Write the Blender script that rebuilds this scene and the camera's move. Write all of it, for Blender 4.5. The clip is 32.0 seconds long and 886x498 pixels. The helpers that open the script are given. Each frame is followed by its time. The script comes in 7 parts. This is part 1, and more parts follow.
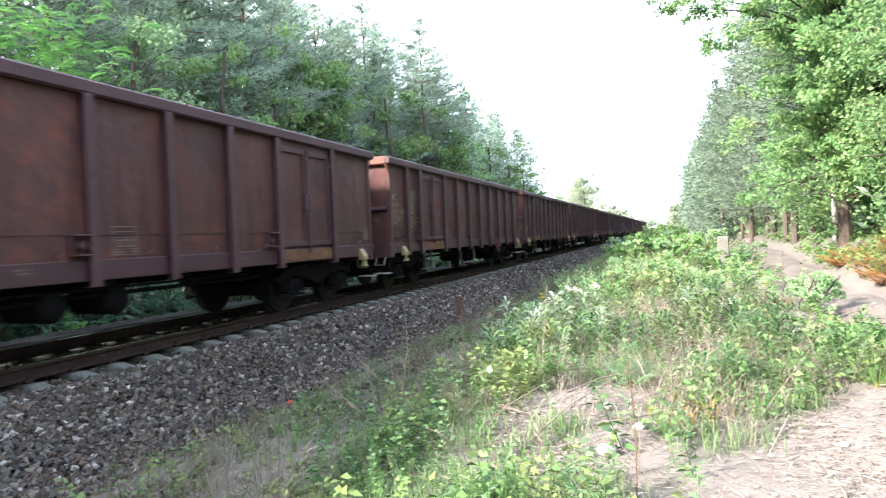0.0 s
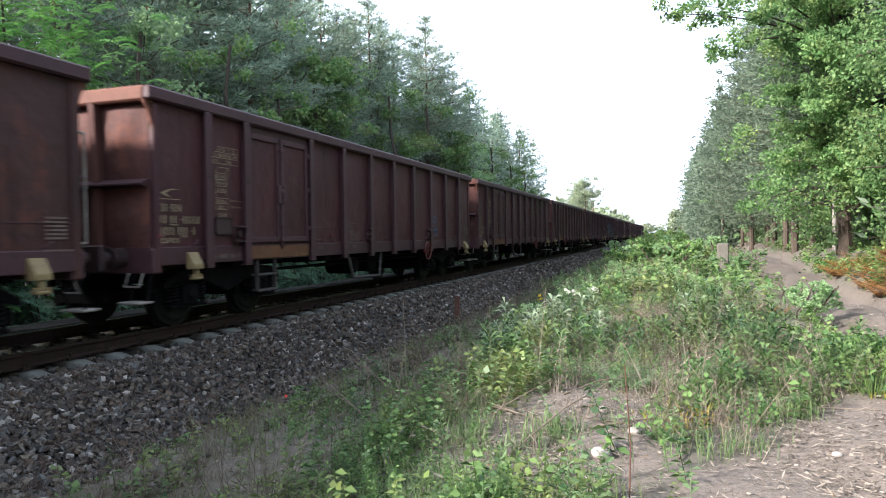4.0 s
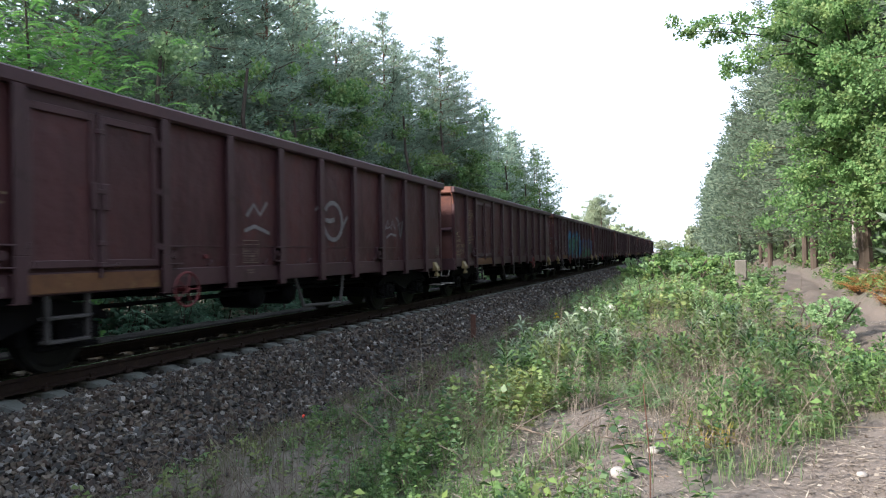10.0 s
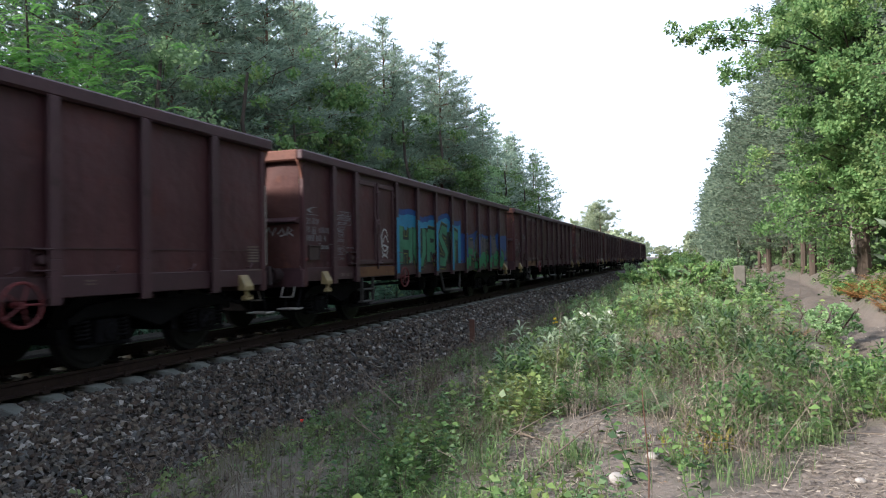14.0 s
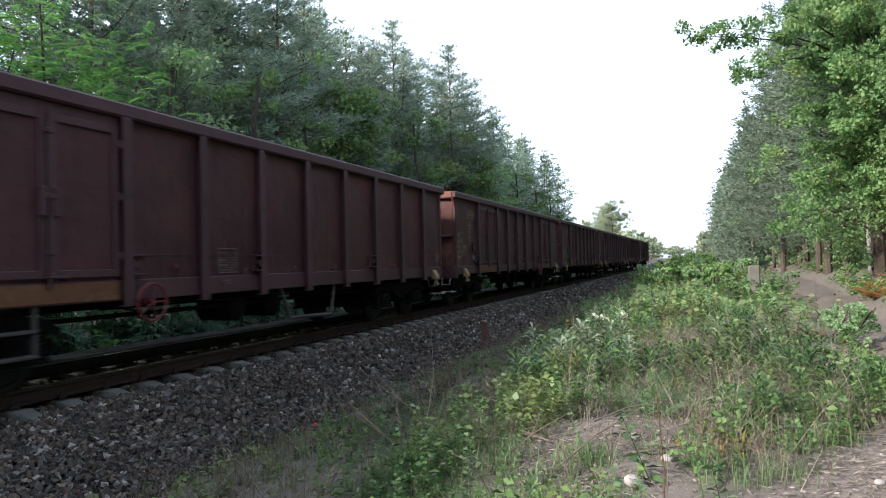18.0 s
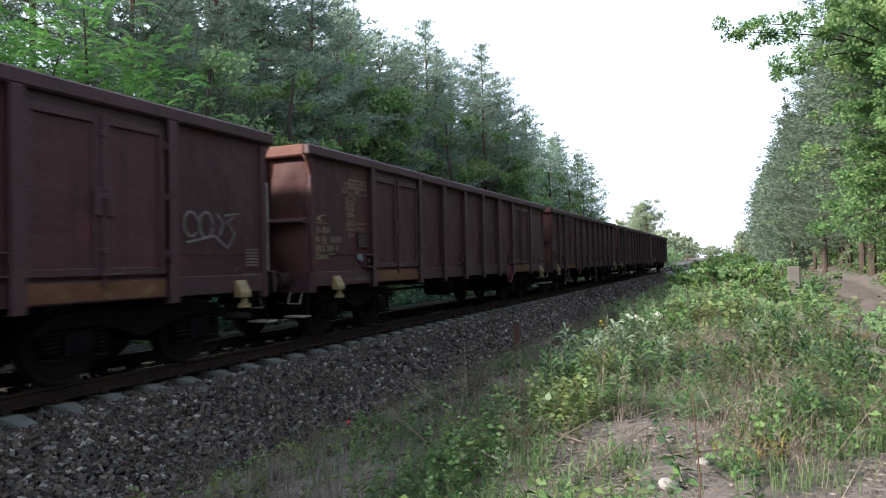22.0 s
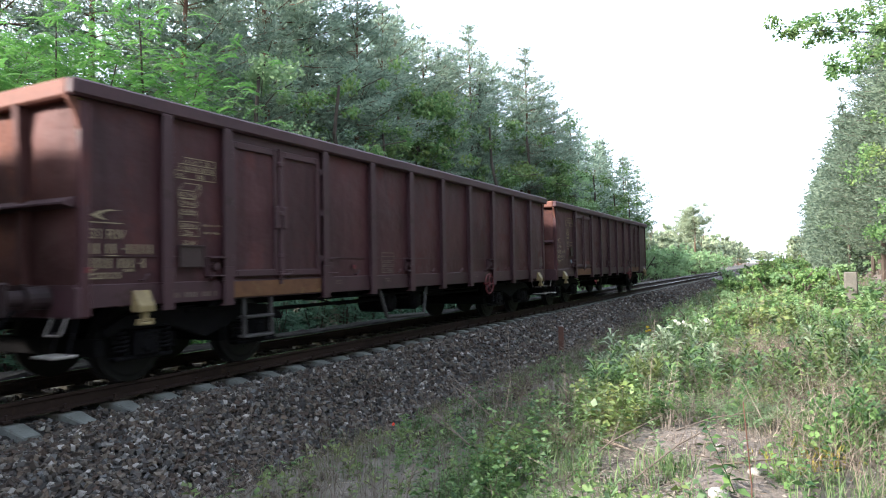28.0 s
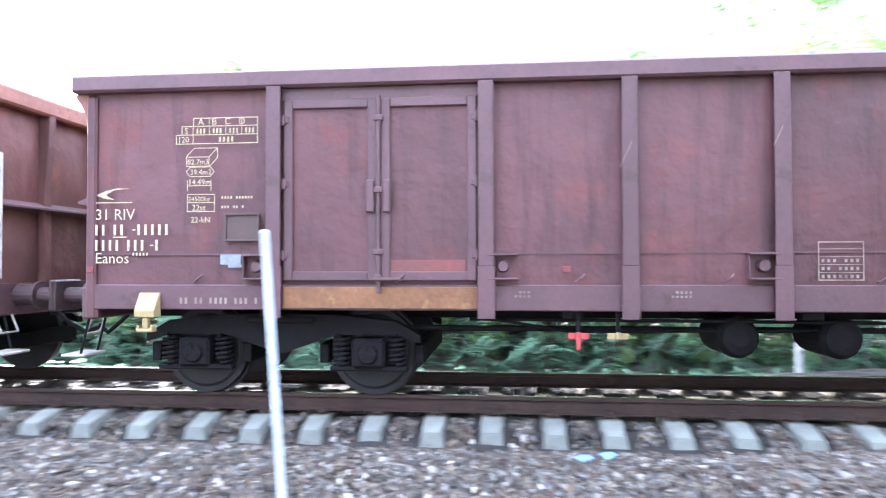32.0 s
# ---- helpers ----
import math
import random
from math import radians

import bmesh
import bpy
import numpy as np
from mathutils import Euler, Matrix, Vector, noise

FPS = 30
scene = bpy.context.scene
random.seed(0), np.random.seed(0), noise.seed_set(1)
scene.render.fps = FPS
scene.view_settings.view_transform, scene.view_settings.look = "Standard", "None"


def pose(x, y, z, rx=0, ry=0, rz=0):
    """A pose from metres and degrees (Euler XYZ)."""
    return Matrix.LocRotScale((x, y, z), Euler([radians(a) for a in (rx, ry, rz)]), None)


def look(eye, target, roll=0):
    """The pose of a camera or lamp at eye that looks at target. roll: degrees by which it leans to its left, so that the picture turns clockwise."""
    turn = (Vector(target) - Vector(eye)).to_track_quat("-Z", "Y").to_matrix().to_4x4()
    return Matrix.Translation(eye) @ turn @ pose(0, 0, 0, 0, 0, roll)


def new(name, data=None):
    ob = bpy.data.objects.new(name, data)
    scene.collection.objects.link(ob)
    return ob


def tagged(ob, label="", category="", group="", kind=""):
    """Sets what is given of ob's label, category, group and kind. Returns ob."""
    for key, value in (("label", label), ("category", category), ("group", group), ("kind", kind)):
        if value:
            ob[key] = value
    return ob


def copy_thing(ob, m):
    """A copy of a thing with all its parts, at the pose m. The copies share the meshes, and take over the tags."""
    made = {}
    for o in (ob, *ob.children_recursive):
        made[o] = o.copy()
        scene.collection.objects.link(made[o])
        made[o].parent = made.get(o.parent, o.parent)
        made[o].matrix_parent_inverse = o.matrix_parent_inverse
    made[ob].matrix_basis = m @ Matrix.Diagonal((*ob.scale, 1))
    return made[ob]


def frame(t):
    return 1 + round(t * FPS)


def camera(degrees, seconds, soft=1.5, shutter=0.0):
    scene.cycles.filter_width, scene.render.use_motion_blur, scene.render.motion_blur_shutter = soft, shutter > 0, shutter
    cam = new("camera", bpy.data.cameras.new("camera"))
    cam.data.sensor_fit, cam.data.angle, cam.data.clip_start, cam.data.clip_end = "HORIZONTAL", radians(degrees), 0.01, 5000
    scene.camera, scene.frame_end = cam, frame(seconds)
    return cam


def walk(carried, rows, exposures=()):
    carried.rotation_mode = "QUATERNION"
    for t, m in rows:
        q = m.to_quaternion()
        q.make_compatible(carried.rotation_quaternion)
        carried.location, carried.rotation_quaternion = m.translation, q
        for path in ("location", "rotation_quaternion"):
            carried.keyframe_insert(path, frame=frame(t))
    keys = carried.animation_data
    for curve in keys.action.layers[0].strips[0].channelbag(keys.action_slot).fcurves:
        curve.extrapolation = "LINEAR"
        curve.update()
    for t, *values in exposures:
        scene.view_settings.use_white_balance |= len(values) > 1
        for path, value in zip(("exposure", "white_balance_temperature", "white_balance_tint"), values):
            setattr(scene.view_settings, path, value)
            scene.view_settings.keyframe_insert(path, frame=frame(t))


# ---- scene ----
PATH = [
    (0, pose(7.847, -0.849, 1.278, 88.99, 2.35, 18.78)),
    (0.5, pose(7.851, -0.856, 1.280, 89.54, 2.59, 16.55)),
    (1, pose(7.850, -0.864, 1.283, 89.76, 2.15, 17.46)),
    (1.5, pose(7.849, -0.866, 1.282, 89.70, 0.66, 16.94)),
    (2, pose(7.849, -0.869, 1.283, 89.49, 0.40, 17.39)),
    (2.5, pose(7.848, -0.871, 1.281, 89.19, 0.29, 17.80)),
    (3, pose(7.848, -0.863, 1.278, 89.01, 0.41, 18.07)),
    (3.5, pose(7.847, -0.861, 1.279, 88.92, 0.59, 18.31)),
    (5.5, pose(7.846, -0.875, 1.281, 89.16, 1.19, 20.50)),
    (6, pose(7.846, -0.872, 1.281, 89.32, 1.42, 20.72)),
    (6.5, pose(7.845, -0.869, 1.281, 89.54, 1.49, 20.74)),
    (7, pose(7.846, -0.880, 1.283, 89.77, 1.45, 20.73)),
    (7.5, pose(7.846, -0.884, 1.284, 89.94, 1.26, 20.76)),
    (8, pose(7.848, -0.888, 1.285, 90.11, 1.14, 20.77)),
    (8.5, pose(7.847, -0.885, 1.285, 90.18, 0.90, 20.57)),
    (9, pose(7.847, -0.888, 1.285, 90.26, 0.96, 20.36)),
    (9.5, pose(7.847, -0.885, 1.285, 90.37, 1.12, 20.17)),
    (10, pose(7.847, -0.890, 1.286, 90.51, 1.13, 20.08)),
    (10.5, pose(7.847, -0.890, 1.286, 90.61, 1.08, 20.01)),
    (11, pose(7.847, -0.889, 1.287, 90.75, 1.18, 19.91)),
    (11.5, pose(7.847, -0.893, 1.287, 90.86, 1.22, 19.80)),
    (12, pose(7.847, -0.901, 1.289, 90.98, 1.36, 19.73)),
    (12.5, pose(7.848, -0.893, 1.287, 91.03, 1.50, 19.77)),
    (13, pose(7.848, -0.905, 1.291, 91.01, 1.34, 19.91)),
    (13.5, pose(7.848, -0.901, 1.288, 91.01, 1.11, 20.01)),
    (14, pose(7.847, -0.896, 1.287, 90.91, 0.94, 19.99)),
    (14.5, pose(7.847, -0.894, 1.287, 90.87, 0.91, 19.96)),
    (16.5, pose(7.846, -0.898, 1.288, 90.79, 1.29, 20.76)),
    (17, pose(7.848, -0.897, 1.288, 90.96, 1.40, 20.88)),
    (17.5, pose(7.847, -0.894, 1.287, 91.10, 1.37, 20.91)),
    (18, pose(7.847, -0.898, 1.288, 91.16, 1.47, 21.00)),
    (18.5, pose(7.847, -0.902, 1.289, 91.14, 1.59, 21.17)),
    (19, pose(7.847, -0.904, 1.290, 91.04, 1.35, 21.41)),
    (19.5, pose(7.847, -0.903, 1.289, 90.96, 1.02, 21.67)),
    (20, pose(7.846, -0.897, 1.287, 90.90, 0.81, 21.94)),
    (20.5, pose(7.845, -0.902, 1.289, 90.89, 0.80, 22.34)),
    (21, pose(7.846, -0.905, 1.290, 90.93, 0.93, 22.72)),
    (21.5, pose(7.846, -0.907, 1.290, 91.07, 1.01, 23.15)),
    (22, pose(7.846, -0.909, 1.291, 91.16, 1.22, 23.75)),
    (22.5, pose(7.845, -0.915, 1.292, 91.24, 1.24, 24.32)),
    (23, pose(7.846, -0.918, 1.291, 91.36, 1.24, 24.81)),
    (23.5, pose(7.846, -0.915, 1.290, 91.47, 1.27, 25.18)),
    (24, pose(7.845, -0.917, 1.290, 91.55, 1.14, 25.43)),
    (24.5, pose(7.846, -0.914, 1.287, 91.65, 1.09, 25.55)),
    (25, pose(7.847, -0.921, 1.288, 91.74, 1.18, 25.64)),
    (25.5, pose(7.846, -0.924, 1.289, 91.79, 1.39, 25.87)),
    (27.5, pose(7.844, -0.943, 1.293, 91.45, 0.96, 27.21)),
    (28, pose(7.843, -0.940, 1.292, 91.59, 1.03, 27.43)),
    (28.5, pose(7.843, -0.944, 1.292, 91.72, 1.23, 28.03)),
    (29, pose(7.844, -0.940, 1.289, 91.83, 1.31, 28.48)),
    (29.5, pose(7.843, -0.943, 1.290, 91.82, 1.43, 28.89)),
    (30, pose(7.842, -0.944, 1.293, 91.83, 1.53, 30.08)),
    (30.2, pose(7.796, -0.929, 1.302, 91.84, 1.45, 32.21)),
    (30.5, pose(7.817, -0.953, 1.304, 92.02, 1.33, 39.81)),
    (30.7, pose(7.828, -0.933, 1.308, 92.06, 1.28, 43.90)),
    (31, pose(7.835, -0.966, 1.303, 92.17, 0.87, 50.92)),
    (31.2, pose(7.871, -0.967, 1.299, 92.21, 0.51, 59.33)),
    (31.4, pose(7.893, -0.973, 1.297, 92.17, 0.32, 69.07)),
    (31.7, pose(7.874, -0.982, 1.324, 91.73, 0.17, 83.37)),
    (32, pose(7.800, -1.030, 1.386, 91.24, 0.13, 95.60)),
]
cam = camera(67.13, 32.0, soft=1.1, shutter=0.4)
EXPOSURES = [
    (0.0, 3.13, 6000, 12), (0.9, 2.92, 6000, 12), (1.5, 2.50, 6040, 12), (2.2, 2.25, 6040, 12), (3.5, 2.16, 6040, 12),
    (6.0, 2.13, 6040, 12), (10.0, 1.92, 6040, 12), (14.0, 1.63, 6000, 12), (24.0, 1.65, 6000, 12), (25.0, 1.86, 6000, 12), (27.0, 2.17, 6000, 12), (28.5, 2.46, 6040, 12), (30.0, 2.59, 6040, 10),
    (30.7, 3.17, 6100, 8), (31.0, 4.05, 5820, 10), (31.4, 4.56, 5760, 14), (31.7, 4.80, 5680, 18), (32.0, 5.00, 5660, 18),
]
walk(cam, PATH, EXPOSURES)

# ---- light ----
SUN_AZ, SUN_EL = radians(223), radians(27.5)      # compass bearing from +y over +x
sky_world = bpy.data.worlds.new("sky")
scene.world = sky_world
sky_world.use_nodes = True
wt = sky_world.node_tree
wt.nodes.clear()
sky = wt.nodes.new("ShaderNodeTexSky")
sky.sky_type, sky.sun_disc, sky.sun_elevation, sky.sun_rotation = "NISHITA", False, SUN_EL, SUN_AZ
sky.air_density, sky.dust_density, sky.ozone_density = 1.0, 4.0, 1.0
bg = wt.nodes.new("ShaderNodeBackground")
bg.inputs["Strength"].default_value = 0.15
wo = wt.nodes.new("ShaderNodeOutputWorld")
haze = wt.nodes.new("ShaderNodeMix")        # thin bright cloud over the whole sky
haze.data_type = "RGBA"
haze.inputs[0].default_value, haze.inputs[7].default_value = 0.8, (3.2, 3.5, 3.98, 1)
wt.links.new(sky.outputs[0], haze.inputs[6])
wt.links.new(haze.outputs[2], bg.inputs[0])
wt.links.new(bg.outputs[0], wo.inputs[0])
sun_data = bpy.data.lights.new("sun", "SUN")
sun_data.energy, sun_data.angle, sun_data.color = 3.6, radians(6.0), (1.0, 0.90, 0.77)
sun = new("sun", sun_data)
sun_from = Vector((math.sin(SUN_AZ) * math.cos(SUN_EL), math.cos(SUN_AZ) * math.cos(SUN_EL), math.sin(SUN_EL)))
sun.matrix_world = look(sun_from * 200, (0, 0, 0))


# ---- materials ----
def node_mat(name):
    m = bpy.data.materials.new(name)
    m.use_nodes = True
    nt = m.node_tree
    return m, nt, nt.nodes["Principled BSDF"], nt.nodes["Material Output"]


def mix_rgb(nt, fac, a, b, mode="MIX"):
    n = nt.nodes.new("ShaderNodeMix")
    n.data_type, n.blend_type = "RGBA", mode
    for sock, val in ((n.inputs[0], fac), (n.inputs[6], a), (n.inputs[7], b)):
        if isinstance(val, bpy.types.NodeSocket):
            nt.links.new(val, sock)
        elif isinstance(val, (tuple, list)):
            sock.default_value = (*val[:3], 1)
        else:
            sock.default_value = val
    return n.outputs[2]


def ramp(nt, fac, lo, hi):
    n = nt.nodes.new("ShaderNodeMapRange")
    n.inputs[1].default_value, n.inputs[2].default_value = lo, hi
    nt.links.new(fac, n.inputs[0])
    return n.outputs[0]


def noise_fac(nt, scale, detail=5.0, rough=0.6, coords="Object", stretch=(1, 1, 1), own=False):
    """Noise; with own=True every object gets another piece of the pattern."""
    tc = nt.nodes.new("ShaderNodeTexCoord")
    mp = nt.nodes.new("ShaderNodeMapping")
    mp.inputs["Scale"].default_value = stretch
    nt.links.new(tc.outputs[coords], mp.inputs[0])
    if own:
        oi = nt.nodes.new("ShaderNodeObjectInfo")
        sh = nt.nodes.new("ShaderNodeVectorMath")
        sh.operation = "SCALE"
        sh.inputs[0].default_value = (37.0, 53.0, 71.0)
        nt.links.new(oi.outputs["Random"], sh.inputs["Scale"])
        nt.links.new(sh.outputs[0], mp.inputs["Location"])
    n = nt.nodes.new("ShaderNodeTexNoise")
    n.inputs["Scale"].default_value, n.inputs["Detail"].default_value, n.inputs["Roughness"].default_value = scale, detail, rough
    nt.links.new(mp.outputs[0], n.inputs["Vector"])
    return n.outputs[0]


def surface(name, base, dark, worn=None, coarse=0.8, fine=18.0, rough=0.75, metal=0.0, bump=0.15, stretch=(1, 1, 1), vary=0.0, gloss=0.3):
    """A weathered opaque surface: coarse stains, fine grain, relief, a shade of its own for each object."""
    m, nt, b, out = node_mat(name)
    big, small = noise_fac(nt, coarse, stretch=stretch), noise_fac(nt, fine, stretch=stretch)
    c = mix_rgb(nt, ramp(nt, big, 0.32, 0.68), base, dark)
    if worn:
        c = mix_rgb(nt, ramp(nt, noise_fac(nt, coarse * 3.3, 8, 0.7, stretch=stretch), 0.56, 0.70), c, worn)
    c = mix_rgb(nt, ramp(nt, small, 0.2, 0.8), mix_rgb(nt, 1.0, c, (0.62, 0.62, 0.62), "MULTIPLY"), c)
    if vary:
        oi = nt.nodes.new("ShaderNodeObjectInfo")
        mr = nt.nodes.new("ShaderNodeMapRange")
        mr.inputs[3].default_value, mr.inputs[4].default_value = 1 - vary, 1 + vary
        nt.links.new(oi.outputs["Random"], mr.inputs[0])
        c = mix_rgb(nt, 1.0, c, mr.outputs[0], "MULTIPLY")
    nt.links.new(c, b.inputs["Base Color"])
    rr = nt.nodes.new("ShaderNodeMapRange")
    rr.inputs[3].default_value, rr.inputs[4].default_value = rough - 0.12, min(1.0, rough + 0.12)
    nt.links.new(small, rr.inputs[0])
    nt.links.new(rr.outputs[0], b.inputs["Roughness"])
    b.inputs["Metallic"].default_value = metal
    b.inputs["Specular IOR Level"].default_value = gloss
    if bump:
        bp = nt.nodes.new("ShaderNodeBump")
        bp.inputs["Strength"].default_value, bp.inputs["Distance"].default_value = bump, 0.02
        nt.links.new(small, bp.inputs["Height"])
        nt.links.new(bp.outputs[0], b.inputs["Normal"])
    return m


def leafy(name, a, b_col, c_col=None, thin=0.35, rough=0.6):
    """Leaves: every leaf a shade of its own, part of the light passes through."""
    m, nt, b, out = node_mat(name)
    g = nt.nodes.new("ShaderNodeNewGeometry")
    c = mix_rgb(nt, g.outputs["Random Per Island"], a, b_col)
    if c_col:
        c = mix_rgb(nt, ramp(nt, noise_fac(nt, 0.9, 3), 0.5, 0.72), c, c_col)
    oi = nt.nodes.new("ShaderNodeObjectInfo")
    mr = nt.nodes.new("ShaderNodeMapRange")
    mr.inputs[3].default_value, mr.inputs[4].default_value = 0.75, 1.25
    nt.links.new(oi.outputs["Random"], mr.inputs[0])
    c = mix_rgb(nt, 1.0, c, mr.outputs[0], "MULTIPLY")
    nt.links.new(c, b.inputs["Base Color"])
    b.inputs["Roughness"].default_value = rough
    b.inputs["Specular IOR Level"].default_value = 0.26
    tr = nt.nodes.new("ShaderNodeBsdfTranslucent")
    nt.links.new(c, tr.inputs[0])
    mx = nt.nodes.new("ShaderNodeMixShader")
    mx.inputs[0].default_value = thin
    nt.links.new(b.outputs[0], mx.inputs[1])
    nt.links.new(tr.outputs[0], mx.inputs[2])
    nt.links.new(mx.outputs[0], out.inputs[0])
    return m


def paint(name, base, dark, rust, vary, rough=0.58, gloss=0.26):
    """Old wagon paint: broad fading, rusty patches, soot that ran down, fine scratches and chips."""
    m, nt, b, out = node_mat(name)
    broad = ramp(nt, noise_fac(nt, 0.55, 3, own=True), 0.35, 0.65)
    c = mix_rgb(nt, broad, base, dark)
    patch = ramp(nt, noise_fac(nt, 1.3, 9, 0.68, own=True), 0.54, 0.66)
    c = mix_rgb(nt, patch, c, rust)
    run = ramp(nt, noise_fac(nt, 2.6, 6, 0.62, stretch=(1, 2.2, 0.22), own=True), 0.5, 0.74)
    c = mix_rgb(nt, run, c, mix_rgb(nt, 1.0, c, (0.55, 0.53, 0.55), "MULTIPLY"))
    chip = ramp(nt, noise_fac(nt, 24, 6, 0.75), 0.66, 0.72)
    c = mix_rgb(nt, chip, c, mix_rgb(nt, 1.0, c, (1.9, 1.55, 1.4), "MULTIPLY"))
    scratch = ramp(nt, noise_fac(nt, 9, 4, 0.6, stretch=(1, 0.5, 4.5), own=True), 0.68, 0.75)
    c = mix_rgb(nt, scratch, c, mix_rgb(nt, 1.0, c, (1.5, 1.35, 1.3), "MULTIPLY"))
    oi = nt.nodes.new("ShaderNodeObjectInfo")
    mr = nt.nodes.new("ShaderNodeMapRange")
    mr.inputs[3].default_value, mr.inputs[4].default_value = 1 - vary, 1 + vary
    nt.links.new(oi.outputs["Random"], mr.inputs[0])
    c = mix_rgb(nt, 1.0, c, mr.outputs[0], "MULTIPLY")
    nt.links.new(c, b.inputs["Base Color"])
    rr = nt.nodes.new("ShaderNodeMapRange")
    rr.inputs[3].default_value, rr.inputs[4].default_value = rough, rough + 0.22
    nt.links.new(patch, rr.inputs[0])
    nt.links.new(rr.outputs[0], b.inputs["Roughness"])
    b.inputs["Specular IOR Level"].default_value = gloss
    fine = nt.nodes.new("ShaderNodeBump")
    fine.inputs["Strength"].default_value, fine.inputs["Distance"].default_value = 0.25, 0.006
    nt.links.new(noise_fac(nt, 30, 6, 0.7), fine.inputs["Height"])
    dent = nt.nodes.new("ShaderNodeBump")
    dent.inputs["Strength"].default_value, dent.inputs["Distance"].default_value = 0.6, 0.045
    nt.links.new(noise_fac(nt, 3.2, 3, own=True), dent.inputs["Height"])
    nt.links.new(fine.outputs[0], dent.inputs["Normal"])
    nt.links.new(dent.outputs[0], b.inputs["Normal"])
    return m


def sleeper_mat():
    """Weathered concrete, darker and browner between the rails."""
    m = surface("grey_concrete", (0.17, 0.178, 0.165), (0.115, 0.122, 0.108), (0.075, 0.068, 0.052), 5.0, 40, 0.9, bump=0.3, vary=0.12)
    nt = m.node_tree
    b = nt.nodes["Principled BSDF"]
    tc, sep, ab = nt.nodes.new("ShaderNodeTexCoord"), nt.nodes.new("ShaderNodeSeparateXYZ"), nt.nodes.new("ShaderNodeMath")
    ab.operation = "ABSOLUTE"
    nt.links.new(tc.outputs["Object"], sep.inputs[0])
    nt.links.new(sep.outputs[0], ab.inputs[0])
    old = b.inputs["Base Color"].links[0].from_socket
    c = mix_rgb(nt, ramp(nt, ab.outputs[0], 0.98, 0.86), old, mix_rgb(nt, 1.0, old, (0.40, 0.33, 0.26), "MULTIPLY"))
    nt.links.new(c, b.inputs["Base Color"])
    return m


M = {}
M["paint"] = paint("wagon_paint", (0.0575, 0.0208, 0.0226), (0.0370, 0.0143, 0.0162), (0.067, 0.0236, 0.0222), 0.1)
M["paint_rusty"] = paint("rusty_wagon_paint", (0.060, 0.0240, 0.0210), (0.039, 0.0172, 0.0166), (0.086, 0.0305, 0.0205), 0.12)
M["paint_frame"] = surface("wagon_frame_paint", (0.062, 0.0275, 0.0315), (0.044, 0.0200, 0.0235), (0.03, 0.013, 0.011), 1.2, 22, 0.58, bump=0.1, vary=0.1, gloss=0.32)
# the sun on the end walls is painted into these two paler colours
M["paint_end"] = surface("end_paint_with_sunlight", (0.19, 0.085, 0.062), (0.13, 0.058, 0.044), (0.07, 0.026, 0.017), 0.9, 14, 0.65, bump=0.15, vary=0.15, gloss=0.15)
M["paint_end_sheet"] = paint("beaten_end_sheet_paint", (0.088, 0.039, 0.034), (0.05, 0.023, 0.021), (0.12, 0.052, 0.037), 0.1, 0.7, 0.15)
M["paper_blue"] = surface("torn_blue_paper", (0.15, 0.17, 0.185), (0.10, 0.11, 0.12), (0.12, 0.09, 0.09), 9, 50, 0.8, bump=0.0)
M["cold_mark"] = surface("bluish_white_paint", (0.23, 0.235, 0.25), (0.15, 0.15, 0.165), (0.07, 0.05, 0.05), 6, 60, 0.7, bump=0.0)
M["paint_rust"] = surface("rusty_orange_paint", (0.15, 0.07, 0.03), (0.08, 0.035, 0.018), (0.2, 0.13, 0.05), 2.0, 20, 0.85, bump=0.3)
M["paint_fresh"] = surface("fresh_red_paint", (0.105, 0.027, 0.023), (0.075, 0.024, 0.021), (0.07, 0.028, 0.022), 2.0, 20, 0.6, bump=0.1)
M["running_gear"] = surface("grimy_steel", (0.0105, 0.0096, 0.0105), (0.0065, 0.006, 0.0068), (0.014, 0.0105, 0.009), 2.5, 25, 0.75, 0.2, 0.3, gloss=0.06)
M["buffer_paint"] = surface("grimy_maroon_paint", (0.042, 0.021, 0.022), (0.022, 0.014, 0.015), (0.02, 0.017, 0.017), 3.0, 25, 0.6, bump=0.2, gloss=0.3)
M["wheel_steel"] = surface("wheel_steel", (0.014, 0.012, 0.0115), (0.008, 0.007, 0.007), None, 3, 30, 0.6, 0.3, 0.1)
M["chrome_bar"] = surface("worn_grab_bar", (0.36, 0.34, 0.31), (0.18, 0.15, 0.13), None, 5, 30, 0.5, 0.3, 0.1)
M["cream"] = surface("cream_yellow_paint", (0.25, 0.19, 0.085), (0.17, 0.125, 0.058), (0.12, 0.08, 0.05), 4, 30, 0.6)
M["white_mark"] = surface("faded_white_paint", (0.33, 0.28, 0.19), (0.25, 0.205, 0.135), (0.12, 0.075, 0.055), 6, 60, 0.7, bump=0.0)
M["yellow_mark"] = surface("faded_yellow_paint", (0.29, 0.24, 0.15), (0.21, 0.165, 0.10), (0.11, 0.065, 0.05), 6, 60, 0.7, bump=0.0)
M["pale_mark"] = surface("worn_pale_stencil", (0.17, 0.135, 0.115), (0.10, 0.065, 0.052), None, 8, 60, 0.8, bump=0.0)
M["step_steel"] = surface("worn_step_steel", (0.055, 0.050, 0.047), (0.034, 0.031, 0.029), (0.03, 0.019, 0.016), 4, 30, 0.7)
M["plate_dark"] = surface("dark_plate", (0.05, 0.03, 0.028), (0.04, 0.025, 0.022), None, 3, 30, 0.7)
M["red_wheel"] = surface("red_handwheel_paint", (0.14, 0.024, 0.026), (0.09, 0.018, 0.02), (0.05, 0.02, 0.018), 4, 30, 0.6)
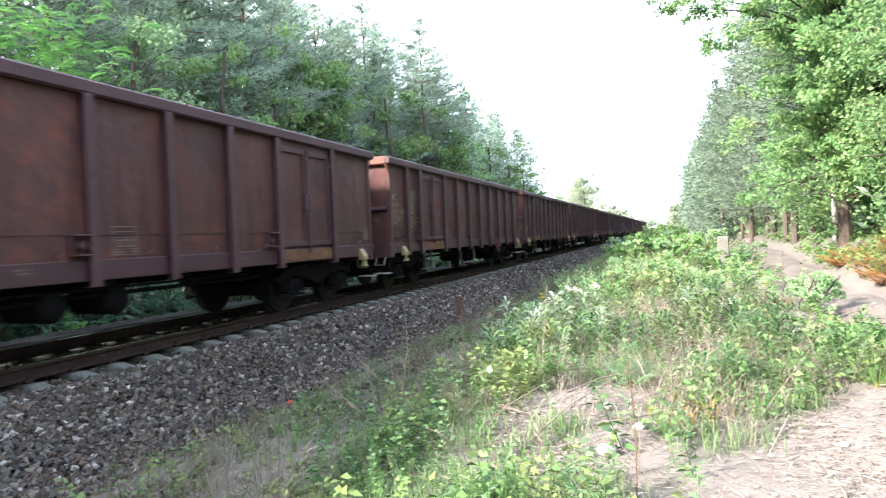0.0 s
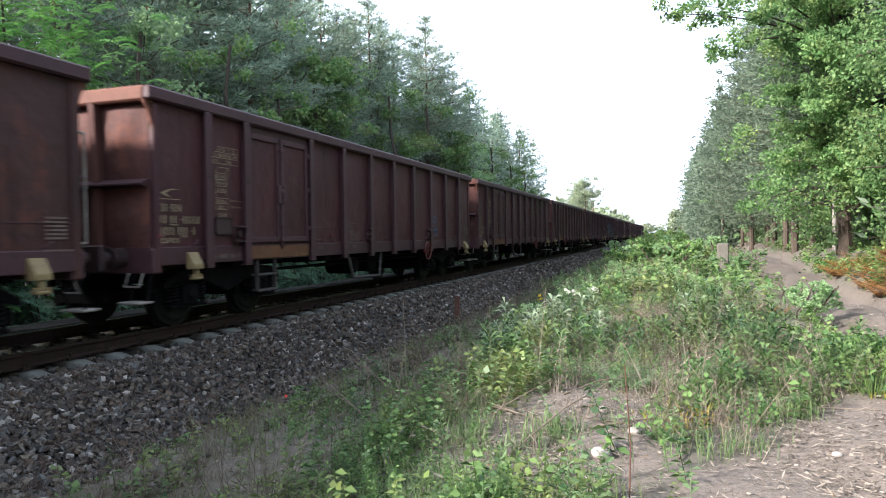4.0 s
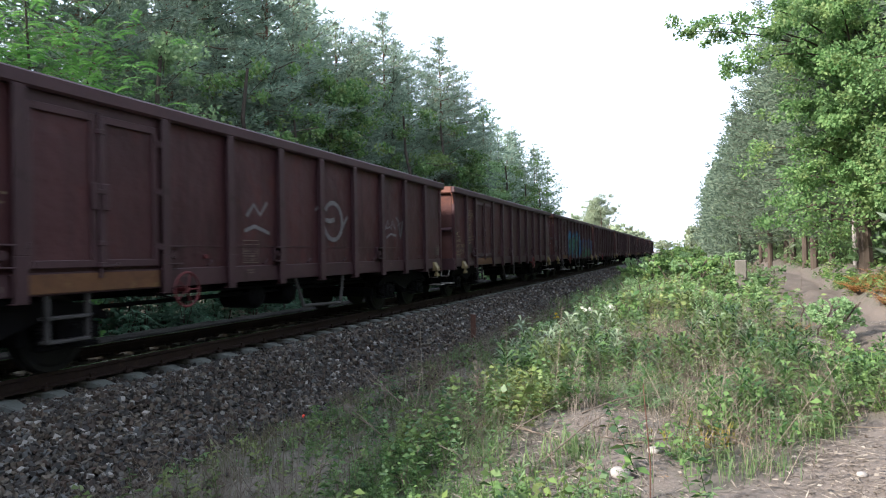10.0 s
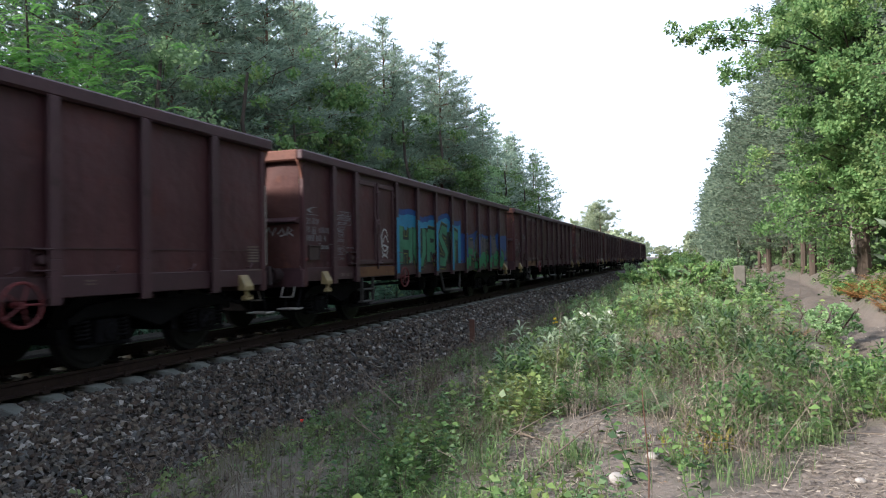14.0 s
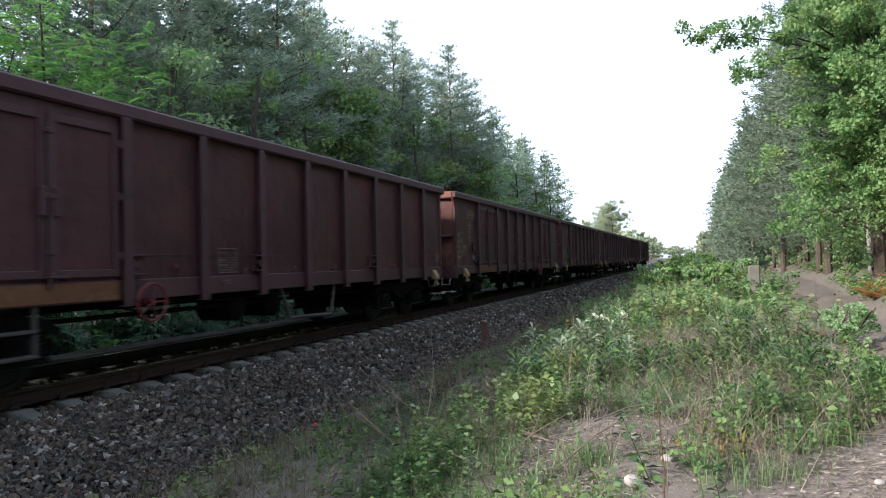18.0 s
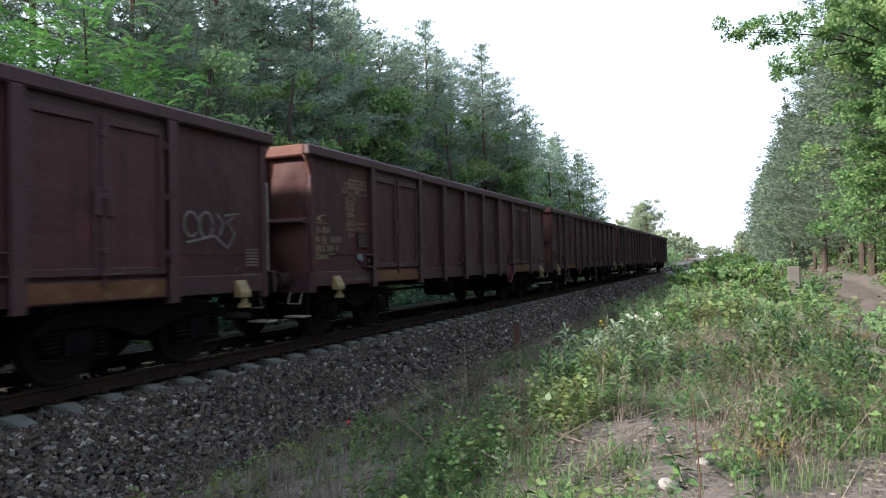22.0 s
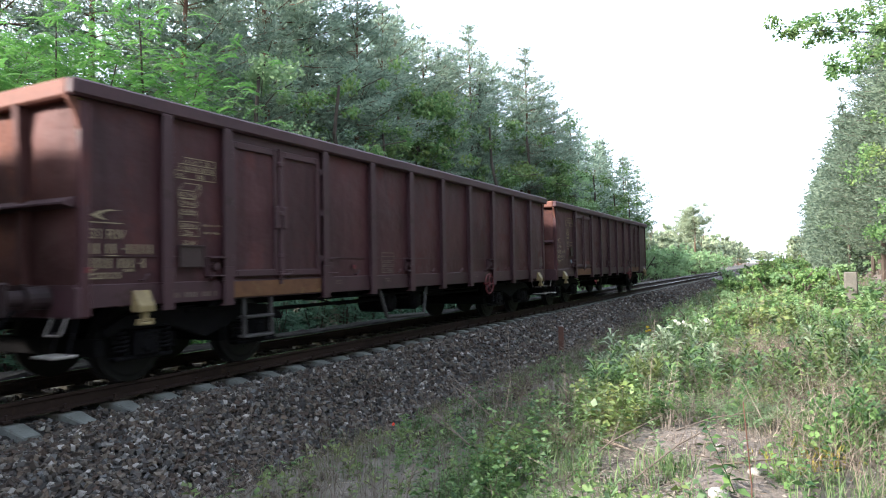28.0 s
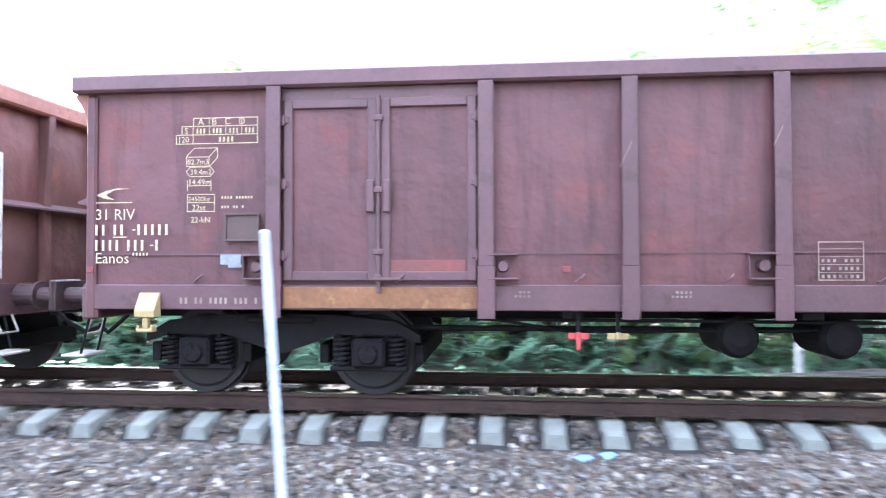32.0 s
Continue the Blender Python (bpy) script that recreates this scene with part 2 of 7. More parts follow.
M["sign_red"] = surface("red_sign_paint", (0.26, 0.03, 0.032), (0.2, 0.025, 0.025), None, 4, 30, 0.5)
M["blue_paint"] = surface("blue_spray", (0.010, 0.05, 0.20), (0.009, 0.036, 0.14), (0.022, 0.018, 0.036), 3, 40, 0.6, bump=0.0)
M["cyan_paint"] = surface("pale_blue_spray", (0.03, 0.20, 0.34), (0.02, 0.14, 0.26), (0.04, 0.06, 0.09), 3, 40, 0.6, bump=0.0)
M["green_paint"] = surface("green_spray", (0.018, 0.18, 0.07), (0.014, 0.13, 0.05), None, 3, 40, 0.6, bump=0.0)
M["teal_paint"] = surface("teal_spray", (0.055, 0.19, 0.11), (0.03, 0.12, 0.065), (0.09, 0.22, 0.15), 3, 40, 0.6, bump=0.0)
M["outline_paint"] = surface("black_spray", (0.012, 0.014, 0.016), (0.008, 0.009, 0.011), None, 4, 40, 0.6, bump=0.0)
M["yellow_spray"] = surface("yellow_spray", (0.19, 0.19, 0.035), (0.13, 0.14, 0.028), None, 3, 40, 0.6, bump=0.0)
M["lilac_spray"] = surface("lilac_grey_spray", (0.105, 0.088, 0.095), (0.078, 0.064, 0.07), (0.06, 0.048, 0.048), 3, 40, 0.7, bump=0.0)
M["tag_white"] = surface("white_spray", (0.42, 0.41, 0.41), (0.27, 0.26, 0.26), (0.12, 0.09, 0.08), 6, 50, 0.75, bump=0.0)
M["chalk"] = surface("pale_scribble", (0.19, 0.175, 0.18), (0.12, 0.105, 0.11), (0.07, 0.05, 0.045), 5, 50, 0.8, bump=0.0)
M["rail_rust"] = surface("rusty_rail", (0.036, 0.022, 0.017), (0.022, 0.014, 0.012), (0.052, 0.031, 0.022), 2.0, 30, 0.85, 0.1, 0.3, gloss=0.15)
M["rail_head"] = surface("polished_rail_head", (0.62, 0.60, 0.58), (0.5, 0.48, 0.46), None, 0.6, 30, 0.22, 1.0, 0.03)
M["concrete"] = sleeper_mat()
# near bed almost black: the shade between the stones is in its colour
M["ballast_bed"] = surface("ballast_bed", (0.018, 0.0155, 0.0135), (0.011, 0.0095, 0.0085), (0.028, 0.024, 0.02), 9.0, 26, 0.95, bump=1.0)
# paler bed for the far line, with sunlight painted into its colour
M["ballast_far"] = surface("ballast_painted_sun", (0.075, 0.063, 0.054), (0.05, 0.042, 0.036), (0.10, 0.088, 0.076), 9.0, 26, 0.95, bump=1.0)
M["bark_pine"] = surface("pine_bark", (0.16, 0.085, 0.05), (0.09, 0.06, 0.045), (0.22, 0.11, 0.06), 1.5, 14, 0.95, bump=0.8, stretch=(2, 2, 0.5))
M["bark_dark"] = surface("dark_bark", (0.085, 0.065, 0.05), (0.05, 0.04, 0.033), None, 2.0, 16, 0.95, bump=0.8, stretch=(2, 2, 0.5))
M["bark_birch"] = surface("birch_bark", (0.34, 0.32, 0.29), (0.22, 0.2, 0.19), (0.06, 0.05, 0.05), 3.0, 14, 0.85, bump=0.3, stretch=(1, 1, 3))
M["needles"] = leafy("pine_needles", (0.124, 0.182, 0.134), (0.288, 0.362, 0.264), None, 0.5)
M["needles_pale"] = leafy("grey_green_needles", (0.075, 0.115, 0.078), (0.15, 0.19, 0.13), None, 0.4)
M["oak_leaf"] = leafy("oak_leaves", (0.080, 0.175, 0.06), (0.190, 0.31, 0.115), (0.235, 0.305, 0.11), 0.52)
M["bright_leaf"] = leafy("bright_green_leaves", (0.075, 0.200, 0.048), (0.155, 0.320, 0.082), None, 0.47)
M["soft_leaf"] = leafy("soft_green_leaves", (0.050, 0.118, 0.038), (0.165, 0.255, 0.084), (0.225, 0.25, 0.085), 0.42, 0.48)
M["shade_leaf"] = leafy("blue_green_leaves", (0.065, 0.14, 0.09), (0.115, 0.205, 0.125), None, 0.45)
M["weed_leaf"] = leafy("weed_leaves", (0.024, 0.064, 0.022), (0.130, 0.218, 0.066), (0.185, 0.205, 0.062), 0.36, 0.45)
M["weed_pale"] = leafy("pale_weed_leaves", (0.22, 0.30, 0.17), (0.36, 0.43, 0.28), None, 0.4)
M["weed_yellow"] = leafy("yellowing_leaves", (0.25, 0.25, 0.05), (0.38, 0.30, 0.06), None, 0.4)
M["fern_rust"] = leafy("rusty_fern", (0.18, 0.082, 0.03), (0.30, 0.165, 0.06), None, 0.35)
M["grass"] = leafy("grass_blades", (0.052, 0.105, 0.036), (0.14, 0.185, 0.080), (0.18, 0.168, 0.095), 0.3)
M["dull_grass"] = leafy("dull_ditch_grass", (0.045, 0.068, 0.028), (0.115, 0.122, 0.062), (0.125, 0.108, 0.066), 0.3)
M["dry_stalk"] = leafy("dry_stalks", (0.11, 0.085, 0.068), (0.36, 0.31, 0.25), None, 0.2)
M["red_stalk"] = leafy("reddish_dry_stalks", (0.085, 0.065, 0.05), (0.17, 0.14, 0.11), None, 0.2)
M["yellow_flower"] = leafy("yellow_flowers", (0.55, 0.38, 0.015), (0.62, 0.45, 0.03), None, 0.2)
M["red_flower"] = leafy("red_petals", (0.65, 0.07, 0.05), (0.7, 0.1, 0.06), None, 0.2)
M["white_flower"] = leafy("white_flower_heads", (0.6, 0.6, 0.5), (0.7, 0.7, 0.6), None, 0.3)
# the haze of the distance is mixed into these pale leaf colours
M["far_leaf"] = leafy("far_woods_leaves_with_haze", (0.22, 0.27, 0.17), (0.33, 0.38, 0.25), None, 0.5)
M["rust_post"] = surface("rusty_post", (0.12, 0.06, 0.04), (0.08, 0.04, 0.03), None, 4, 30, 0.9)
M["pole_paint"] = surface("pale_grey_pole", (0.30, 0.34, 0.38), (0.24, 0.28, 0.31), (0.2, 0.2, 0.2), 3, 30, 0.5)
M["white_post"] = surface("white_post_paint", (0.7, 0.7, 0.68), (0.55, 0.55, 0.53), None, 3, 30, 0.7)
M["litter_blue"] = surface("blue_plastic", (0.15, 0.3, 0.75), (0.12, 0.25, 0.6), None, 6, 40, 0.4)
M["pale_stone"] = surface("pale_stone", (0.34, 0.32, 0.30), (0.24, 0.22, 0.2), None, 6, 40, 0.9)
M["old_concrete"] = surface("weathered_dark_concrete", (0.15, 0.14, 0.12), (0.10, 0.094, 0.08), (0.08, 0.085, 0.055), 4, 40, 0.95, bump=0.4)
M["light_leaf"] = leafy("yellow_green_leaves", (0.18, 0.30, 0.14), (0.30, 0.42, 0.21), None, 0.62)
M["wood"] = surface("weathered_wood", (0.2, 0.16, 0.12), (0.13, 0.1, 0.08), None, 4, 40, 0.9)


def stones_mat(name, tone):
    m, nt, b, out = node_mat(name)
    g = nt.nodes.new("ShaderNodeNewGeometry")
    cr = nt.nodes.new("ShaderNodeValToRGB")
    e = cr.color_ramp.elements
    e[0].color, e[1].color = (0.018, 0.016, 0.015, 1), (0.4, 0.4, 0.4, 1)
    e[1].position = 1.0
    for p, c in ((0.16, (0.058, 0.036, 0.024, 1)), (0.30, (0.030, 0.030, 0.031, 1)), (0.46, (0.098, 0.072, 0.052, 1)), (0.60, (0.042, 0.044, 0.046, 1)), (0.76, (0.14, 0.118, 0.094, 1)), (0.88, (0.095, 0.104, 0.115, 1)), (0.96, (0.21, 0.205, 0.20, 1))):
        cr.color_ramp.elements.new(p).color = c
    nt.links.new(g.outputs["Random Per Island"], cr.inputs[0])
    c = mix_rgb(nt, ramp(nt, noise_fac(nt, 40), 0.3, 0.7), mix_rgb(nt, 1.0, cr.outputs[0], (0.7, 0.66, 0.62), "MULTIPLY"), cr.outputs[0])
    c = mix_rgb(nt, ramp(nt, noise_fac(nt, 0.9, 4), 0.55, 0.8), c, mix_rgb(nt, 1.0, c, (0.75, 0.62, 0.5), "MULTIPLY"))
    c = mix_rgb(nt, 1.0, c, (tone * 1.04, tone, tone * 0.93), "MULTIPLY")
    nt.links.new(c, b.inputs["Base Color"])
    b.inputs["Roughness"].default_value = 0.9
    return m


M["stones"] = stones_mat("ballast_stones", 0.74)
# much darker tone of the same stones, for between the rails
M["stones_dark"] = stones_mat("dark_ballast_stones", 0.3)


def ground_mat():
    m, nt, b, out = node_mat("ground_soil")
    at = nt.nodes.new("ShaderNodeAttribute")
    at.attribute_name = "bare_soil"
    n1, n2, n3 = noise_fac(nt, 0.6), noise_fac(nt, 5.0, 8, 0.7), noise_fac(nt, 40.0, 4)
    green = mix_rgb(nt, ramp(nt, n1, 0.35, 0.65), (0.05, 0.054, 0.035), (0.085, 0.072, 0.055))
    green = mix_rgb(nt, ramp(nt, n2, 0.4, 0.62), green, (0.115, 0.096, 0.078))
    soil = mix_rgb(nt, ramp(nt, n2, 0.35, 0.65), (0.115, 0.092, 0.076), (0.065, 0.05, 0.041))
    soil = mix_rgb(nt, ramp(nt, n3, 0.3, 0.7), soil, (0.16, 0.134, 0.113))
    add = nt.nodes.new("ShaderNodeMath")
    add.operation = "ADD"
    nt.links.new(at.outputs["Fac"], add.inputs[0])
    sc = nt.nodes.new("ShaderNodeMath")
    sc.operation = "MULTIPLY_ADD"
    sc.inputs[1].default_value, sc.inputs[2].default_value = 0.9, -0.45
    nt.links.new(n2, sc.inputs[0])
    nt.links.new(sc.outputs[0], add.inputs[1])
    # the lane's soil is multiplied darker where this mask is set
    lane_dark = nt.nodes.new("ShaderNodeAttribute")
    lane_dark.attribute_name = "lane_dark"
    dark_soil = mix_rgb(nt, 1.0, soil, (0.56, 0.55, 0.54), "MULTIPLY")
    soil = mix_rgb(nt, lane_dark.outputs["Fac"], soil, dark_soil)
    c = mix_rgb(nt, ramp(nt, add.outputs[0], 0.35, 0.65), green, soil)
    nt.links.new(c, b.inputs["Base Color"])
    b.inputs["Roughness"].default_value = 0.95
    bp = nt.nodes.new("ShaderNodeBump")
    bp.inputs["Strength"].default_value, bp.inputs["Distance"].default_value = 0.8, 0.04
    nt.links.new(n2, bp.inputs["Height"])
    nt.links.new(bp.outputs[0], b.inputs["Normal"])
    return m


M["ground"] = ground_mat()


# ---- mesh helpers ----
def mesh_of(name, verts, faces, material, smooth=False):
    me = bpy.data.meshes.new(name)
    me.from_pydata([tuple(v) for v in verts], [], [tuple(f) for f in faces])
    for mm in (material if isinstance(material, (list, tuple)) else [material]):
        me.materials.append(mm)
    me.polygons.foreach_set("use_smooth", [smooth] * len(me.polygons))
    me.update()
    return me


def quad_mesh(name, verts, n_side, material):
    """A big mesh of loose polygons, all with n_side corners; verts in order."""
    v = np.asarray(verts, dtype=np.float32).reshape(-1, 3)
    me = bpy.data.meshes.new(name)
    me.vertices.add(len(v))
    me.vertices.foreach_set("co", v.ravel())
    me.loops.add(len(v))
    me.loops.foreach_set("vertex_index", np.arange(len(v), dtype=np.int32))
    n = len(v) // n_side
    me.polygons.add(n)
    me.polygons.foreach_set("loop_start", np.arange(n, dtype=np.int32) * n_side)
    me.materials.append(material)
    me.update(calc_edges=True)
    return me


def indexed_mesh(name, v, f, material):
    """A big mesh from arrays of vertices and triangles."""
    v, f = np.asarray(v, dtype=np.float32), np.asarray(f, dtype=np.int32)
    me = bpy.data.meshes.new(name)
    me.vertices.add(len(v))
    me.vertices.foreach_set("co", v.ravel())
    me.loops.add(f.size)
    me.loops.foreach_set("vertex_index", f.ravel())
    me.polygons.add(len(f))
    me.polygons.foreach_set("loop_start", np.arange(len(f), dtype=np.int32) * f.shape[1])
    me.polygons.foreach_set("use_smooth", [False] * len(f))
    me.materials.append(material)
    me.update(calc_edges=True)
    return me


def finish(name, bm, material, smooth=False):
    me = bpy.data.meshes.new(name)
    bm.to_mesh(me)
    bm.free()
    for mm in (material if isinstance(material, (list, tuple)) else [material]):
        me.materials.append(mm)
    if smooth:
        me.polygons.foreach_set("use_smooth", [True] * len(me.polygons))
    return me


def part(name, bm, material, parent, label="", at=None, smooth=False):
    """Links a bmesh (or a ready mesh) as one mesh object under its thing or part."""
    me = bm if isinstance(bm, bpy.types.Mesh) else finish(name, bm, material, smooth)
    ob = new(name, me)
    ob.parent = parent
    if at is not None:
        ob.matrix_basis = at
    if label:
        ob["label"] = label
    return ob


def add_box(bm, x0, x1, y0, y1, z0, z1, bevel=0.0):
    r = bmesh.ops.create_cube(bm, size=1.0)
    for v in r["verts"]:
        v.co = Vector(((x0 + x1) / 2 + v.co.x * (x1 - x0), (y0 + y1) / 2 + v.co.y * (y1 - y0), (z0 + z1) / 2 + v.co.z * (z1 - z0)))
    if bevel:
        es = {e for v in r["verts"] for e in v.link_edges}
        bmesh.ops.bevel(bm, geom=list(es), offset=bevel, segments=1, affect="EDGES", clamp_overlap=True)
    return bm


def box(x0, x1, y0, y1, z0, z1, bevel=0.008):
    return add_box(bmesh.new(), x0, x1, y0, y1, z0, z1, bevel)


def add_cyl(bm, p, q, r0, r1=None, seg=10, caps=True):
    p, q = Vector(p), Vector(q)
    r1 = r0 if r1 is None else r1
    rr = bmesh.ops.create_cone(bm, cap_ends=caps, segments=seg, radius1=r0, radius2=r1, depth=(q - p).length)
    m = Matrix.Translation((p + q) / 2) @ (q - p).to_track_quat("Z", "Y").to_matrix().to_4x4()
    bmesh.ops.transform(bm, matrix=m, verts=rr["verts"])
    return bm


def cyl(p, q, r0, r1=None, seg=10):
    return add_cyl(bmesh.new(), p, q, r0, r1, seg)


def tube(points, r, seg=8, bm=None):
    bm = bm or bmesh.new()
    for a, b in zip(points, points[1:]):
        add_cyl(bm, a, b, r, r, seg)
    for a in points[1:-1]:
        s = bmesh.ops.create_uvsphere(bm, u_segments=seg, v_segments=5, radius=r)
        bmesh.ops.translate(bm, verts=s["verts"], vec=a)
    return bm


def thing(name, at, label, category, group="", kind=""):
    e = new(name)
    e.matrix_basis = at
    return tagged(e, label, category, group, kind)


def text_mesh(body, size, material, align="LEFT"):
    cu = bpy.data.curves.new("lettering", "FONT")
    cu.body, cu.size, cu.align_x, cu.extrude = body, size, align, 0.0
    cu.resolution_u = 2
    o = bpy.data.objects.new("lettering", cu)
    scene.collection.objects.link(o)
    bpy.context.view_layer.update()
    me = bpy.data.meshes.new_from_object(o)
    bpy.data.objects.remove(o)
    me.materials.clear()
    me.materials.append(material)
    return me


# ---- ground ----
def path_x(y):
    return np.interp(y, [-60, 5, 8, 12, 17, 20, 23, 27, 40, 150], [11.2, 11.0, 10.9, 11.0, 11.15, 11.4, 11.7, 12.0, 12.7, 14.5])


def ground_z(x, y):
    z = np.interp(x, [-600, -60, -14, -8, -5.5, -3.9, -2.2, 2.2, 3.7, 4.9, 6.2, 7.2, 9, 14, 60, 600],
                  [-0.3, -0.3, -0.4, -0.5, -0.72, -0.8, -0.8, -0.8, -0.66, -0.64, -0.40, -0.27, -0.25, 0.1, 0.3, 0.3])
    d = x - path_x(y)
    lane = np.exp(-(d / 0.9) ** 2)
    z = z + (0.5 * np.clip((d - 0.55) / 1.5, 0, 1) + 0.12 * np.clip((-0.5 - d) / 0.8, 0, 1) * (x > 9)) * np.clip((y - 9) / 7, 0, 1)
    ruts = np.exp(-((np.abs(d + 0.1 * np.sin(y * 0.5)) - 0.62) / 0.2) ** 2)
    z = z - (0.12 * lane + 0.13 * ruts + 0.05 * lane * np.sin(3.1 * x + 2 * np.sin(1.7 * y)) * np.sin(2.3 * y)) * np.clip((y - 3) / 4, 0, 1)
    mound = np.exp(-(((x - 9.2) / 1.0) ** 2 + ((y - 4.2) / 1.3) ** 2))
    z = z + 0.12 * mound
    near = np.clip((np.abs(x) - 3.2) / 2, 0, 1)
    return z + near * (0.05 * np.sin(x * 1.7 + y * 0.6) + 0.04 * np.sin(y * 1.3 - x * 0.8) + 0.02 * np.sin(4.1 * x + 3.3 * y))


def build_ground():
    def steps(lo, a, b, hi, fine, n):
        mid = np.arange(a, b, fine)
        left = a - np.geomspace(fine, a - lo, n)[::-1]
        right = b + np.geomspace(fine, hi - b, n)
        return np.concatenate([left, mid, right])
    xs, ys = steps(-700, -6, 15, 700, 0.2, 28), steps(-300, -6, 30, 1500, 0.22, 34)
    X, Y = np.meshgrid(xs, ys, indexing="ij")
    Z = ground_z(X, Y)
    rng = np.random.default_rng(3)
    near = (X > 3.6) & (X < 15) & (Y > -8) & (Y < 30)
    Z = Z + near * rng.normal(0, 0.012, Z.shape)
    v = np.stack([X, Y, Z], -1).reshape(-1, 3)
    nx, ny = len(xs), len(ys)
    i = np.arange((nx - 1) * ny).reshape(nx - 1, ny)[:, :-1].ravel()
    f = np.stack([i, i + ny, i + ny + 1, i + 1], 1)
    me = indexed_mesh("ground", v, f, M["ground"])
    me.polygons.foreach_set("use_smooth", [True] * len(me.polygons))
    lane = np.exp(-((X - path_x(Y)) / (0.85 + 0.12 * np.sin(Y * 0.9))) ** 4) * np.clip((Y - 7) / 3, 0, 1)
    mound = np.clip((np.minimum(3.7 + (X - 8.0) * 1.6, 5.7) - Y) / 0.5 + 0.5, 0, 1) * np.clip((X - 7.5) / 0.6, 0, 1)
    clearing = 0.75 * np.exp(-(((X - 7.25) / 0.8) ** 2 + ((Y - 4.4) / 1.6) ** 2) ** 2)
    mask = np.clip(np.maximum(np.maximum(lane, mound), clearing), 0, 1).astype(np.float32)
    a = me.attributes.new("bare_soil", "FLOAT", "POINT")
    a.data.foreach_set("value", mask.ravel())
    lane_dark = np.clip(lane * (0.75 + 0.35 * np.sin(X * 5.0 + np.sin(Y)) * np.sin(Y * 0.7)), 0, 1).astype(np.float32)
    a = me.attributes.new("lane_dark", "FLOAT", "POINT")
    a.data.foreach_set("value", lane_dark.ravel())
    tagged(new("ground", me), "brown earth with a sandy lane and mossy litter", "ground", kind="structure")


build_ground()


def filled(x, y):
    """Ballast heaped up to the sleeper ends further on; they lie bare near the camera."""
    return 0.215 * np.clip((y - 0.5) / 4.0, 0, 1) * np.interp(np.abs(x), [1.2, 1.36, 1.9, 3.0], [0, 1, 1, 0])


def build_ballast():
    prof = [(-3.9, -0.86), (-3.0, -0.62), (-1.95, -0.27), (-1.6, -0.27), (-0.75, -0.25), (0, -0.24), (0.75, -0.25), (1.2, -0.29), (1.34, -0.45), (1.95, -0.475), (2.9, -0.62), (3.9, -0.80)]
    px, pz = np.array([p[0] for p in prof]), np.array([p[1] for p in prof])
    xs = np.linspace(-3.9, 3.9, 60)
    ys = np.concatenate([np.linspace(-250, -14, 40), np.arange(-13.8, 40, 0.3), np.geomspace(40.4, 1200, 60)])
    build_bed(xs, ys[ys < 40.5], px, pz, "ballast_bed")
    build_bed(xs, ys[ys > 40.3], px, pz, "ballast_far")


def build_bed(xs, ys, px, pz, material):
    X, Y = np.meshgrid(xs, ys, indexing="ij")
    rng = np.random.default_rng(5)
    Z = np.interp(X, px, pz) + filled(X, Y) + rng.normal(0, 0.012, X.shape) * (np.abs(X) < 3.7)
    v = np.stack([X, Y, Z], -1).reshape(-1, 3)
    ny = len(ys)
    i = np.arange((len(xs) - 1) * ny).reshape(len(xs) - 1, ny)[:, :-1].ravel()
    f = np.stack([i, i + ny, i + ny + 1, i + 1], 1)
    tagged(new("ballast_bed", indexed_mesh("ballast_bed", v, f, M[material])), "grey-brown crushed stone bed under the railway track", "ballast", kind="structure")


build_ballast()


def ballast_z(x):
    return np.interp(np.abs(x), [0, 0.75, 1.2, 1.34, 1.95, 2.9, 3.9], [-0.245, -0.25, -0.29, -0.45, -0.475, -0.62, -0.80])


def rock_shapes(rng, n=8):
    bm = bmesh.new()
    bmesh.ops.create_cube(bm, size=1.25)
    bmesh.ops.triangulate(bm, faces=bm.faces[:])
    base = np.array([v.co[:] for v in bm.verts])
    tri = np.array([[v.index for v in f.verts] for f in bm.faces])
    bm.free()
    out = []
    for _ in range(n):
        s = base * (0.6 + 0.65 * rng.random((len(base), 1)))
        s = s * np.array([1.0, 0.75 + 0.2 * rng.random(), 0.55 + 0.2 * rng.random()])
        out.append(s)
    return np.array(out), tri


def random_turns(rng, n):
    q = rng.normal(size=(n, 4))
    q /= np.linalg.norm(q, axis=1, keepdims=True)
    w, x, y, z = q.T
    return np.stack([np.stack([1 - 2 * (y * y + z * z), 2 * (x * y - z * w), 2 * (x * z + y * w)], -1),
                     np.stack([2 * (x * y + z * w), 1 - 2 * (x * x + z * z), 2 * (y * z - x * w)], -1),
                     np.stack([2 * (x * z - y * w), 2 * (y * z + x * w), 1 - 2 * (x * x + y * y)], -1)], 1)


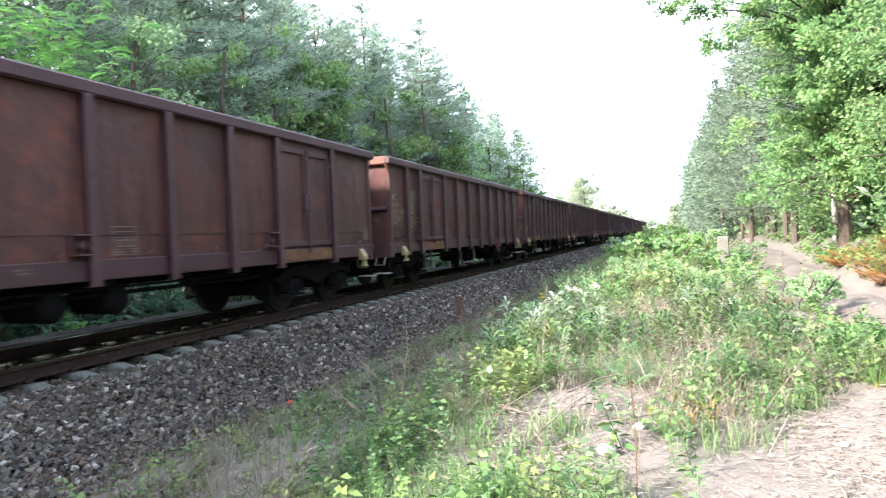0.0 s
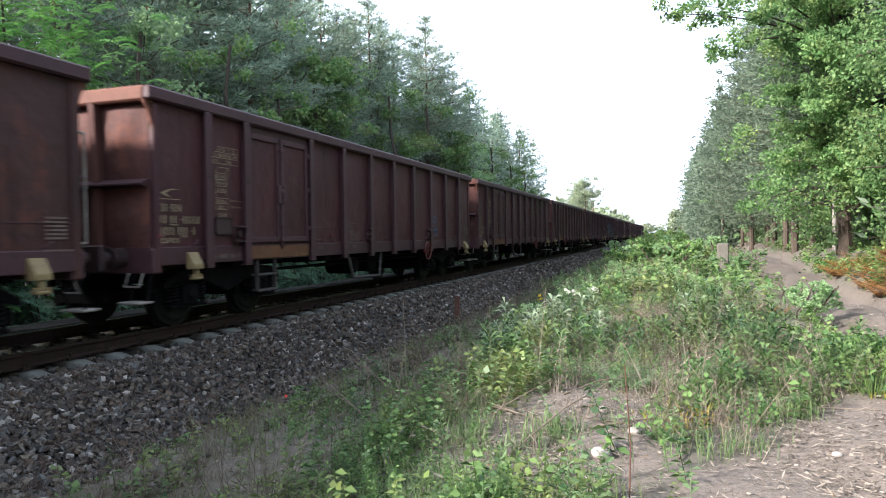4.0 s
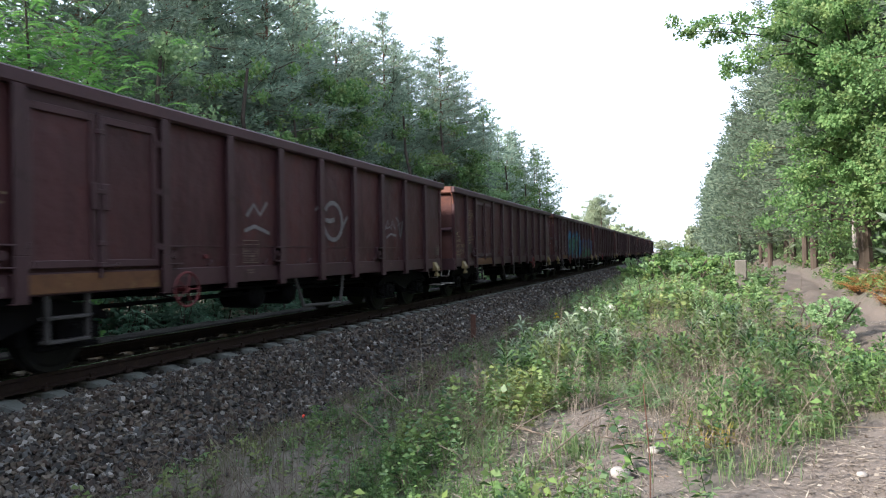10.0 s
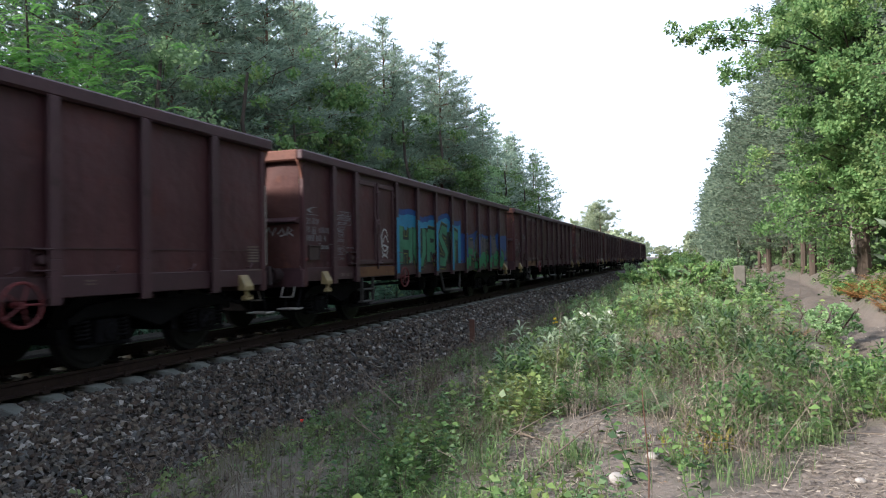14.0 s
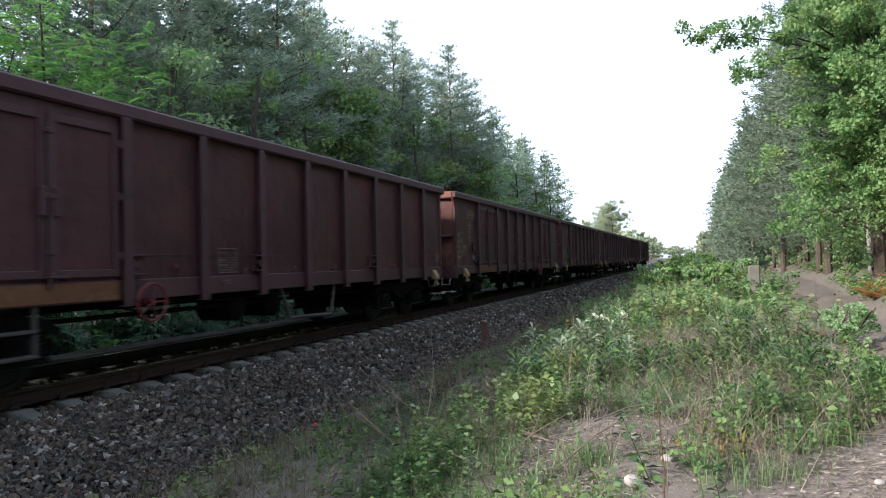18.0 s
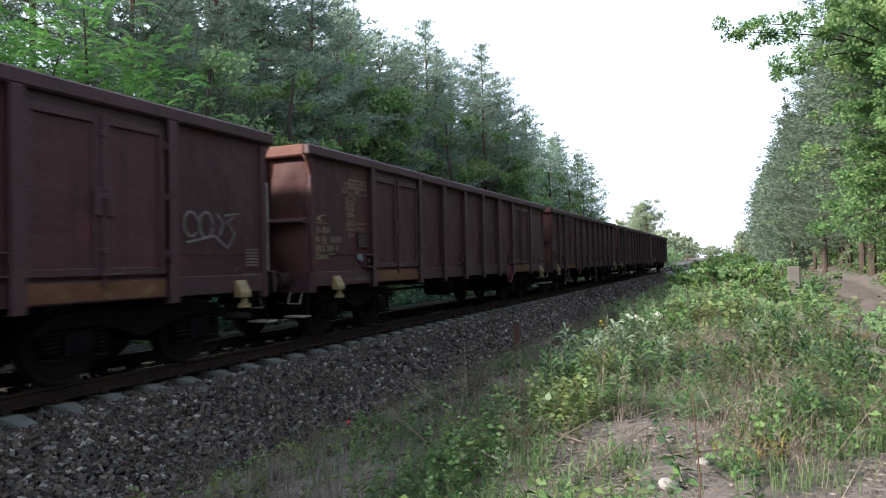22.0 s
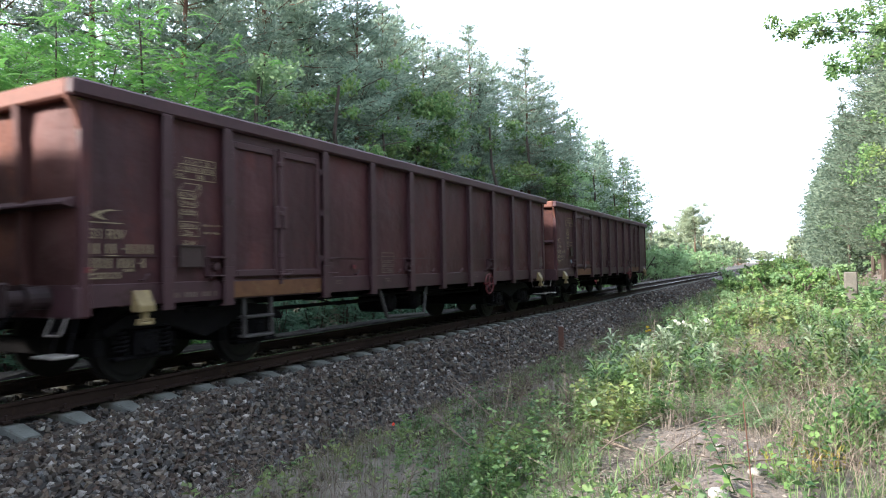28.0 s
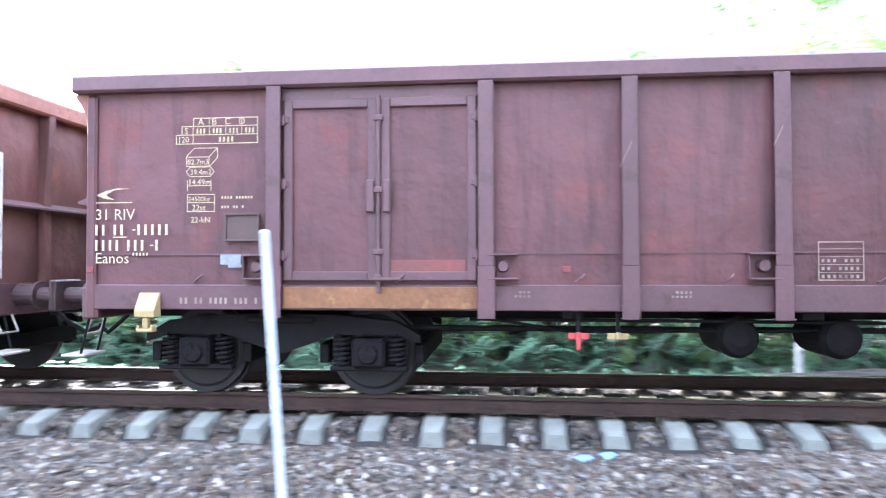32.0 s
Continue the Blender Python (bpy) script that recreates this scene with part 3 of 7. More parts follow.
def build_stones(name, n, x0, x1, y0, y1, size, seed, label, material="stones"):
    rng = np.random.default_rng(seed)
    shapes, tri = rock_shapes(rng)
    x, y = rng.uniform(x0, x1, n), rng.uniform(y0, y1, n)
    keep = ~((np.abs(x) < 1.34) & (np.abs((y + 0.3) % 0.6 - 0.3) < 0.19))
    keep &= ~((np.abs(np.abs(x) - 0.753) < 0.10))
    edge = 3.45 + 0.25 * np.sin(y * 0.9) + 0.15 * np.sin(y * 2.3 + 1)
    keep &= (x < edge) | (rng.random(n) < np.clip(1 - (x - edge) / 0.9, 0, 1) * 0.6)
    x, y = x[keep], y[keep]
    n = len(x)
    s = size * (0.55 + 0.75 * rng.random(n) ** 1.5)
    z = np.where(np.abs(x) < 3.85, ballast_z(x) + filled(x, y), ground_z(x, y)) + s * 0.5
    v = np.einsum("nij,nkj->nki", random_turns(rng, n), shapes[rng.integers(0, len(shapes), n)]) * s[:, None, None]
    v += np.stack([x, y, z], -1)[:, None, :]
    k = shapes.shape[1]
    f = (tri[None] + (np.arange(n) * k)[:, None, None]).reshape(-1, 3)
    tagged(new(name, indexed_mesh(name, v.reshape(-1, 3), f, M[material])), label, "ballast stones", kind="stuff")


build_stones("ballast_stones", 28000, 1.30, 4.3, -7.0, 9.0, 0.043, 11, "grey and brown crushed ballast stones beside the track")
build_stones("ballast_stones", 14000, 1.30, 4.2, 9.0, 26.0, 0.055, 12, "grey and brown crushed ballast stones beside the track")
build_stones("ballast_stones", 9000, 1.30, 4.2, 26.0, 62.0, 0.075, 14, "grey and brown crushed ballast stones along the line")
build_stones("ballast_stones", 17000, -2.2, 1.30, -8.0, 22.0, 0.042, 13, "dark ballast stones between the sleepers", "stones_dark")
build_stones("ballast_stones", 8000, 0.86, 1.6, -6.5, 6.0, 0.039, 15, "crushed ballast stones between the sleeper ends")
build_stones("ballast_stones", 9000, 1.3, 3.4, -6.5, 5.0, 0.037, 16, "grey and brown crushed ballast stones beside the track")


# ---- railway track ----
def rail_section():
    return [(-0.075, -0.172), (0.075, -0.172), (0.075, -0.160), (0.012, -0.140), (0.009, -0.05), (0.036, -0.038), (0.036, -0.006), (0.030, 0.0),
            (-0.030, 0.0), (-0.036, -0.006), (-0.036, -0.038), (-0.009, -0.05), (-0.012, -0.140), (-0.075, -0.160)]


def build_track():
    track = thing("railway_track", pose(0, 0, 0), "single railway track with rusty rails on grey concrete sleepers", "railway track", kind="structure")
    sec = rail_section()
    n = len(sec)
    for side in (-0.753, 0.753):
        ys = [-250, -60, -12, 0, 20, 60, 150, 400, 1000]
        v = [(side + x, y, z) for y in ys for x, z in sec]
        f = [(i * n + j, i * n + (j + 1) % n, (i + 1) * n + (j + 1) % n, (i + 1) * n + j) for i in range(len(ys) - 1) for j in range(n)]
        me = mesh_of("rail", v, f, [M["rail_rust"], M["rail_head"]])
        for i, p in enumerate(me.polygons):
            if i % n == 7:
                p.material_index = 1
        part("rail", me, None, track, "rusty steel rail with a polished head")
    bm = bmesh.new()
    h = [(-1.30, 0.088, 0.13), (-1.0, 0.105, 0.15), (-0.35, 0.10, 0.14), (0.35, 0.10, 0.14), (1.0, 0.105, 0.15), (1.30, 0.088, 0.13)]
    tops = [-0.258, -0.187, -0.215, -0.215, -0.187, -0.258]
    rows = []
    for (x, a, b), t in zip(h, tops):
        rows.append([bm.verts.new(p) for p in ((x, -b, t - 0.2), (x, -a, t), (x, a, t), (x, b, t - 0.2))])
    for r, s in zip(rows, rows[1:]):
        for j in range(4):
            bm.faces.new((r[j], r[(j + 1) % 4], s[(j + 1) % 4], s[j]))
    bm.faces.new(rows[0][::-1])
    bm.faces.new(rows[-1])
    bmesh.ops.recalc_face_normals(bm, faces=bm.faces)
    bmesh.ops.bevel(bm, geom=[e for e in bm.edges if abs(e.verts[0].co.x - e.verts[1].co.x) > 0.1 and max(v.co.z for v in e.verts) > -0.3], offset=0.012, segments=1, affect="EDGES")
    sleeper = finish("sleeper", bm, M["concrete"])
    clip = bmesh.new()
    add_box(clip, -0.14, -0.075, -0.05, 0.05, -0.185, -0.15, 0.006)
    add_cyl(clip, (-0.105, 0, -0.15), (-0.105, 0, -0.10), 0.018, seg=6)
    add_box(clip, 0.075, 0.14, -0.05, 0.05, -0.185, -0.15, 0.006)
    add_cyl(clip, (0.105, 0, -0.15), (0.105, 0, -0.10), 0.018, seg=6)
    clip = finish("rail_clip", clip, M["rail_rust"])
    rng = random.Random(4)
    for k in range(-22, 160):
        s = part("sleeper", sleeper, None, track, at=pose(rng.uniform(-0.015, 0.015), 0.6 * k + rng.uniform(-0.012, 0.012), rng.uniform(-0.008, 0.004), 0, 0, rng.uniform(-0.4, 0.4)))
        if k < 40:
            for x in (-0.753, 0.753):
                part("rail_clip", clip, None, s, at=pose(x, 0, 0))


build_track()


# ---- freight train ----
L_BODY, PITCH, HALF = 14.8, 15.74, 1.40
POSTS_A = [2.10, 4.18, 5.52, 6.88, 8.21, 9.55, 10.86, 12.83]
POSTS_B = [1.14, 2.08, 4.12, 5.45, 6.78, 8.10, 9.44, 10.76, 12.06, 13.38]
Z_SILL0, Z_SILL1, Z_TOP0, Z_TOP1 = 0.93, 1.18, 3.12, 3.30


def bulged_panel(y0, y1, z0, z1, x, depth, seed, nx=9, nz=13, sheet="paint"):
    """A steel side sheet between two posts, bulged and dented by loads."""
    rng = np.random.default_rng(seed)
    ph = rng.uniform(0, 6, 6)
    verts, faces = [], []
    for i in range(nx):
        for j in range(nz):
            u, w = i / (nx - 1), j / (nz - 1)
            b = math.sin(math.pi * u) * math.sin(math.pi * min(1, w * 1.05)) * depth
            b += 0.010 * math.sin(5 * u + ph[0]) * math.sin(6 * w + ph[1]) * math.sin(math.pi * u) * math.sin(math.pi * w)
            b += 0.004 * math.sin(9 * u + ph[2]) * math.sin(13 * w + ph[3]) * min(1.0, 4 * u * (1 - u)) * min(1.0, 4 * w * (1 - w))
            verts.append((x + b, y0 + (y1 - y0) * u, z0 + (z1 - z0) * w))
    for i in range(nx - 1):
        for j in range(nz - 1):
            a = i * nz + j
            faces.append((a, a + nz, a + nz + 1, a + 1))
    n = len(verts)
    back = [(x - 0.006, y0, z0), (x - 0.006, y1, z0), (x - 0.006, y1, z1), (x - 0.006, y0, z1)]
    faces.append((n + 3, n + 2, n + 1, n))
    return mesh_of("side_panel", verts + back, faces, M[sheet], smooth=True)


def channel_post(z0, z1, w=0.145, d=0.112):
    """A side post of T section: a web on the sheet and a flange that widens at its foot."""
    bm = bmesh.new()
    add_box(bm, 0, d - 0.012, -0.02, 0.02, z0, z1, 0)
    for lo, hi, ww, dd in ((z0, z0 + 0.5, w * 1.12, d), (z0 + 0.5, z1, w, d)):
        add_box(bm, dd - 0.016, dd, -ww / 2, ww / 2, lo, hi, 0.005)
    add_box(bm, 0, d - 0.014, -w * 0.5, w * 0.5, z0 + 0.30, z0 + 0.315, 0)
    add_box(bm, 0, d - 0.014, -w * 0.5, w * 0.5, z0, z0 + 0.012, 0)
    return bm


def door_leaf(w, h):
    bm = add_box(bmesh.new(), -0.012, 0.012, 0, w, 0, h, 0.004)
    return bm


def door_border(w, h):
    bm = bmesh.new()
    for y0, y1, z0, z1 in ((0, 0.09, 0, h), (w - 0.09, w, 0, h), (0.09, w - 0.09, 0, 0.09), (0.09, w - 0.09, h - 0.09, h)):
        add_box(bm, 0.012, 0.045, y0, y1, z0, z1, 0.008)
    return bm


def wheelset_mesh():
    bm = bmesh.new()
    add_cyl(bm, (-1.05, 0, 0), (1.05, 0, 0), 0.08, seg=12)
    for s in (-1, 1):
        add_cyl(bm, (s * 0.68, 0, 0), (s * 0.715, 0, 0), 0.485, seg=32)
        add_cyl(bm, (s * 0.715, 0, 0), (s * 0.82, 0, 0), 0.46, 0.455, seg=32)
        add_cyl(bm, (s * 0.82, 0, 0), (s * 0.835, 0, 0), 0.40, 0.37, seg=32)
        add_cyl(bm, (s * 0.82, 0, 0), (s * 0.90, 0, 0), 0.13, seg=16)
        for k in range(6):
            a = k * math.pi / 3
            add_cyl(bm, (s * 0.835, 0.26 * math.cos(a), 0.26 * math.sin(a)), (s * 0.845, 0.26 * math.cos(a), 0.26 * math.sin(a)), 0.035, seg=8)
    return finish("wheelset", bm, M["wheel_steel"])


def side_frame_mesh():
    """The cast outer frame of a bogie, deep in the middle and arched over the axle boxes."""
    bm = bmesh.new()
    prof_top = [(-1.45, 0.66), (-1.2, 0.80), (-0.6, 0.86), (0, 0.87), (0.6, 0.86), (1.2, 0.80), (1.45, 0.66)]
    prof_bot = [(-1.45, 0.58), (-1.2, 0.66), (-0.6, 0.66), (0, 0.46), (0.6, 0.66), (1.2, 0.66), (1.45, 0.58)]
    for x0, x1 in ((0.98, 1.10),):
        a = [[bm.verts.new((x, y, z)) for x in (x0, x1)] for y, z in prof_top]
        b = [[bm.verts.new((x, y, z)) for x in (x0, x1)] for y, z in prof_bot]
        for i in range(len(a) - 1):
            bm.faces.new((a[i][0], a[i][1], a[i + 1][1], a[i + 1][0]))
            bm.faces.new((b[i][0], b[i + 1][0], b[i + 1][1], b[i][1]))
            bm.faces.new((a[i][1], b[i][1], b[i + 1][1], a[i + 1][1]))
            bm.faces.new((a[i][0], a[i + 1][0], b[i + 1][0], b[i][0]))
        bm.faces.new((a[0][0], b[0][0], b[0][1], a[0][1]))
        bm.faces.new((a[-1][0], a[-1][1], b[-1][1], b[-1][0]))
    bmesh.ops.recalc_face_normals(bm, faces=bm.faces)
    add_box(bm, 1.05, 1.13, -0.35, 0.35, 0.78, 0.84, 0.01)
    return finish("side_frame", bm, M["running_gear"])


def axle_box_mesh():
    bm = bmesh.new()
    add_box(bm, 0.95, 1.14, -0.17, 0.17, 0.32, 0.62, 0.03)
    add_cyl(bm, (1.14, 0, 0.47), (1.17, 0, 0.47), 0.11, 0.09, seg=12)
    add_box(bm, 0.97, 1.10, -0.40, 0.40, 0.29, 0.34, 0.012)
    for k in range(3):
        a = math.pi / 2 + k * 2.094
        add_cyl(bm, (1.17, 0.06 * math.cos(a), 0.47 + 0.06 * math.sin(a)), (1.185, 0.06 * math.cos(a), 0.47 + 0.06 * math.sin(a)), 0.018, seg=6)
    return finish("axle_box", bm, M["running_gear"])


def spring_mesh():
    bm = bmesh.new()
    rings = []
    for a in np.linspace(0, 6 * 6.283, 61):
        ca, sa, z = math.cos(a), math.sin(a), 0.36 + 0.05 * a / 6.283
        rings.append([bm.verts.new((1.035 + (0.075 + 0.019 * math.cos(b)) * ca, (0.075 + 0.019 * math.cos(b)) * sa, z + 0.019 * math.sin(b))) for b in np.linspace(0, 6.283, 7)[:-1]])
    for r, s in zip(rings, rings[1:]):
        for j in range(6):
            bm.faces.new((r[j], r[(j + 1) % 6], s[(j + 1) % 6], s[j]))
    bm.faces.new(rings[0])
    bm.faces.new(rings[-1][::-1])
    return finish("coil_spring", bm, M["running_gear"])


def buffer_mesh():
    bm = bmesh.new()
    add_cyl(bm, (0, 0.02, 0), (0, -0.28, 0), 0.135, 0.115, seg=16)
    add_cyl(bm, (0, -0.28, 0), (0, -0.31, 0), 0.15, seg=16)
    add_cyl(bm, (0, -0.31, 0), (0, -0.55, 0), 0.085, seg=16)
    add_box(bm, -0.23, 0.23, -0.588, -0.55, -0.17, 0.17, 0.03)
    add_box(bm, -0.19, 0.19, 0.0, 0.03, -0.19, 0.19, 0.01)
    return finish("buffer", bm, M["buffer_paint"])


def end_panel_mesh(x0, x1, z0, z1, out, seed):
    """A pressed end sheet, bulged and beaten from inside."""
    rng = np.random.default_rng(seed)
    ph = rng.uniform(0, 6, 4)
    dents = [(rng.uniform(0.1, 0.9), rng.uniform(0.1, 0.9), rng.uniform(0.05, 0.11), rng.uniform(-0.012, 0.022)) for _ in range(9)]
    nx, nz = 15, 17
    v, f = [], []
    for i in range(nx):
        for j in range(nz):
            u, w = i / (nx - 1), j / (nz - 1)
            rim = math.sin(math.pi * u) * math.sin(math.pi * w)
            b = 0.05 * rim + 0.02 * math.sin(6 * u + ph[0]) * math.sin(5 * w + ph[1]) * rim
            b += sum(h * math.exp(-((u - du) ** 2 + (w - dw) ** 2) / r ** 2) for du, dw, r, h in dents) * min(1.0, rim * 3)
            v.append((x0 + (x1 - x0) * u, out * b, z0 + (z1 - z0) * w))
    for i in range(nx - 1):
        for j in range(nz - 1):
            a = i * nz + j
            f.append((a, a + nz, a + nz + 1, a + 1) if out < 0 else (a, a + 1, a + nz + 1, a + nz))
    n = len(v)
    v += [(x0, -out * 0.006, z0), (x1, -out * 0.006, z0), (x1, -out * 0.006, z1), (x0, -out * 0.006, z1)]
    f.append((n, n + 1, n + 2, n + 3) if out > 0 else (n + 3, n + 2, n + 1, n))
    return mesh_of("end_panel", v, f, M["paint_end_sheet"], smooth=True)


def end_fin(out):
    """An upright end stiffener that widens towards the top rail."""
    bm = bmesh.new()
    prof = [(0.0, 0.9), (0.10, 0.9), (0.10, 1.6), (0.085, 2.2), (0.125, 2.75), (0.14, Z_TOP0 + 0.01), (0.0, Z_TOP0 + 0.01)]
    sides = [[bm.verts.new((x, out * d, z)) for d, z in prof] for x in (-0.055, 0.055)]
    bm.faces.new(sides[0])
    bm.faces.new(sides[1][::-1])
    for q in range(len(prof)):
        r = (q + 1) % len(prof)
        bm.faces.new((sides[0][q], sides[0][r], sides[1][r], sides[1][q]))
    bmesh.ops.recalc_face_normals(bm, faces=bm.faces)
    bmesh.ops.bevel(bm, geom=bm.edges[:], offset=0.008, segments=1, affect="EDGES")
    return bm


def corner_gusset(out):
    """The curved bracket under the top rail at each corner."""
    bm = bmesh.new()
    prof = [(0.0, 2.78), (0.03, 2.9), (0.07, 3.0), (0.13, 3.08), (0.14, Z_TOP0), (0.0, Z_TOP0)]
    sides = [[bm.verts.new((x, out * d, z)) for d, z in prof] for x in (-0.02, 0.02)]
    bm.faces.new(sides[0])
    bm.faces.new(sides[1][::-1])
    for q in range(len(prof)):
        r = (q + 1) % len(prof)
        bm.faces.new((sides[0][q], sides[0][r], sides[1][r], sides[1][q]))
    bmesh.ops.recalc_face_normals(bm, faces=bm.faces)
    return bm


def stencil(bm, y0, y1, z0, z1, x=1.411):
    """A painted bar on the side sheet."""
    vs = [bm.verts.new(p) for p in ((x, y0, z0), (x, y1, z0), (x, y1, z1), (x, y0, z1))]
    bm.faces.new(vs)


def outline(bm, y0, y1, z0, z1, t=0.014, x=1.411):
    stencil(bm, y0, y1, z0, z0 + t, x)
    stencil(bm, y0, y1, z1 - t, z1, x)
    stencil(bm, y0, y0 + t, z0 + t, z1 - t, x)
    stencil(bm, y1 - t, y1, z0 + t, z1 - t, x)


def bars(bm, y0, z, h, n, pitch, w=0.5, x=1.411, seed=1):
    rng = random.Random(seed)
    for k in range(n):
        if rng.random() > 0.12:
            stencil(bm, y0 + k * pitch, y0 + k * pitch + pitch * w, z, z + h, x)


def letter(body, size, material, y, z, parent, x=1.412, name="lettering"):
    me = text_mesh(body, size, material)
    return part(name, me, None, parent, at=Matrix.Translation((x, y, z)) @ Matrix.Rotation(radians(90), 4, "Z") @ Matrix.Rotation(radians(90), 4, "X"))


def ribbon(bm, pts, width, x=1.425):
    """A sprayed stroke along points (y, z) on the side."""
    pts = [Vector((p[0], p[1])) for p in pts]
    left, right = [], []
    for i, p in enumerate(pts):
        d = (pts[min(i + 1, len(pts) - 1)] - pts[max(i - 1, 0)]).normalized()
        nrm = Vector((-d.y, d.x)) * width / 2
        left.append(bm.verts.new((x, p.x + nrm.x, p.y + nrm.y)))
        right.append(bm.verts.new((x, p.x - nrm.x, p.y - nrm.y)))
    for i in range(len(pts) - 1):
        bm.faces.new((left[i], right[i], right[i + 1], left[i + 1]))


def word_bars(bm, y, z, h, groups, pitch=0.073, w=0.36):
    """Numbers that are kept unreadable: one upright bar a character, in groups."""
    for n in groups:
        for k in range(n):
            stencil(bm, y + k * pitch, y + k * pitch + pitch * w, z, z + h)
        y += n * pitch + 0.05


def add_markings(w, style, mark, yel, seed=0):
    """Painted load tables and inscriptions on the front sheet; style gives their places."""
    y0, z0 = style["number"]
    letter("31 RIV", 0.155, mark, y0, z0, w)
    ye, ze = style["type"]
    letter("Eanos", 0.155, mark, ye, ze, w)
    bm = bmesh.new()
    word_bars(bm, y0, z0 - 0.157, 0.108, (2, 2))
    stencil(bm, y0 + 0.395, y0 + 0.43, z0 - 0.11, z0 - 0.098)
    word_bars(bm, y0 + 0.45, z0 - 0.157, 0.108, (5,))
    stencil(bm, y0 + 0.19, y0 + 0.335, z0 - 0.182, z0 - 0.170)
    word_bars(bm, y0, z0 - 0.313, 0.108, (4, 3))
    stencil(bm, y0 + 0.585, y0 + 0.62, z0 - 0.266, z0 - 0.254)
    word_bars(bm, y0 + 0.64, z0 - 0.313, 0.108, (1,))
    bars(bm, ye + 0.40, ze + 0.075, 0.03, 5, 0.036, seed=seed + 4)
    part("inscription", bm, mark, w, "faded painted registration bars")["kind"] = "stuff"
    bm = bmesh.new()
    ey, ez = y0 + 0.01, z0 + 0.20
    pts = [(0.36, 0.115), (0.22, 0.118), (0.10, 0.092), (0.0, 0.05), (0.08, 0.015), (0.2, 0.0), (0.125, 0.035), (0.105, 0.055), (0.19, 0.098)]
    c = [bm.verts.new((1.412, ey + y, ez + z)) for y, z in pts]
    bm.faces.new((c[0], c[1], c[2], c[8]))
    bm.faces.new((c[2], c[3], c[7], c[8]))
    bm.faces.new((c[3], c[4], c[6], c[7]))
    bm.faces.new((c[4], c[5], c[6]))
    stencil(bm, ey, ey + 0.38, ez - 0.032, ez - 0.022)
    part("emblem", bm, yel, w, "yellow swoosh emblem")
    # load table: a stepped grid, then the load figures below it
    ty, tz, k = style["table"]
    bm = bmesh.new()
    cols = [0.18, 0.35, 0.52, 0.685, 0.85]
    outline(bm, ty + 0.18 * k, ty + 0.85 * k, tz - 0.09, tz, 0.009)
    outline(bm, ty + 0.06 * k, ty + 0.85 * k, tz - 0.176, tz - 0.081, 0.009)
    outline(bm, ty, ty + 0.85 * k, tz - 0.265, tz - 0.167, 0.009)
    for q in cols[1:-1]:
        stencil(bm, ty + q * k - 0.004, ty + q * k + 0.004, tz - 0.176, tz)
    stencil(bm, ty + 0.18 * k - 0.004, ty + 0.18 * k + 0.004, tz - 0.265, tz - 0.09)
    for q in cols[:-1]:
        bars(bm, ty + (q + 0.035) * k, tz - 0.158, 0.05, 3, 0.036 * k, seed=seed + 8)
    bars(bm, ty + 0.45 * k, tz - 0.245, 0.05, 4, 0.042 * k, seed=seed + 9)
    fy, fz = ty + style["figures"][0], tz - style["figures"][1]
    outline(bm, fy, fy + 0.24, fz, fz + 0.1, 0.008)                     # a box in outline: the load space
    for a, b in (((0.0, 0.1), (0.085, 0.185)), ((0.24, 0.1), (0.325, 0.185)), ((0.24, 0.0), (0.325, 0.085))):
        ribbon(bm, [(fy + a[0], fz + a[1]), (fy + b[0], fz + b[1])], 0.008, 1.411)
    stencil(bm, fy + 0.085, fy + 0.325, fz + 0.181, fz + 0.189)
    stencil(bm, fy + 0.321, fy + 0.329, fz + 0.085, fz + 0.185)
    hexa = [(0.0, -0.05), (0.04, -0.005), (0.25, -0.005), (0.29, -0.05), (0.25, -0.10), (0.04, -0.10), (0.0, -0.05)]
    for a, b in zip(hexa, hexa[1:]):
        ribbon(bm, [(fy + a[0], fz + a[1]), (fy + b[0], fz + b[1])], 0.008, 1.411)
    for q in (0.01, 0.255):
        stencil(bm, fy + q, fy + q + 0.008, fz - 0.245, fz - 0.135)
    stencil(bm, fy + 0.01, fy + 0.263, fz - 0.195, fz - 0.187)
    outline(bm, fy + 0.01, fy + 0.30, fz - 0.365, fz - 0.275, 0.008)
    outline(bm, fy + 0.01, fy + 0.30, fz - 0.455, fz - 0.357, 0.008)
    bars(bm, fy + 0.37, fz - 0.325, 0.026, 11, 0.03, seed=seed + 5)
    bars(bm, fy + 0.37, fz - 0.42, 0.026, 9, 0.03, seed=seed + 6)
    part("load_table", bm, yel, w, "yellow painted load table")["kind"] = "stuff"
    for body, size, y, z in (("A   B   C   D", 0.095 * k, ty + 0.23 * k, tz - 0.073), ("S", 0.085 * k, ty + 0.09 * k, tz - 0.158), ("120", 0.08 * k, ty + 0.02 * k, tz - 0.245), ("82.7m3", 0.075, fy + 0.012, fz + 0.022), ("39.4m2", 0.075, fy + 0.04, fz - 0.08),
                             ("14.49m", 0.08, fy + 0.02, fz - 0.182), ("24500kg", 0.068, fy + 0.02, fz - 0.348), ("22st", 0.085, fy + 0.06, fz - 0.44), ("22-kN", 0.08, fy + 0.05, fz - 0.56)):
        letter(body, size, yel, y, z, w)
    bm = bmesh.new()
    word_bars(bm, 1.12, 0.99, 0.062, (2, 2, 4, 3, 1), 0.052, 0.5)
    part("inscription", bm, M["pale_mark"], w, "worn stencil number bars")["kind"] = "stuff"


STYLE_A = dict(number=(0.22, 1.835), type=(0.22, 1.395), table=(1.07, 2.85, 1.0), figures=(0.11, 0.49), holder=(1.59, 1.93, 1.61, 1.89))
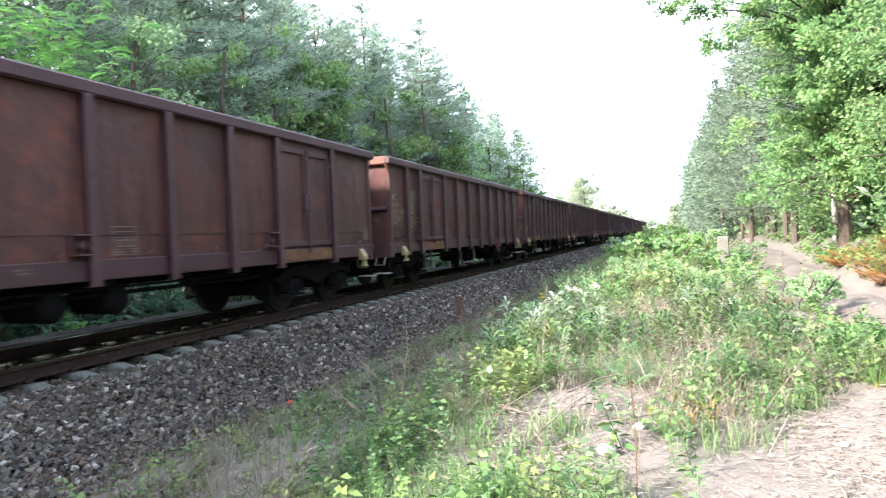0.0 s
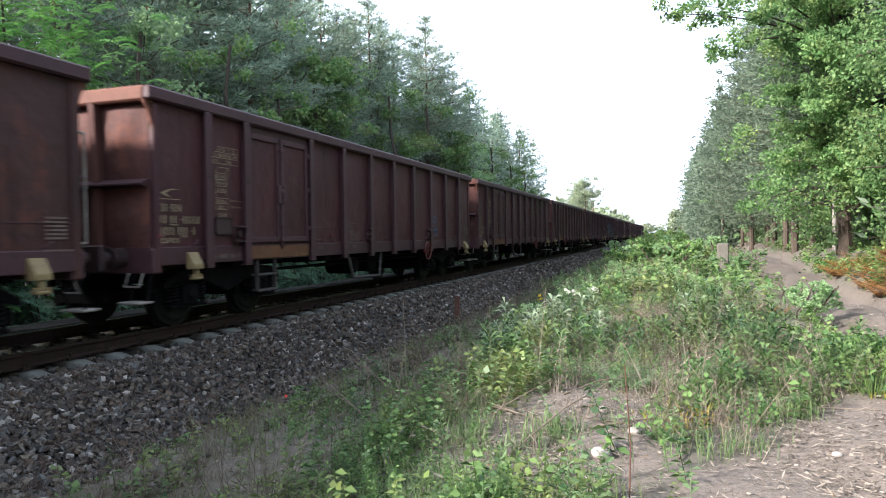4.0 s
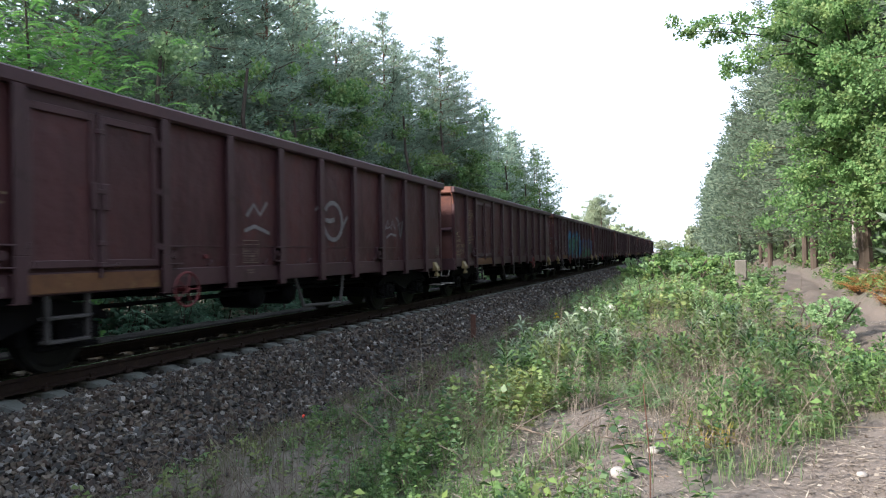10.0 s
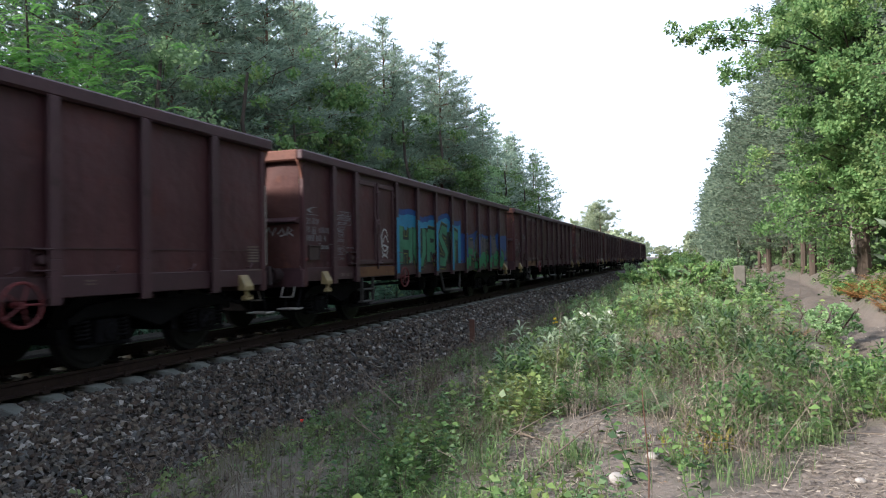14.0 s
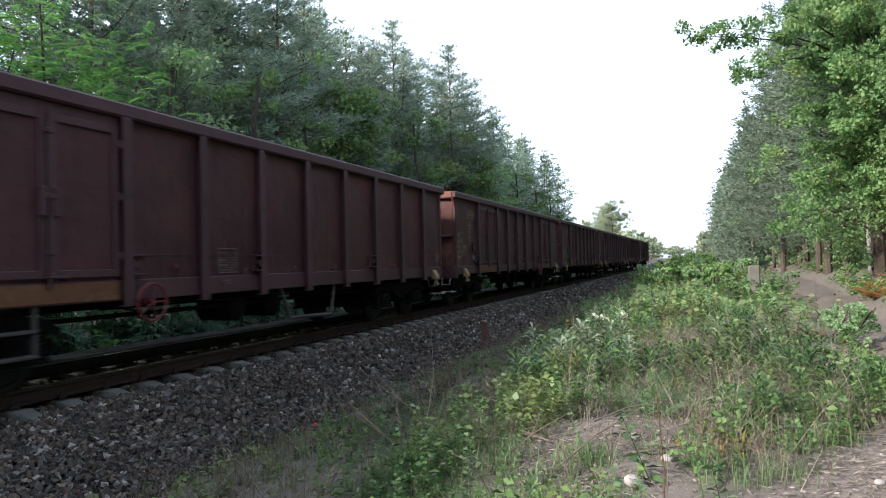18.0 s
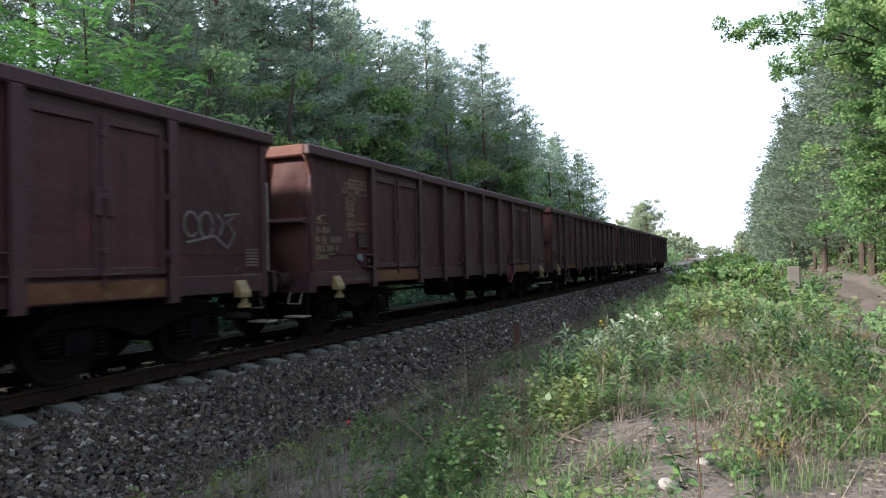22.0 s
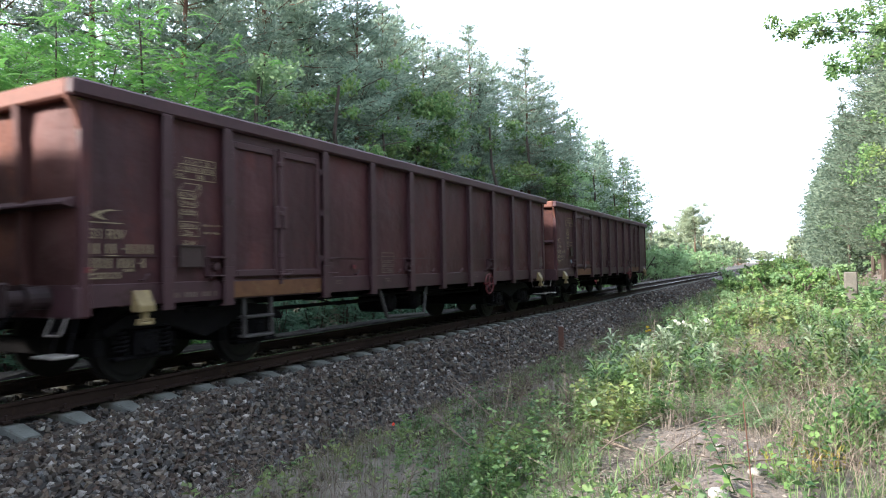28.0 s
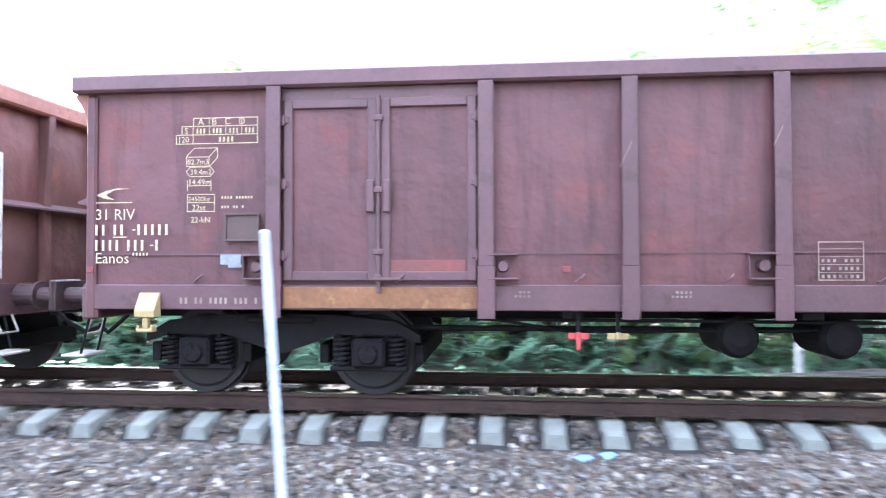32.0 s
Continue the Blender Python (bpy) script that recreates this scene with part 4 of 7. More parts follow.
STYLE_B = dict(number=(0.20, 1.66), type=(0.20, 1.235), table=(1.30, 2.68, 0.72), figures=(0.05, 0.50), holder=(1.36, 1.72, 1.35, 1.62))
STYLE_B_HIGH = dict(number=(0.17, 1.62), type=(0.17, 1.22), table=(1.26, 2.97, 0.74), figures=(0.05, 0.66), holder=(1.36, 1.70, 1.42, 1.70))
STYLE_C = dict(number=(0.20, 1.98), type=(0.62, 1.525), table=(1.29, 2.28, 0.72), figures=(0.03, 0.41), holder=(0.27, 0.64, 1.32, 1.59))


def build_wagon(rear_door, style, mark, table_mark, seed, steps=True, levers=False, wheel_y=10.35, guard_y=5.85, sheet="paint"):
    posts = POSTS_A if rear_door else POSTS_B
    w = thing("freight_wagon", pose(0, 0, 0), "", "freight wagon", "open freight wagons of the train")
    doors = [(2.10, 4.18), (10.86, 12.83)] if rear_door else [(2.08, 4.12)]
    edges = [0.15] + posts + [L_BODY - 0.15]
    # floor and underframe
    part("floor_plate", box(-1.36, 1.36, 0.06, L_BODY - 0.06, 1.12, 1.18, 0), M["paint_frame"], w)
    bm = box(-0.32, 0.32, 0.1, L_BODY - 0.1, 0.78, 1.1, 0.01)
    for y in (2.0, 5.0, 7.2, 9.6, 12.7):
        add_box(bm, -1.3, 1.3, y - 0.1, y + 0.1, 0.85, 1.1, 0.01)
    part("underframe", bm, M["running_gear"], w, "dark steel underframe")
    for s in (-1, 1):
        bm = bmesh.new()
        add_box(bm, *sorted((s * 1.33, s * 1.405)), 0.12, L_BODY - 0.12, Z_SILL0, Z_SILL1, 0.01)
        part("side_sill", bm, M["paint_frame"], w)
        bm = bmesh.new()
        add_box(bm, *sorted((s * 1.35, s * 1.48)), -0.02, L_BODY + 0.02, Z_TOP0, Z_TOP1, 0.025)
        part("top_rail", bm, M["paint_frame"], w, "brown top rail with a worn edge")
    for y0, y1, out in ((-0.025, 0.17, -1), (L_BODY - 0.17, L_BODY + 0.025, 1)):
        part("end_rail", box(-1.37, 1.37, y0, y1, Z_TOP0 - 0.01, Z_TOP1 + 0.006, 0.025), M["paint_end"], w, "brown top rail of the end wall, sunlight in its colour")
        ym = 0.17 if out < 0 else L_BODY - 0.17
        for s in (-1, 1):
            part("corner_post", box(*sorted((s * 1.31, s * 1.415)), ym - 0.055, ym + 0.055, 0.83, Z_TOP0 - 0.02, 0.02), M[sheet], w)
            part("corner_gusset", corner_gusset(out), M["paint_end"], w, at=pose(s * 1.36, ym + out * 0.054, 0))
    # side sheets
    for k, (a, b) in enumerate(zip(edges, edges[1:])):
        if (a, b) not in doors:
            part("side_panel", bulged_panel(a, b, Z_SILL1 - 0.02, Z_TOP0 + 0.05, 1.372, 0.006 if b < 2.2 else 0.022, seed * 17 + k, sheet=sheet), None, w)
    part("far_side_panel", box(-1.385, -1.365, 0.1, L_BODY - 0.1, Z_SILL1, Z_TOP0, 0), M[sheet], w)
    post = finish("post", channel_post(0.86, Z_TOP0 + 0.01), M["paint_frame"])
    for y in posts:
        part("post", post, None, w, at=pose(1.37, y, 0))
        part("post", post, None, w, at=pose(-1.37, y, 0, 0, 0, 180))
    # pale scuffs where posts have been grazed
    sr = random.Random(seed * 5 + 2)
    bm = bmesh.new()
    for y in posts:
        z, r = sr.uniform(2.35, 2.75), sr.uniform(0.12, 0.2)
        if sr.random() < 0.3:
            pts = [(y - 0.05 + r * 0.5 * math.sin(q), z + r * q) for q in np.linspace(-0.6, 0.9, 7)]
            for (ya, za), (yb, zb) in zip(pts, pts[1:]):
                bm.faces.new([bm.verts.new((1.4845, *p)) for p in ((ya - 0.004, za), (ya + 0.004, za), (yb + 0.004, zb), (yb - 0.004, zb))])
    part("scuff_marks", bm, M["pale_mark"], w, "pale scuff marks")["kind"] = "stuff"
    # seam of the lower side sheet and load hooks
    for a, b in zip(edges, edges[1:]):
        if (a, b) not in doors:
            part("sheet_seam", box(1.372, 1.392, a + 0.08, b - 0.08, 1.475, 1.49, 0), M["paint_frame"], w)
    hook = bmesh.new()
    tube([(1.40, -0.03, 1.21), (1.45, -0.03, 1.21), (1.46, 0.02, 1.25), (1.43, 0.05, 1.28)], 0.011, 5, hook)
    hook = finish("lashing_hook", hook, M["paint_frame"])
    for a, b in zip(edges[:-1], edges[1:]):
        part("lashing_hook", hook, None, w, at=pose(0, (a + b) / 2 + 0.2, 0))
    # brackets with rings beside some posts
    for y in [doors[0][0] - 0.18, doors[0][1] + 0.16, 6.72, 10.62]:
        bm = bmesh.new()
        add_box(bm, 1.38, 1.485, y - 0.14, y + 0.14, 1.46, 1.478, 0.004)
        add_box(bm, 1.38, 1.485, y - 0.14, y + 0.14, 1.23, 1.248, 0.004)
        add_box(bm, 1.38, 1.45, y - 0.14, y - 0.125, 1.248, 1.46, 0.003)
        add_cyl(bm, (1.385, y, 1.36), (1.45, y, 1.36), 0.065, 0.05, seg=10)
        part("lashing_bracket", bm, M["paint_frame"], w)
    # doors
    for a, b in doors:
        da, db = a + 0.09, b - 0.09
        wd, h = (db - da - 0.04) / 2, 1.78
        for k, y in enumerate((da, da + wd + 0.04)):
            leaf = part("door_leaf", door_leaf(wd, h), M[sheet], w, at=pose(1.385, y, 1.22))
            part("door_border", door_border(wd, h), M["paint_frame"], leaf)
            hy = 0.0 if k == 0 else wd
            for z in (0.25, 0.95, 1.58):
                bm = box(0.012, 0.06, hy - 0.05, hy + 0.05, z - 0.035, z + 0.035, 0.008)
                add_cyl(bm, (0.055, hy, z - 0.05), (0.055, hy, z + 0.05), 0.02, seg=8)
                part("hinge", bm, M["paint_frame"], leaf)
            hx = wd - 0.10 if k == 0 else 0.02
            part("door_handle", box(0.045, 0.085, hx, hx + 0.08, 0.66, 0.98, 0.012), M["paint_frame"], leaf)
        ym = (da + db) / 2
        part("door_backing", box(1.352, 1.366, a - 0.02, b + 0.02, Z_SILL1 - 0.02, Z_TOP0 + 0.05, 0), M[sheet], w)
        bm = cyl((1.445, ym, 1.10), (1.445, ym, 3.02), 0.022, seg=8)
        for z in (1.25, 1.5, 2.1, 2.8):
            add_box(bm, 1.40, 1.475, ym - 0.045, ym + 0.045, z - 0.03, z + 0.03, 0.008)
        add_box(bm, 1.45, 1.48, ym - 0.05, ym + 0.22, 1.22, 1.25, 0.006)
        part("lock_rod", bm, M["paint_frame"], w)
        part("door_lintel", box(1.36, 1.40, a + 0.06, b - 0.06, 3.0, Z_TOP0, 0.004), M["paint_frame"], w)
        part("door_sill", box(1.405, 1.418, a + 0.08, b - 0.08, Z_SILL0 + 0.02, Z_SILL1 - 0.02, 0.004), M["paint_rust"], w, "rusty yellow door sill")
    # ends
    for y, out in ((0.12, -1), (L_BODY - 0.12, 1)):
        for k, (x0, x1) in enumerate(((-1.31, -0.48), (-0.48, 0.48), (0.48, 1.31))):
            for z0, z1 in ((1.12, 2.03), (2.07, Z_TOP0 - 0.01)):
                part("end_panel", end_panel_mesh(x0, x1, z0, z1, out, seed + k * 7 + int(z0 * 3)), None, w, at=pose(0, y, 0))
        for x in (-0.48, 0.48):
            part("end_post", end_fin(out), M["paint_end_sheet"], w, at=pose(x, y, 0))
        bm = bmesh.new()
        vs = [[bm.verts.new((x, y + out * d, z)) for d, z in ((0, 2.10), (0.16, 2.03), (0.16, 2.01), (0, 1.98))] for x in (-1.31, 1.31)]
        for j in range(4):
            bm.faces.new((vs[0][j], vs[0][(j + 1) % 4], vs[1][(j + 1) % 4], vs[1][j]))
        bm.faces.new(vs[0])
        bm.faces.new(vs[1][::-1])
        bmesh.ops.recalc_face_normals(bm, faces=bm.faces)
        part("end_ledge", bm, M["paint_frame"], w)
        part("head_stock", box(-1.40, 1.40, *sorted((y - out * 0.12, y + out * 0.05)), 0.83, 1.16, 0.02), M["paint_frame"], w)
        for x in (-0.875, 0.875):
            part("buffer", BUFFER, None, w, "dark maroon steel buffer with a round shank", at=pose(x, y - 0.0, 1.05, 0, 0, 0 if out < 0 else 180))
        bm = bmesh.new()
        add_box(bm, -0.12, 0.12, *sorted((y, y + out * 0.1)), 0.92, 1.14, 0.01)
        add_box(bm, -0.035, 0.035, *sorted((y + out * 0.1, y + out * 0.42)), 0.98, 1.06, 0.02)
        add_box(bm, -0.05, 0.05, *sorted((y + out * 0.36, y + out * 0.62)), 0.90, 1.0, 0.02)
        part("coupling_hook", bm, M["running_gear"], w)
        bm = tube([(0.35, y + out * 0.05, 0.92), (0.36, y + out * 0.25, 0.72), (0.3, y + out * 0.45, 0.58), (0.2, y + out * 0.62, 0.66)], 0.025, 6)
        part("brake_hose", bm, M["running_gear"], w)
        bm = bmesh.new()
        tube([(1.22, y + out * 0.03, 0.86), (1.22, y + out * 0.12, 0.66), (0.98, y + out * 0.12, 0.66), (0.98, y + out * 0.03, 0.86)], 0.012, 6, bm)
        part("foot_loop", bm, M["chrome_bar"], w, "bright bent grab loop")
        bm = tube([(1.30 if out > 0 else -1.2, y + out * 0.04, 1.25), (1.30 if out > 0 else -1.2, y + out * 0.16, 1.25), (1.30 if out > 0 else -1.2, y + out * 0.16, 2.55), (1.30 if out > 0 else -1.2, y + out * 0.04, 2.55)], 0.016, 6)
        part("grab_rail", bm, M["chrome_bar"], w, "pale vertical grab rail")
        part("shunter_step", box(1.0, 1.38, *sorted((y + out * 0.03, y + out * 0.28)), 0.44, 0.47, 0.008), M["chrome_bar"], w)
        for hx in (1.05, 1.33):
            part("step_hanger", cyl((hx, y, 0.86), (hx, y + out * 0.1, 0.46), 0.014, seg=6), M["running_gear"], w)
    # cream tow brackets
    for y in (0.81, L_BODY - 0.72):
        bm = bmesh.new()
        prof = [(1.39, 1.10), (1.43, 1.10), (1.53, 0.93), (1.53, 0.86), (1.39, 0.86)]
        near, far = [bm.verts.new((px, y - 0.105, pz)) for px, pz in prof], [bm.verts.new((px, y + 0.105, pz)) for px, pz in prof]
        bm.faces.new(near)
        bm.faces.new(far[::-1])
        for q in range(5):
            bm.faces.new((near[q], far[q], far[(q + 1) % 5], near[(q + 1) % 5]))
        bmesh.ops.recalc_face_normals(bm, faces=bm.faces)
        bmesh.ops.bevel(bm, geom=bm.edges[:], offset=0.008, segments=1, affect="EDGES")
        add_box(bm, 1.44, 1.51, y - 0.03, y + 0.03, 0.75, 0.87, 0.008)
        add_box(bm, 1.43, 1.53, y - 0.085, y + 0.085, 0.715, 0.75, 0.008)
        for s in (-1, 1):
            add_box(bm, 1.44, 1.52, *sorted((y + s * 0.06, y + s * 0.085)), 0.74, 0.785, 0.005)
        part("tow_bracket", bm, M["cream"], w, "cream-painted tow bracket")
    # bogies
    for yc in (2.05, 12.70):
        bogie = new("bogie")
        bogie.parent = w
        bogie.matrix_basis = pose(0, yc, 0)
        for s in (0, 180):
            part("side_frame", SIDE_FRAME, None, bogie, at=pose(0, 0, 0, 0, 0, s))
            for ya in (-0.92, 0.92):
                part("axle_box", AXLE_BOX, None, bogie, at=pose(0, ya, 0) @ pose(0, 0, 0, 0, 0, s))
                for dy in (-0.29, 0.29):
                    part("coil_spring", SPRING, None, bogie, at=pose(0, ya + dy, 0) @ pose(0, 0, 0, 0, 0, s))
        for ya in (-0.92, 0.92):
            part("wheelset", WHEELSET, None, bogie, "grimy steel wheelset", at=pose(0, ya, 0.46))
        bm = box(-1.0, 1.0, -0.2, 0.2, 0.55, 0.8, 0.02)
        for y in (-1.42, -0.42, 0.42, 1.42):
            add_box(bm, -0.95, 0.95, y - 0.05, y + 0.05, 0.35, 0.55, 0.01)
        part("bolster", bm, M["running_gear"], bogie)
    # brake gear between the bogies
    for y, r in ((6.6, 0.2), (7.55, 0.2)):
        bm = bmesh.new()
        add_cyl(bm, (0.45, y, 0.66), (1.06, y, 0.66), r, seg=18, caps=False)
        add_cyl(bm, (1.06, y, 0.66), (1.12, y, 0.66), r, r * 0.8, seg=18, caps=False)
        add_cyl(bm, (1.12, y, 0.66), (1.15, y, 0.66), r * 0.8, r * 0.4, seg=18)
        part("air_tank", bm, M["running_gear"], w)
    for pts, r in (([(0.9, 3.4, 0.72), (0.9, 11.0, 0.72)], 0.03), ([(1.1, 4.0, 0.83), (1.1, 10.4, 0.80)], 0.018), ([(1.2, 4.1, 0.86), (1.0, 5.0, 0.70), (1.0, 8.6, 0.74)], 0.016)):
        part("brake_rod", tube(pts, r, 6), M["running_gear"], w)
    if steps:
        bm = bmesh.new()
        for yy in (2.45, 2.97):
            add_box(bm, 1.33, 1.39, yy - 0.022, yy + 0.022, 0.40, 0.93, 0.006)
        for zz in (0.40, 0.66):
            add_box(bm, 1.26, 1.41, 2.43, 2.99, zz, zz + 0.035, 0.006)
        part("step_frame", bm, M["step_steel"], w, "worn grey step frame below the door")
        g = guard_y
        bm = tube([(1.3, g, 0.94), (1.34, g + 0.2, 0.42), (1.34, g + 1.55, 0.38), (1.3, g + 1.75, 0.94)], 0.033, 8)
        part("guard_bar", bm, M["step_steel"], w, "grey bent guard tube")
    if levers:
        for y, m in ((5.05, M["sign_red"]), (5.42, M["cream"])):
            part("valve_bracket", box(1.30, 1.33, y - 0.02, y + 0.02, 0.68, 0.92, 0.004), M["running_gear"], w)
            bm = box(1.31, 1.335, y - 0.10, y + 0.10, 0.66, 0.72, 0.006)
            add_box(bm, 1.335, 1.35, y - 0.022, y + 0.022, 0.56 if m is M["sign_red"] else 0.66, 0.73, 0.006)
            part("brake_lever", bm, m, w, "painted brake change-over lever")
    # handwheel
    yw = wheel_y
    bm = bmesh.new()
    ring = [(0, 0.23 * math.cos(a), 0.23 * math.sin(a)) for a in np.linspace(0, 2 * math.pi, 21)]
    tube(ring, 0.017, 6, bm)
    for k in range(5):
        a = k * 2 * math.pi / 5
        add_cyl(bm, (0, 0, 0), (0, 0.23 * math.cos(a), 0.23 * math.sin(a)), 0.012, seg=5)
    add_cyl(bm, (-0.15, 0, 0), (0.02, 0, 0), 0.035, seg=8)
    part("handwheel", bm, M["red_wheel"], w, "red parking-brake handwheel", at=pose(1.50, yw, 0.89))
    # inspection grid and dark label holder
    yb = 5.80 if not rear_door else 7.20
    bm = bmesh.new()
    outline(bm, yb, yb + 0.40, 1.22, 1.58, 0.012, 1.405)
    for k in range(1, 5):
        stencil(bm, yb + 0.012, yb + 0.388, 1.22 + k * 0.072, 1.226 + k * 0.072, 1.405)
    for k in range(3):
        bars(bm, yb + 0.03, 1.245 + k * 0.072, 0.03, 7, 0.05, x=1.405, seed=seed + 20 + k)
    part("inspection_grid", bm, M["pale_mark"], w, "pale painted inspection grid")
    ha, hb, hc, hd = style["holder"]
    bm = box(1.38, 1.412, ha, hb, hc, hd, 0.01)
    add_box(bm, 1.405, 1.432, ha - 0.01, hb + 0.01, hd - 0.02, hd, 0.003)
    add_box(bm, 1.405, 1.428, ha - 0.01, hb + 0.01, hc, hc + 0.018, 0.003)
    add_box(bm, 1.405, 1.425, ha - 0.01, ha + 0.012, hc + 0.018, hd - 0.02, 0)
    add_box(bm, 1.405, 1.425, hb - 0.012, hb + 0.01, hc + 0.018, hd - 0.02, 0)
    part("label_holder", bm, M["plate_dark"], w, "dark label holder")
    bm = bmesh.new()
    for y, n in ((4.45, 4), (5.9, 5), (9.7, 5), (11.2, 4)):
        bars(bm, y, 1.10, 0.022, n, 0.04, x=1.409, seed=seed + 31)
        bars(bm, y, 1.06, 0.022, n, 0.04, x=1.409, seed=seed + 32)
    bars(bm, L_BODY - 0.62, 1.16, 0.03, 8, 0.05, x=1.411, seed=seed + 33)
    for k in range(6):
        stencil(bm, L_BODY - 0.60, L_BODY - 0.32, 1.30 + k * 0.045, 1.325 + k * 0.045, 1.411)
    part("inscription", bm, M["pale_mark"], w, "worn pale stencil bars")["kind"] = "stuff"
    if rear_door:
        bm = bmesh.new()
        stencil(bm, 1.54, 1.75, 1.38, 1.48)
        stencil(bm, 1.62, 1.76, 1.35, 1.38)
        part("paper_label", bm, M["paper_blue"], w, "torn pale blue paper label")
    for y in (0.14, 4.9):
        part("load_lamp_plate", box(1.405, 1.425, y, y + 0.07, 1.30, 1.36, 0.004), M["red_wheel"], w, "small red plate")
    add_markings(w, style, mark, table_mark, seed)
    return w


BUFFER, WHEELSET, SIDE_FRAME, AXLE_BOX, SPRING = buffer_mesh(), wheelset_mesh(), side_frame_mesh(), axle_box_mesh(), spring_mesh()
WAGONS = []
PROTOS = {
    "last": build_wagon(True, STYLE_A, M["white_mark"], M["yellow_mark"], 1, steps=False, levers=True),
    "plain": build_wagon(False, STYLE_B, M["yellow_mark"], M["yellow_mark"], 2),
    "two_doors": build_wagon(True, STYLE_A, M["yellow_mark"], M["yellow_mark"], 3, steps=False),
    "high_table": build_wagon(False, STYLE_B_HIGH, M["yellow_mark"], M["yellow_mark"], 4, wheel_y=4.45, guard_y=7.4),
    "white_letters": build_wagon(False, STYLE_C, M["cold_mark"], M["cold_mark"], 5, wheel_y=4.45, guard_y=7.45),
    "upper_letters": build_wagon(False, dict(STYLE_C, number=(0.17, 2.08), type=(0.17, 1.66), table=(1.33, 2.54, 0.62)), M["yellow_mark"], M["yellow_mark"], 6, sheet="paint_rusty"),
    "rusty_doors": build_wagon(True, STYLE_A, M["yellow_mark"], M["yellow_mark"], 7, steps=False, wheel_y=4.45, sheet="paint_rusty"),
}
tagged(PROTOS["rusty_doors"], "rust-streaked open freight wagon with two side doors")
tagged(PROTOS["last"], "last brown open freight wagon with white lettering and rusty sill")
tagged(PROTOS["plain"], "brown open freight wagon with ribbed sides and one side door")
tagged(PROTOS["two_doors"], "brown open freight wagon with ribbed sides and two side doors")
tagged(PROTOS["high_table"], "brown open freight wagon with one side door and red handwheel")
tagged(PROTOS["white_letters"], "brown open freight wagon with bluish white lettering")
tagged(PROTOS["upper_letters"], "rusty brown open freight wagon with a low label holder")
ORDER = ["last", "plain", "white_letters", "two_doors", "two_doors", "white_letters", "white_letters", "plain", "high_table", "plain", "plain", "upper_letters", "rusty_doors"]
used = set()
for k, kind in enumerate(ORDER):
    if kind in used:
        WAGONS.append(copy_thing(PROTOS[kind], pose(0, 186.8 - PITCH * k, 0)))
    else:
        used.add(kind)
        WAGONS.append(PROTOS[kind])


# ---- sprayed paint on single wagons ----
def colour_field(y0, y1, z0, z1, seed, x=1.404, waves=0.12):
    """A sprayed field with a ragged upper edge."""
    rng = random.Random(seed)
    bm = bmesh.new()
    n = max(6, int((y1 - y0) / 0.18))
    prev = None
    for k in range(n + 1):
        y = y0 + (y1 - y0) * k / n
        top = z1 + waves * math.sin(y * 2.3 + seed) + waves * 0.6 * math.sin(y * 5.1 + seed * 2) + rng.uniform(-0.03, 0.03)
        col = (bm.verts.new((x, y, z0)), bm.verts.new((x, y, top)))
        if prev:
            bm.faces.new((prev[0], col[0], col[1], prev[1]))
        prev = col
    return bm


def letter_shape(yc, w, z0, z1, kind, grow, x):
    """A blocky sprayed letter made of overlapping strokes, widened by grow."""
    bm = bmesh.new()
    h = z1 - z0
    forms = {
        0: [[(-0.34, 0.0), (-0.36, 0.5), (-0.32, 1.0)], [(0.32, 0.02), (0.30, 0.5), (0.34, 0.96)], [(-0.34, 0.52), (0.32, 0.5)]],
        1: [[(-0.3, 0.1), (-0.36, 0.5), (-0.28, 0.88), (0.05, 0.98), (0.3, 0.8), (0.34, 0.4), (0.2, 0.06), (-0.1, 0.0), (-0.3, 0.12)]],
        2: [[(-0.32, 0.0), (-0.3, 0.5), (-0.34, 1.0)], [(-0.34, 0.95), (0.2, 0.92), (0.32, 0.7), (0.1, 0.5), (-0.3, 0.48)], [(0.0, 0.5), (0.34, 0.0)]],
        3: [[(0.32, 0.9), (-0.1, 0.98), (-0.32, 0.76), (0.0, 0.52), (0.3, 0.3), (0.1, 0.04), (-0.34, 0.08)]],
        4: [[(0.0, 0.0), (0.02, 0.5), (0.0, 0.95)], [(-0.38, 0.9), (0.0, 0.97), (0.4, 0.88)]],
        6: [[(-0.34, 0.98), (-0.36, 0.3), (-0.14, 0.02), (0.16, 0.02), (0.34, 0.3), (0.34, 0.98)]],
        5: [[(-0.34, 0.98), (-0.2, 0.5), (-0.3, 0.05), (0.34, 0.02)], [(-0.2, 0.5), (0.25, 0.6)]],
    }
    for q, line in enumerate(forms[kind]):
        ribbon(bm, [(yc + a * w, z0 + b * h) for a, b in line], w * 0.27 + grow, x + 0.0012 * q)
    return bm


def sprayed_word(y0, y1, z0, z1, kinds, fill, wagon, seed):
    rng = random.Random(seed)
    w = (y1 - y0) / len(kinds)
    for k, kind in enumerate(kinds):
        yc, a, b = y0 + (k + 0.5) * w, z0 + rng.uniform(-0.03, 0.08), z1 + rng.uniform(-0.1, 0.08)
        part("graffiti_halo", letter_shape(yc, w, a, b, kind, 0.2, 1.4055), M["yellow_spray"], wagon, "yellow sprayed outline")
        part("graffiti_edge", letter_shape(yc, w, a, b, kind, 0.155, 1.4095), M["outline_paint"], wagon, "black sprayed letter edge")
        part("graffiti_fill", letter_shape(yc, w, a, b, kind, 0.0, 1.414), fill, wagon, "coloured sprayed letter shape")


